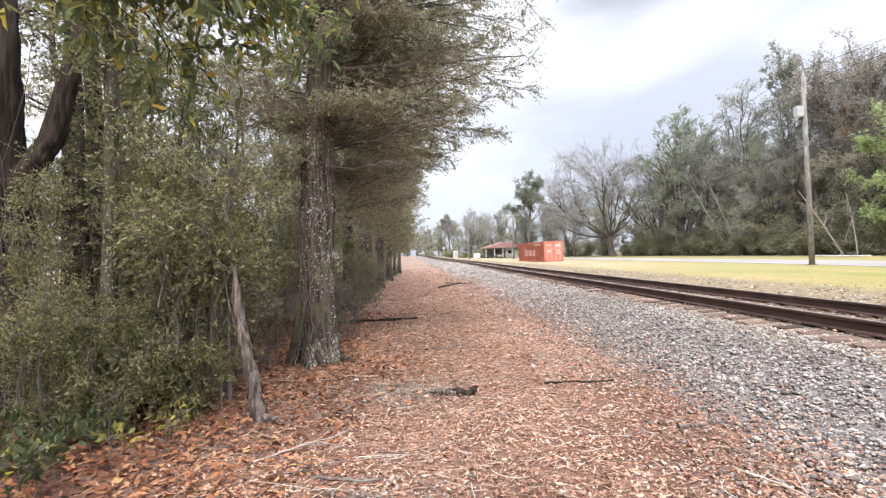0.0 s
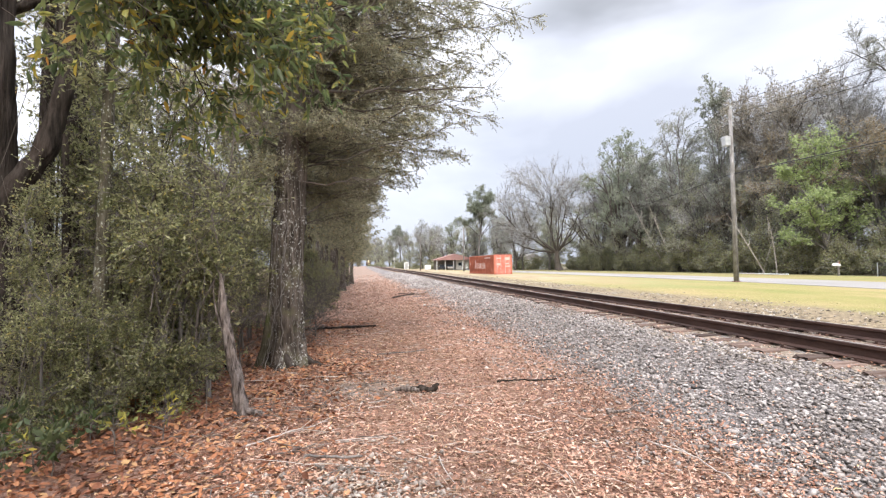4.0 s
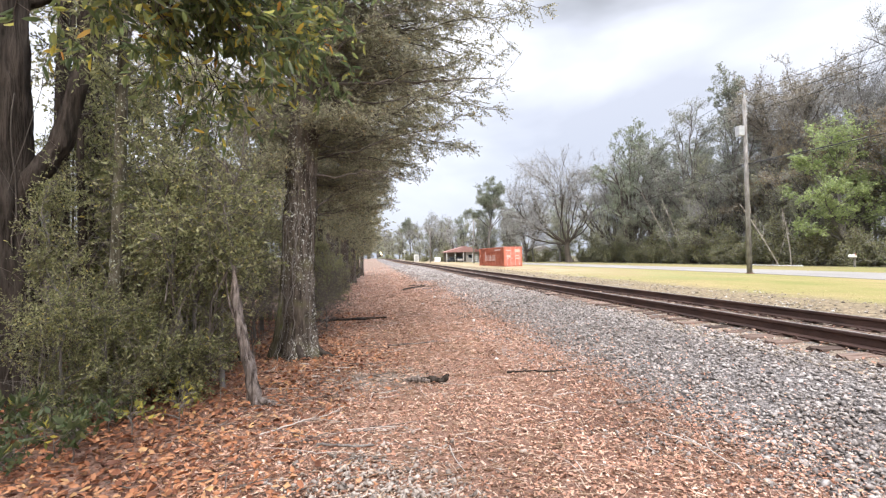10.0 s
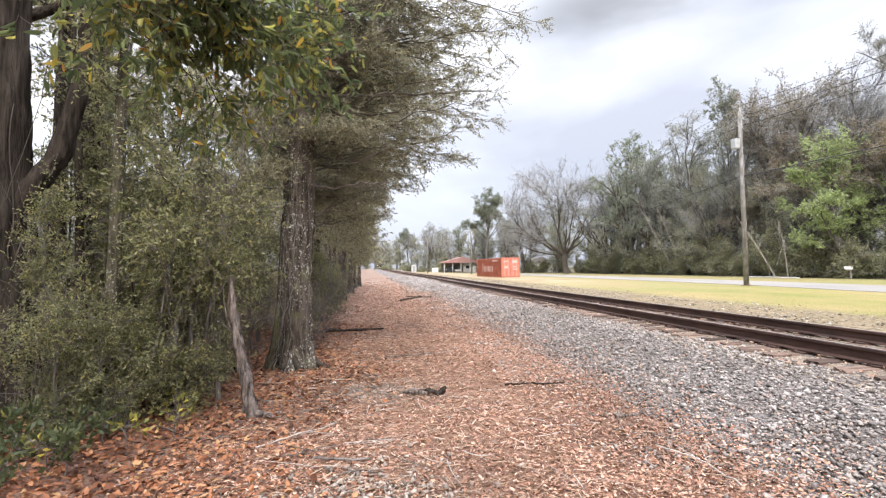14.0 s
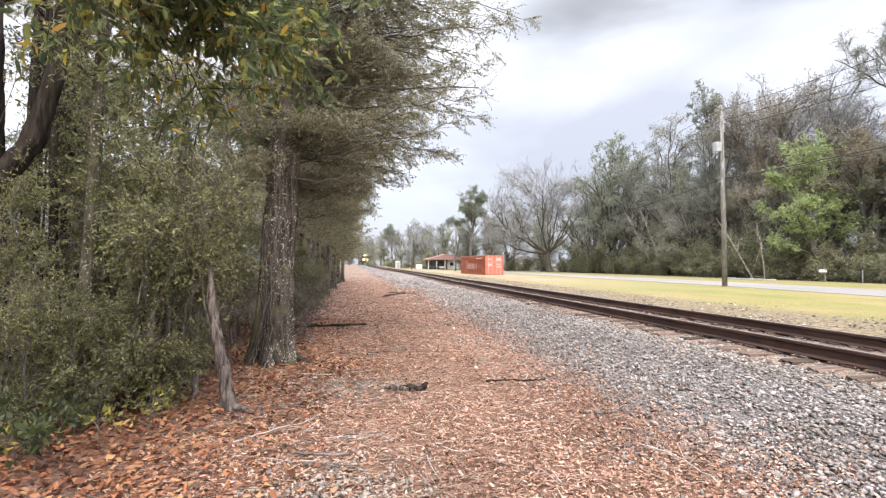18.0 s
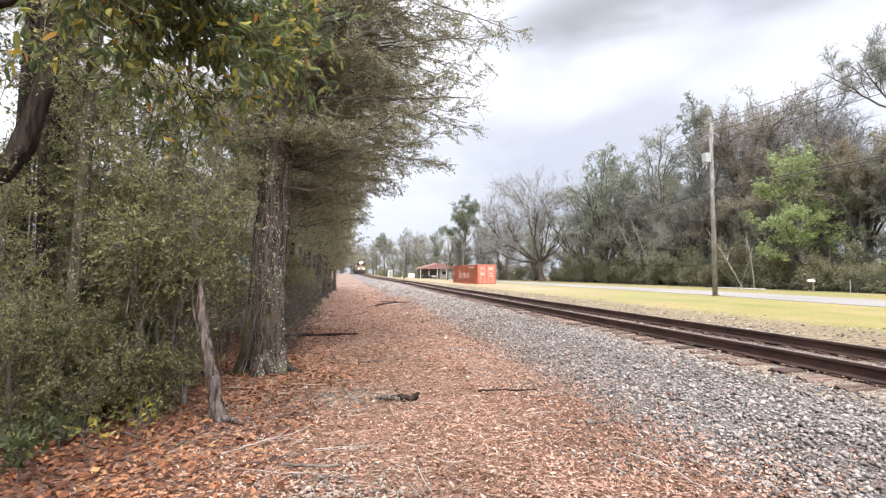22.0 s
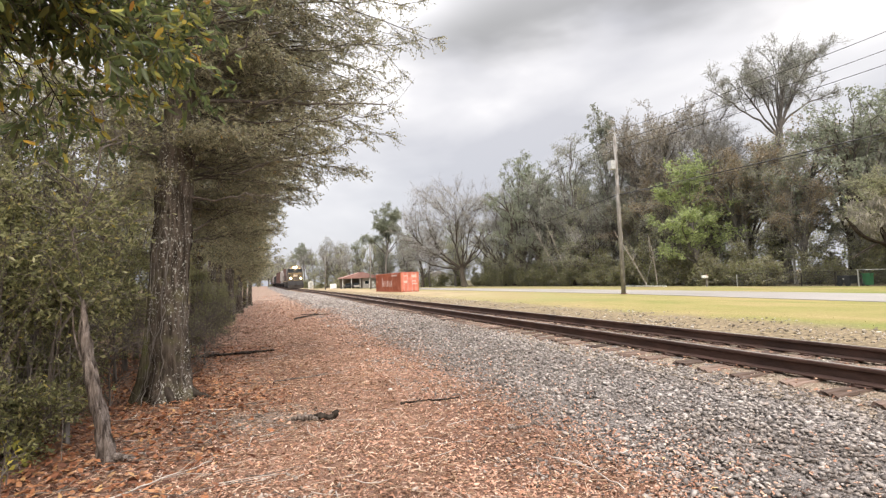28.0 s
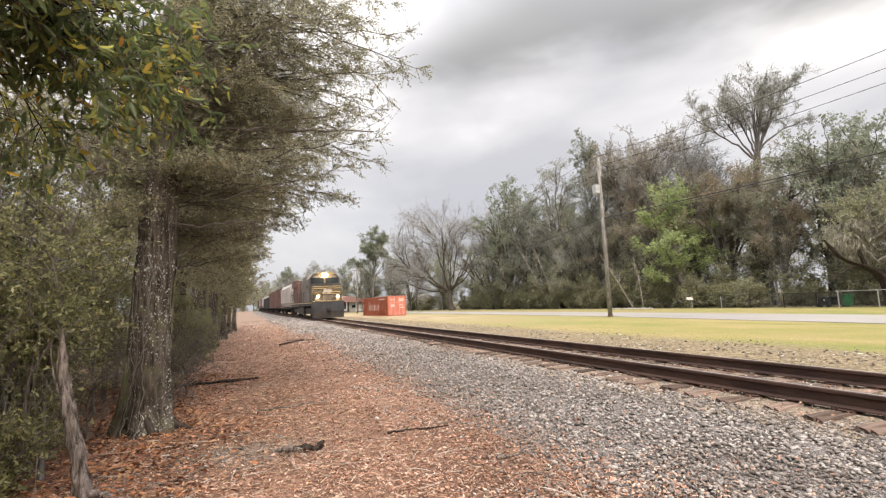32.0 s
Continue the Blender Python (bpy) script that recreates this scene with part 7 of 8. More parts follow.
def build_container():
    L, Wd, Hh = 12.19, 2.5, 2.6
    t = holder("shipping_container", pose(9.05, 63.5, 0.2, 0, 0, 4), "long red-orange corrugated steel shipping container on the grass", "container")
    # corrugated long sides
    for sx, name in ((0.02, "side_wall"), (Wd - 0.02, "side_wall")):
        bm = bmesh.new()
        prof, y, k = [], 0.16, 0
        while y < L - 0.16:
            prof += [(y, 0.0), (y + 0.07, 0.0), (y + 0.14, 0.036), (y + 0.21, 0.036)]
            y += 0.28
        lo = [bm.verts.new((sx + (d if sx < 1 else -d), yy, 0.16)) for yy, d in prof]
        hi = [bm.verts.new((sx + (d if sx < 1 else -d), yy, Hh - 0.12)) for yy, d in prof]
        for a in range(len(prof) - 1):
            bm.faces.new((lo[a], lo[a + 1], hi[a + 1], hi[a]))
        bmesh.ops.solidify(bm, geom=bm.faces[:], thickness=0.004)
        part(name, bm, M_CONT, t)
    part("roof", boxes((0.03, Wd - 0.03, 0.05, L - 0.05, Hh - 0.06, Hh - 0.02)), M_CONT, t)
    part("floor_frame", boxes((0.0, Wd, 0.0, L, 0.05, 0.16)), M_CONT, t)
    part("end_wall", boxes((0.1, Wd - 0.1, L - 0.08, L - 0.03, 0.16, Hh - 0.1)), M_CONT, t)
    for x0 in (0.0, Wd - 0.12):
        for y0 in (0.0, L - 0.12):
            part("corner_post", boxes((x0, x0 + 0.12, y0, y0 + 0.12, 0.0, Hh), bevel=0.01), M_CONT, t)
        part("top_rail", boxes((x0 + 0.02, x0 + 0.1, 0.12, L - 0.12, Hh - 0.12, Hh - 0.02)), M_CONT, t)
    part("door_header", boxes((0.12, Wd - 0.12, 0.0, 0.1, Hh - 0.13, Hh)), M_CONT_DOOR, t)
    part("door_sill", boxes((0.12, Wd - 0.12, 0.0, 0.1, 0.03, 0.16)), M_CONT_DOOR, t)
    for k in range(2):
        x0 = 0.13 + k * (Wd / 2 - 0.12)
        x1 = x0 + Wd / 2 - 0.14
        d = part("door", boxes((x0, x1, 0.05, 0.09, 0.17, Hh - 0.14)), M_CONT_DOOR, t, "faded red double door leaf")
        for z0, z1 in ((0.22, 0.92), (1.0, 1.7), (1.78, 2.42)):
            part("door_panel", boxes((x0 + 0.06, x1 - 0.06, 0.035, 0.052, z0, z1), bevel=0.008), M_CONT_DOOR, d)
        for f in (0.28, 0.74):
            xx = x0 + f * (x1 - x0)
            part("lock_rod", rods(((xx, 0.01, 0.12), (xx, 0.01, Hh - 0.08), 0.02)), M_GALV, d, "steel lock rod")
            part("lock_handle", boxes((xx - 0.02, xx + 0.22, -0.005, 0.02, 1.05, 1.1)), M_GALV, d)
    marks = [(0.35, 0.95, 2.05, 2.18), (1.5, 2.2, 1.9, 2.25), (1.55, 2.1, 1.35, 1.5), (1.6, 2.15, 1.0, 1.15), (0.4, 0.9, 1.2, 1.5)]
    for i, (x0, x1, z0, z1) in enumerate(marks):
        part("marking", boxes((x0, x1, 0.026, 0.0335, z0, z1)), M_FADED, t, "unreadable white marking")
    # the side's logo: plain white bars
    y = 8.9
    for w, h in ((0.3, 1.25), (0.35, 0.8), (0.2, 0.8), (0.2, 0.8), (0.45, 0.8), (0.2, 0.8), (0.2, 0.8), (0.3, 0.8)):
        part("logo_bar", boxes((-0.002, 0.016, y - w * 0.8, y, 0.75, 0.75 + h)), M_FADED, t, "white painted logo shape")
        y -= w * 0.8 + 0.45
    part("code_bar", boxes((-0.002, 0.016, 1.6, 4.2, 2.15, 2.3)), M_FADED, t, "white code too small to read")
    part("tag", boxes((-0.002, 0.016, 11.5, 11.75, 1.3, 1.6)), M_FADED, t)


def build_roadside():
    t = holder("mailbox", pose(33.3, 38.0, 0.1), "white metal mailbox on a grey wooden post", "mailbox")
    part("post", boxes((-0.06, 0.06, -0.06, 0.06, -0.1, 1.25), bevel=0.01), M_POLE, t)
    bm = prism(bmesh.new(), [(-0.5 + 0.0, 0.85), (0.12, 0.85), (0.12, 0.85)][:2] + [(0.12, 1.02), (0.02, 1.1), (-0.4, 1.1), (-0.5, 1.02)], -0.11, 0.11)
    part("box", bm, M_WHITE, t, "white domed box")
    part("flag", boxes((-0.05, 0.0, -0.13, -0.115, 1.0, 1.2)), M_CONT, t)
    t = holder("house", pose(11.5, 140, 0.25), "low house with a faded red metal roof and open carport", "house")
    part("wall", boxes((5.6, 10.5, 0.9, 7.0, 0, 2.9)), M_SIDING, t)
    part("back_wall", boxes((0.0, 5.6, 6.6, 7.0, 0, 2.9)), M_ROOFGREY, t)
    bm = prism(bmesh.new(), [(-0.6, 2.75), (11.1, 2.75), (11.1, 2.9), (5.2, 4.5), (-0.6, 2.9)], -0.4, 7.6)
    part("roof", bm, M_ROOFRED, t)
    for x in (0.0, 2.4, 4.8, 7.4, 10.4):
        part("carport_post", boxes((x - 0.08, x + 0.08, 0, 0.16, 0, 2.8)), M_WHITE, t)
    w = part("window", boxes((6.2, 7.6, 0.84, 0.92, 1.0, 2.1)), M_WHITE, t)
    part("pane", boxes((6.28, 7.52, 0.82, 0.86, 1.08, 2.02)), M_GLASS, w)
    part("door", boxes((8.4, 9.3, 0.84, 0.93, 0.05, 2.1)), M_WHITE, t)
    for x, m in ((0.5, M_PLASTIC_DARK), (2.9, M_CARGREY)):
        c = holder("parked_car", pose(11.5 + x, 138.6, 0.27), "small parked car under the carport", "car", "parked cars")
        part("body", boxes((0, 1.7, 0, 4.2, 0.3, 0.85), bevel=0.12), m, c)
        part("cabin", boxes((0.12, 1.58, 1.0, 3.4, 0.83, 1.4), bevel=0.15), M_GLASS, c)
        for wx in (0.08, 1.62):
            for wy in (0.8, 3.3):
                part("wheel", rods(((wx - 0.1, wy, 0.3), (wx + 0.1, wy, 0.3), 0.3), n=14), M_PLASTIC_DARK, c)
    t = holder("white_house", pose(31.5, 126, 0.1), "small white house half hidden behind the trees", "house")
    part("wall", boxes((0, 7, 0, 6, 0, 2.7)), M_WHITE, t)
    part("roof", prism(bmesh.new(), [(-0.4, 2.6), (7.4, 2.6), (7.4, 2.75), (3.5, 4.2), (-0.4, 2.75)], -0.4, 6.4), M_CARGREY, t)
    for x in (1.0, 4.4):
        w = part("window", boxes((x, x + 1.2, -0.06, 0.02, 0.9, 2.0)), M_SIDING, t)
        part("pane", boxes((x + 0.08, x + 1.12, -0.08, -0.02, 0.98, 1.92)), M_GLASS, w)
    t = holder("signal_cabinet", pose(7.3, 205, 0.2), "white metal railway signal cabinet", "cabinet")
    part("body", boxes((-0.9, 0.9, -0.9, 0.9, 0, 2.7), bevel=0.04), M_WHITE, t)
    part("roof", prism(bmesh.new(), [(-1, 2.7), (1, 2.7), (0, 3.0)], -1, 1), M_WHITE, t)
    part("door", boxes((-0.5, 0.5, -0.94, -0.89, 0.2, 2.3)), M_GALV, t)
    t = holder("crossing_signal", pose(3.1, 220, 0.2), "railway crossing signal mast with crossed boards", "signal")
    part("mast", rods(((0, 0, 0), (0, 0, 5.2), 0.1)), M_GALV, t)
    for a in (45, -45):
        bm = boxes((-0.75, 0.75, -0.15, -0.12, -0.11, 0.11))
        bmesh.ops.transform(bm, matrix=Matrix.Translation((0, 0, 4.6)) @ Matrix.Rotation(radians(a), 4, "Y"), verts=bm.verts)
        part("crossed_board", bm, M_WHITE, t)
    for s in (-0.6, 0.6):
        part("light_hood", rods(((s, -0.2, 3.4), (s, 0.0, 3.4), 0.25), n=14), M_PLASTIC_DARK, t)
    part("light_bar", rods(((-0.6, 0, 3.4), (0.6, 0, 3.4), 0.05)), M_GALV, t)
    part("base_box", boxes((-0.4, 0.4, -0.4, 0.4, 0, 1.0)), M_GALV, t)
    for x, y in ((9.6, 150), (11.0, 155)):
        t = holder("utility_cabinet", pose(x, y, 0.22), "white roadside utility box", "cabinet", "utility boxes")
        part("body", boxes((-0.5, 0.5, -0.3, 0.3, 0, 1.5), bevel=0.03), M_WHITE, t)
        part("plinth", boxes((-0.55, 0.55, -0.35, 0.35, -0.1, 0.08)), M_ROAD, t)
    # chain-link fence
    t = holder("wire_fence", pose(0, 0, 0.1), "low chain-link fence with grey steel posts", "fence")
    ys = [35.4, 32.4, 29.4, 26.8, 25.2, 22.6, 20.0, 17.4]
    for y in ys:
        part("post", rods(((34.2, y, -0.1), (34.2, y, 1.25 if y < 25.5 else 1.1), 0.04)), M_GALV if y > 35 or y < 25.5 else M_UNDER, t)
    part("top_rail", rods(((34.2, 25.3, 1.2), (34.2, 17, 1.2), 0.022)), M_GALV, t)
    part("top_wire", rods(((34.2, 35.4, 1.15), (34.2, 25.3, 1.15), 0.012)), M_WIRE, t)
    n = 260
    P0 = np.stack([np.full(n, 34.2), np.linspace(17, 35.4, n), np.full(n, 0.0)], 1)
    P2a, P2b = P0 + [0, 1.2, 1.15], P0 + [0, -1.2, 1.15]
    V, F = join(tubes(bend(P0, (P0 + P2a) / 2, P2a, 2), np.full((n, 2), 0.004), 3), tubes(bend(P0, (P0 + P2b) / 2, P2b, 2), np.full((n, 2), 0.004), 3))
    child("wire_mesh", mesh_of("wire_mesh", V, F, M_WIRE), t, "dark rusty wire mesh")
    b = holder("wheelie_bin", pose(35.0, 25.05, 0.09), "green plastic wheelie bin behind the fence", "bin")
    part("body", prism(bmesh.new(), [(-0.18, 0.08), (0.18, 0.08), (0.24, 0.88), (-0.24, 0.88)], -0.24, 0.24), M_PLASTIC_GREEN, b)
    part("lid", boxes((-0.26, 0.26, -0.27, 0.27, 0.88, 0.95), bevel=0.02), M_PLASTIC_GREEN, b)
    for s in (-0.2, 0.2):
        part("wheel", rods(((s, 0.22, 0.1), (s * 1.25, 0.22, 0.1), 0.1), n=12), M_PLASTIC_DARK, b)
    b = holder("garden_trailer", pose(34.75, 26.3, 0.1), "small dark covered trailer parked behind the fence", "trailer")
    part("body", boxes((-0.45, 0.45, -0.45, 0.45, 0.2, 0.8), bevel=0.08), M_PLASTIC_DARK, b)
    part("reflector", boxes((-0.48, -0.45, -0.06, 0.04, 0.5, 0.6)), M_WHITE, b)
    for y in (-0.3, 0.3):
        part("wheel", rods(((-0.5, y, 0.2), (-0.4, y, 0.2), 0.2), n=14), M_PLASTIC_DARK, b)
    b = holder("white_pipe", pose(33.2, 46.6, 0.1), "long white pipe lying on the grass by the road", "pipe")
    part("tube", rods(((0.3, 3.7, 0.05), (-0.3, -3.7, 0.05), 0.05)), M_WHITE, b, smooth=True)
    part("end_collar", rods(((-0.29, -3.5, 0.05), (-0.3, -3.75, 0.05), 0.07)), M_WHITE, b)


# ---- the train ----
def wheelset(t, y, r=0.5):
    w = part("wheelset", rods(((-0.82, y, r), (-0.7, y, r), r), ((0.7, y, r), (0.82, y, r), r), ((-0.7, y, r), (0.7, y, r), 0.09), n=18), M_UNDER, t)
    return w


def build_locomotive():
    """Nose at y = 0, the train behind it towards +y; z from the rail head."""
    t = holder("locomotive", pose(0, 0, 0), "dark diesel freight locomotive with gold stripes and lit headlights", "locomotive")
    part("frame", boxes((-1.5, 1.5, 0.3, 21.6, 1.25, 1.6), bevel=0.03), M_UNDER, t)
    part("walkway", boxes((-1.52, 1.52, 0.2, 21.7, 1.6, 1.68)), M_UNDER, t)
    part("pilot", prism(bmesh.new(), [(-1.45, 0.15), (1.45, 0.15), (1.52, 1.6), (-1.52, 1.6)], 0.0, 0.3), M_CARBLACK, t)
    part("plow", prism(bmesh.new(), [(-1.4, 0.08), (1.4, 0.08), (1.3, 0.75), (-1.3, 0.75)], -0.22, 0.05), M_UNDER, t)
    nose = part("nose", prism(bmesh.new(), [(-1.35, 1.68), (1.35, 1.68), (1.35, 3.18), (1.15, 3.38), (-1.15, 3.38), (-1.35, 3.18)], 0.55, 2.5), M_LOCO, t)
    part("nose_band", boxes((-1.362, 1.362, 0.538, 0.545, 2.26, 3.17)), M_CARBLACK, nose, "black band behind the stripes")
    for z in (2.36, 2.54, 2.72, 2.9, 3.08):
        part("nose_stripe", boxes((-1.37, 1.37, 0.515, 0.535, z, z + 0.055)), M_GOLD, nose, "gold stripe")
        for s in (-1, 1):
            part("side_nose_stripe", boxes((s * 1.362 - 0.012, s * 1.362 + 0.012, 0.53, 2.2, z, z + 0.055)), M_GOLD, nose, "gold stripe")
    part("nose_emblem", prism(bmesh.new(), [(-0.5, 2.42), (-0.1, 2.52), (0.12, 2.4), (0.5, 2.6), (0.2, 2.86), (-0.05, 2.78), (-0.2, 2.98)], 0.49, 0.512), M_CARGREY, nose, "pale emblem shape")
    part("nose_door", boxes((-0.3, 0.3, 0.525, 0.536, 1.7, 1.97), bevel=0.004), M_LOCO, nose)
    part("nose_top", prism(bmesh.new(), [(-1.36, 3.19), (1.36, 3.19), (1.16, 3.4), (-1.16, 3.4)], 0.53, 2.3), M_CARBLACK, nose)
    part("lower_nose_panel", boxes((-1.45, 1.45, 0.28, 0.34, 1.62, 1.72)), M_GOLD, nose)
    cab = part("cab", prism(bmesh.new(), [(-1.5, 1.68), (1.5, 1.68), (1.5, 3.9), (1.15, 4.42), (0.6, 4.58), (-0.6, 4.58), (-1.15, 4.42), (-1.5, 3.9)], 2.2, 4.9), M_LOCO, t)
    part("cab_roof", prism(bmesh.new(), [(-1.5, 3.95), (-1.16, 4.45), (-0.6, 4.62), (0.6, 4.62), (1.16, 4.45), (1.5, 3.95), (1.1, 4.36), (0.55, 4.52), (-0.55, 4.52), (-1.1, 4.36)], 2.05, 4.9), M_ROOFGREY, cab)
    for s in (-1, 1):
        part("windshield", boxes((s * 0.1 if s > 0 else -1.36, 1.36 if s > 0 else -0.1, 2.16, 2.21, 3.46, 4.02)), M_GLASS, cab, "dark windshield pane")
        part("side_window", boxes((s * 1.49 - 0.02, s * 1.49 + 0.03, 3.0, 4.3, 3.0, 3.7)), M_GLASS, cab)
        part("number_board", boxes((s * 0.85 - 0.25, s * 0.85 + 0.25, 2.13, 2.19, 4.05, 4.22)), M_ROOFGREY, cab, "plain grey number board")
        part("headlight", rods(((s * 0.14, 2.02, 4.28), (s * 0.14, 2.16, 4.28), 0.1), n=16), M_LAMP, cab, "glowing headlight")
        part("ditch_light", rods(((s * 0.95, 0.1, 2.12), (s * 0.95, 0.26, 2.12), 0.07), n=16), M_LAMP, t, "glowing ditch light")
        part("ditch_light_box", boxes((s * 0.95 - 0.17, s * 0.95 + 0.17, 0.24, 0.42, 1.68, 2.28)), M_LOCO, t)
        part("handrail", rods(((s * 1.48, 5, 2.7), (s * 1.48, 21.4, 2.7), 0.025), *[((s * 1.48, 5 + 2.05 * k, 1.66), (s * 1.48, 5 + 2.05 * k, 2.7), 0.02) for k in range(9)]), M_UNDER, t, "dark handrail")
        part("front_handrail", rods(((s * 1.3, 0.3, 1.66), (s * 1.3, 0.3, 2.75), 0.022), ((s * 1.3, 0.3, 2.75), (s * 0.5, 0.3, 2.75), 0.022), ((s * 0.5, 0.3, 1.66), (s * 0.5, 0.3, 2.75), 0.022)), M_UNDER, t)
        part("side_stripe", boxes((s * 1.505 - 0.012, s * 1.505 + 0.012, 0.4, 21.5, 1.52, 1.6)), M_GOLD, t)
        part("step_well", boxes((s * 1.3 - 0.2, s * 1.3 + 0.2, 0.15, 0.75, 0.45, 1.3)), M_UNDER, t)
    part("hood", prism(bmesh.new(), [(-0.95, 1.68), (0.95, 1.68), (0.95, 4.0), (0.75, 4.3), (-0.75, 4.3), (-0.95, 4.0)], 4.9, 14.5), M_LOCO, t)
    part("rear_hood", prism(bmesh.new(), [(-1.2, 1.68), (1.2, 1.68), (1.2, 4.0), (0.85, 4.3), (-0.85, 4.3), (-1.2, 4.0)], 14.5, 21.2), M_OXIDE, t, "dull red rear hood")
    part("radiator", boxes((-1.45, 1.45, 16.5, 20.5, 3.6, 4.45), bevel=0.05), M_OXIDE, t)
    part("exhaust", boxes((-0.4, 0.4, 11, 12.2, 4.28, 4.5)), M_UNDER, t)
    part("air_box", boxes((-1.3, 1.3, 6.2, 9.5, 3.3, 4.38), bevel=0.06), M_LOCO, t)
    part("fuel_tank", boxes((-1.4, 1.4, 8.2, 13.4, 0.4, 1.25), bevel=0.12), M_UNDER, t)
    part("coupler", boxes((-0.14, 0.14, -0.45, 0.1, 0.75, 1.0), bevel=0.03), M_UNDER, t)
    part("horn", rods(((-0.2, 5.4, 4.62), (-0.2, 4.9, 4.62), 0.05, 10, 0.1), ((0.1, 5.4, 4.62), (0.1, 4.9, 4.62), 0.05, 10, 0.1), ((0, 5.4, 4.3), (0, 5.4, 4.62), 0.04)), M_GALV, t)
    for y0 in (2.9, 15.2):
        part("bogie_frame", boxes((-1.25, -1.0, y0 - 0.6, y0 + 4.2, 0.5, 1.05), (1.0, 1.25, y0 - 0.6, y0 + 4.2, 0.5, 1.05), (-1.0, 1.0, y0 + 1.2, y0 + 2.2, 0.6, 1.1), bevel=0.04), M_UNDER, t)
        for k in range(3):
            wheelset(t, y0 + 1.8 * k, 0.53)
    return t


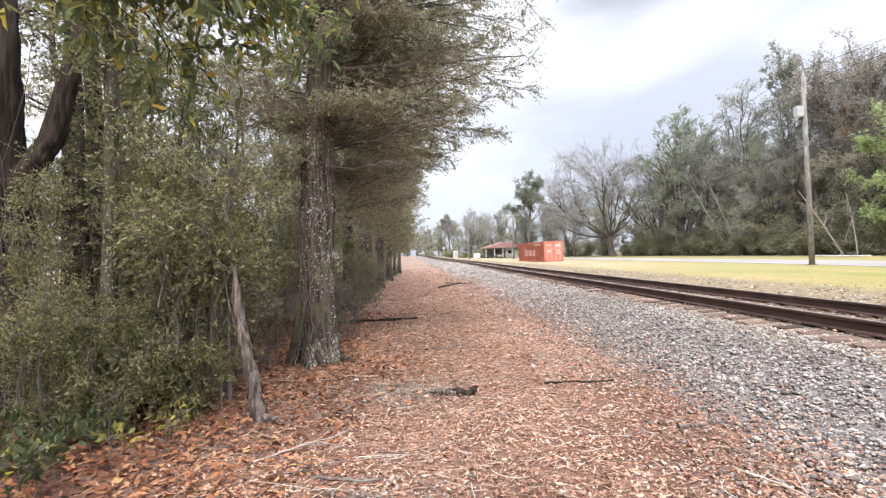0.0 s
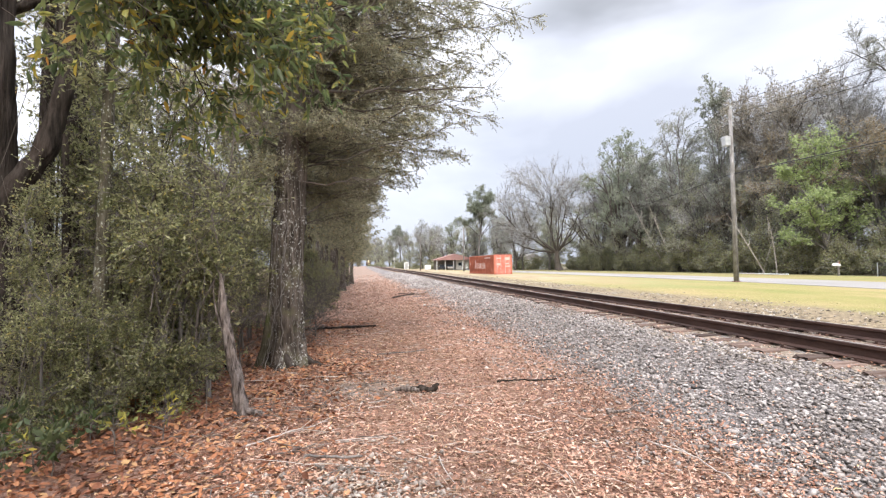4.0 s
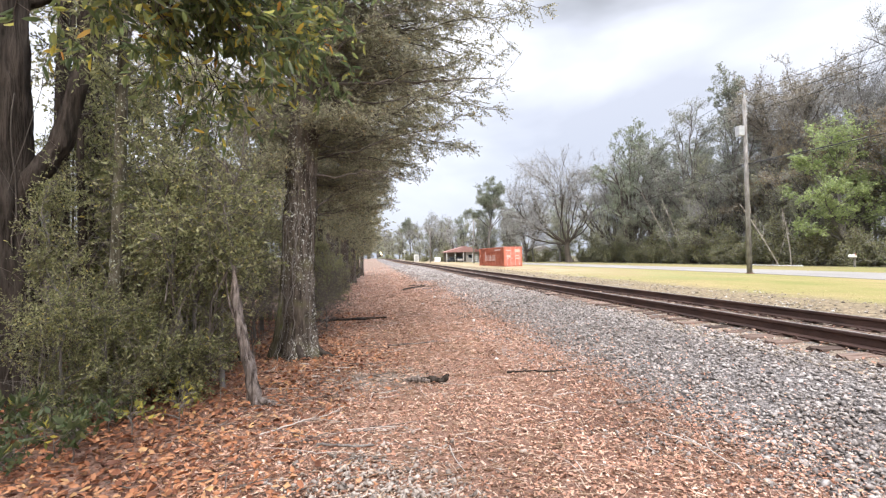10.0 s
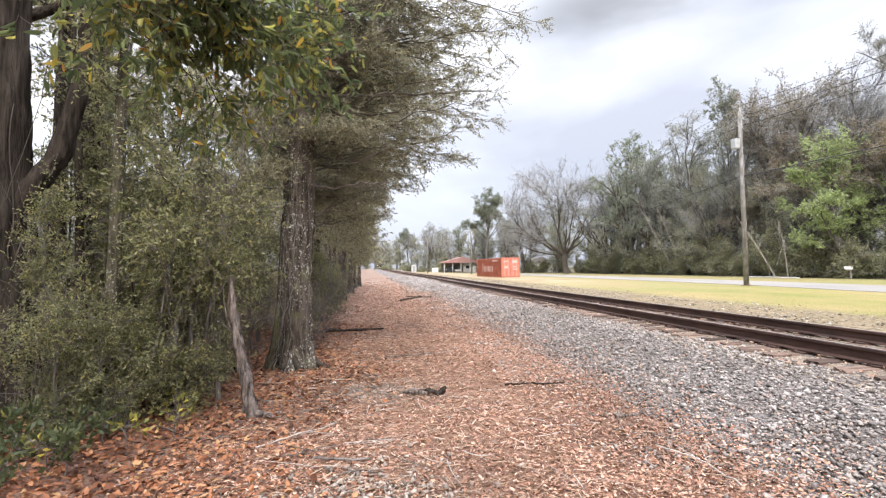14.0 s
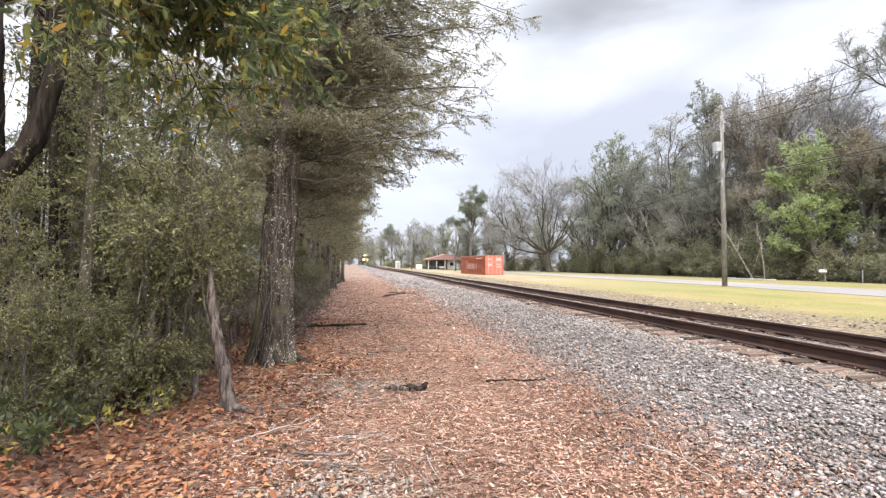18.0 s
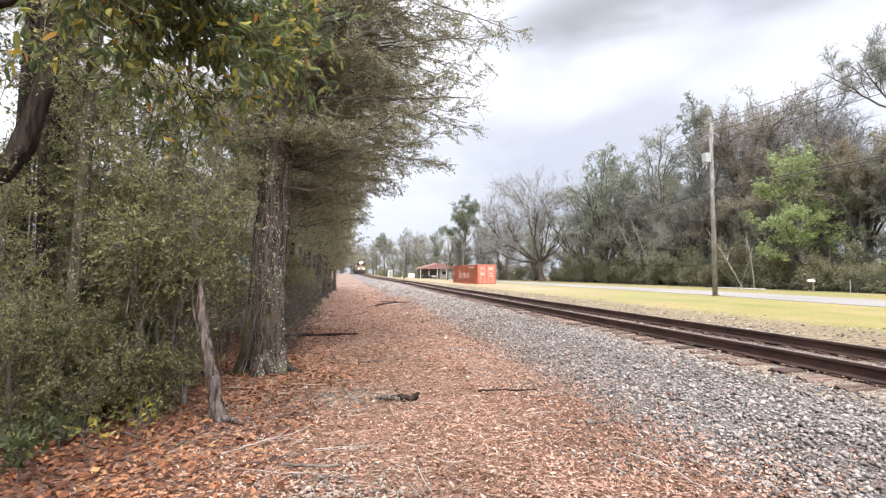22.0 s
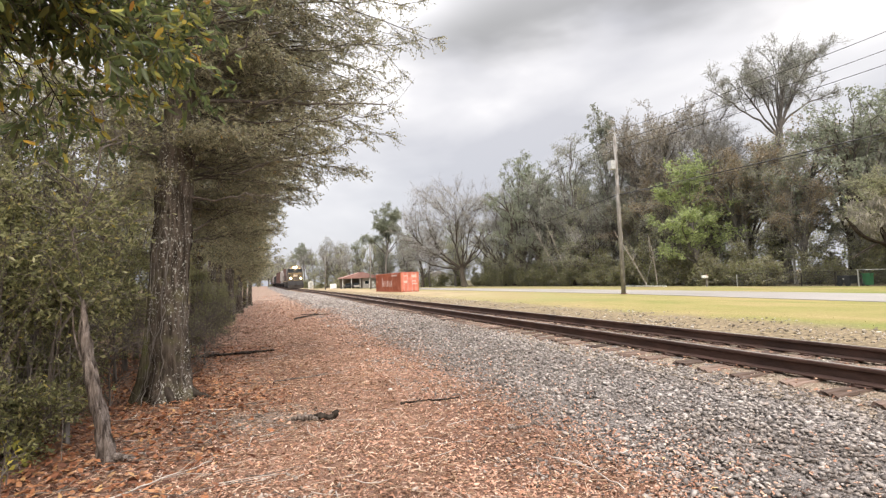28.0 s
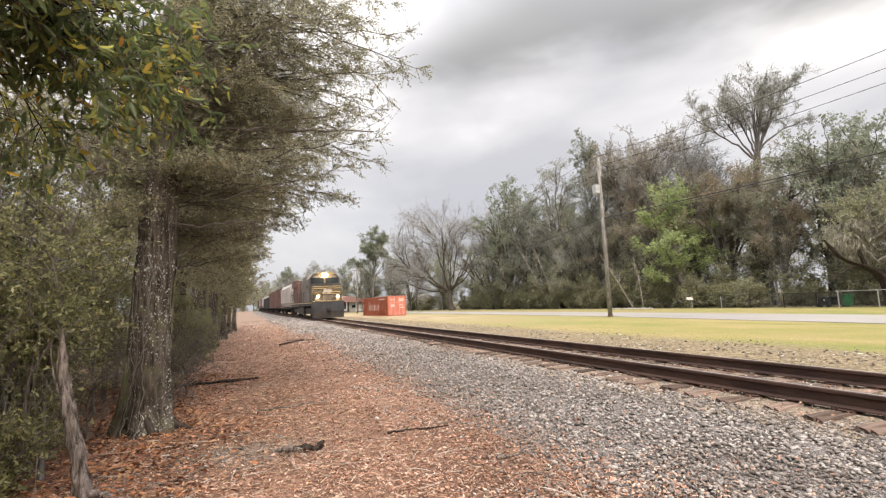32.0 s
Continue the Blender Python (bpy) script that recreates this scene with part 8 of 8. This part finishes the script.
def build_car(kind):
    """A freight car, its near end at y = 0."""
    L = 16.5
    mat, label = {"hopper": (M_CARGREY, "grey covered hopper freight car"), "boxcar": (M_OXIDE, "rusty red ribbed boxcar"), "gondola": (M_CARBLACK, "black high-sided coal gondola")}[kind]
    t = holder("freight_car", pose(0, 0, 0), label, "freight car", "freight cars of the train")
    part("sill", boxes((-0.5, 0.5, -0.3, L + 0.3, 0.85, 1.15), (-1.45, 1.45, 0.1, L - 0.1, 1.05, 1.2)), M_UNDER, t)
    if kind == "boxcar":
        part("body", boxes((-1.48, 1.48, 0.15, L - 0.15, 1.2, 4.45), bevel=0.04), mat, t)
        part("roof", prism(bmesh.new(), [(-1.5, 4.45), (1.5, 4.45), (0, 4.65)], 0.1, L - 0.1), M_CARGREY, t)
        for s in (-1, 1):
            for k in range(14):
                y = 0.6 + k * 1.17
                part("rib", boxes((s * 1.5 - 0.03, s * 1.5 + 0.03, y, y + 0.1, 1.2, 4.4)), mat, t)
            part("door", boxes((s * 1.55 - 0.03, s * 1.55 + 0.03, 6.8, 9.8, 1.25, 4.3)), mat, t)
    elif kind == "hopper":
        part("body", prism(bmesh.new(), [(-1.5, 1.9), (-1.2, 1.3), (1.2, 1.3), (1.5, 1.9), (1.5, 4.1), (1.1, 4.55), (-1.1, 4.55), (-1.5, 4.1)], 0.9, L - 0.9), mat, t)
        part("end_slope", boxes((-1.3, 1.3, 0.3, 0.9, 3.2, 4.2), (-1.3, 1.3, L - 0.9, L - 0.3, 3.2, 4.2)), mat, t)
        part("end_platform", boxes((-1.45, 1.45, 0.0, 0.9, 1.2, 1.3), (-1.45, 1.45, L - 0.9, L, 1.2, 1.3)), mat, t)
        part("roof_walk", boxes((-0.4, 0.4, 0.5, L - 0.5, 4.55, 4.68)), M_GALV, t)
        for s in (-1, 1):
            for k in range(12):
                y = 1.2 + k * 1.2
                part("rib", boxes((s * 1.52 - 0.04, s * 1.52 + 0.04, y, y + 0.1, 1.9, 4.1)), mat, t)
        part("ladder", rods(((-1.4, 0.2, 1.2), (-1.4, 0.2, 4.2), 0.03), ((-0.9, 0.2, 1.2), (-0.9, 0.2, 4.2), 0.03), *[((-1.4, 0.2, 1.5 + 0.4 * k), (-0.9, 0.2, 1.5 + 0.4 * k), 0.02) for k in range(7)]), mat, t)
    else:
        part("body", boxes((-1.48, -1.4, 0.15, L - 0.15, 1.2, 3.7), (1.4, 1.48, 0.15, L - 0.15, 1.2, 3.7), (-1.4, 1.4, 0.15, 0.25, 1.2, 3.7), (-1.4, 1.4, L - 0.25, L - 0.15, 1.2, 3.7), (-1.4, 1.4, 0.25, L - 0.25, 1.2, 1.3)), mat, t)
        for s in (-1, 1):
            for k in range(12):
                y = 0.8 + k * 1.3
                part("rib", boxes((s * 1.52 - 0.04, s * 1.52 + 0.04, y, y + 0.12, 1.2, 3.75)), mat, t)
    part("coupler", boxes((-0.14, 0.14, -0.75, 0.0, 0.75, 1.0), (-0.14, 0.14, L, L + 0.75, 0.75, 1.0)), M_UNDER, t)
    for y0 in (1.6, L - 3.4):
        part("bogie_frame", boxes((-1.1, -0.9, y0 - 0.3, y0 + 2.1, 0.35, 0.75), (0.9, 1.1, y0 - 0.3, y0 + 2.1, 0.35, 0.75), (-0.9, 0.9, y0 + 0.7, y0 + 1.1, 0.5, 0.85), bevel=0.04), M_UNDER, t)
        wheelset(t, y0, 0.46)
        wheelset(t, y0 + 1.8, 0.46)
    return t


def build_train():
    loco = build_locomotive()
    loco.scale = (1.05, 1.0, 1.04)
    first = {k: build_car(k) for k in ("hopper", "boxcar", "gondola")}
    order = ["hopper", "boxcar", "boxcar", "gondola", "gondola", "hopper", "boxcar", "hopper", "gondola", "boxcar"]
    cars, used = [(loco, 0.0)], set()
    y = 22.6
    for k in order:
        c = first[k] if k not in used else copy_thing(first[k], pose(0, 0, 0))
        used.add(k)
        cars.append((c, y))
        y += 18.0
    return cars


build_ground()
build_ballast_stones()
build_litter()
build_grass()
build_main_oak()
build_left_fork()
build_overhang()
build_row_trees()
build_woods()
build_shrubs()
build_understory()
build_thin_stems()
build_dead_brush()
build_dead_sapling()
build_sticks()
build_far_woods()
build_pole()
build_container()
build_roadside()
TRAIN = build_train()
build_track()


def motions():
    """The train rolls along the track towards the eye at an even speed."""
    for car, back in TRAIN:
        rows = []
        for t in np.arange(0.0, 32.1, 2.0):
            y = 51.0 + 14.4 * (32.0 - t) + back
            y2 = y + (20.0 if back == 0.0 else 16.0)
            dx, dz = float(line_x(y2) - line_x(y)), float(line_z(y2) - line_z(y))
            rows.append((float(t), pose(float(line_x(y)), y, 0.455 + float(line_z(y)), math.degrees(math.atan2(dz, y2 - y)), 0, math.degrees(math.atan2(-dx, y2 - y)))))
        walk(car, rows)


motions()
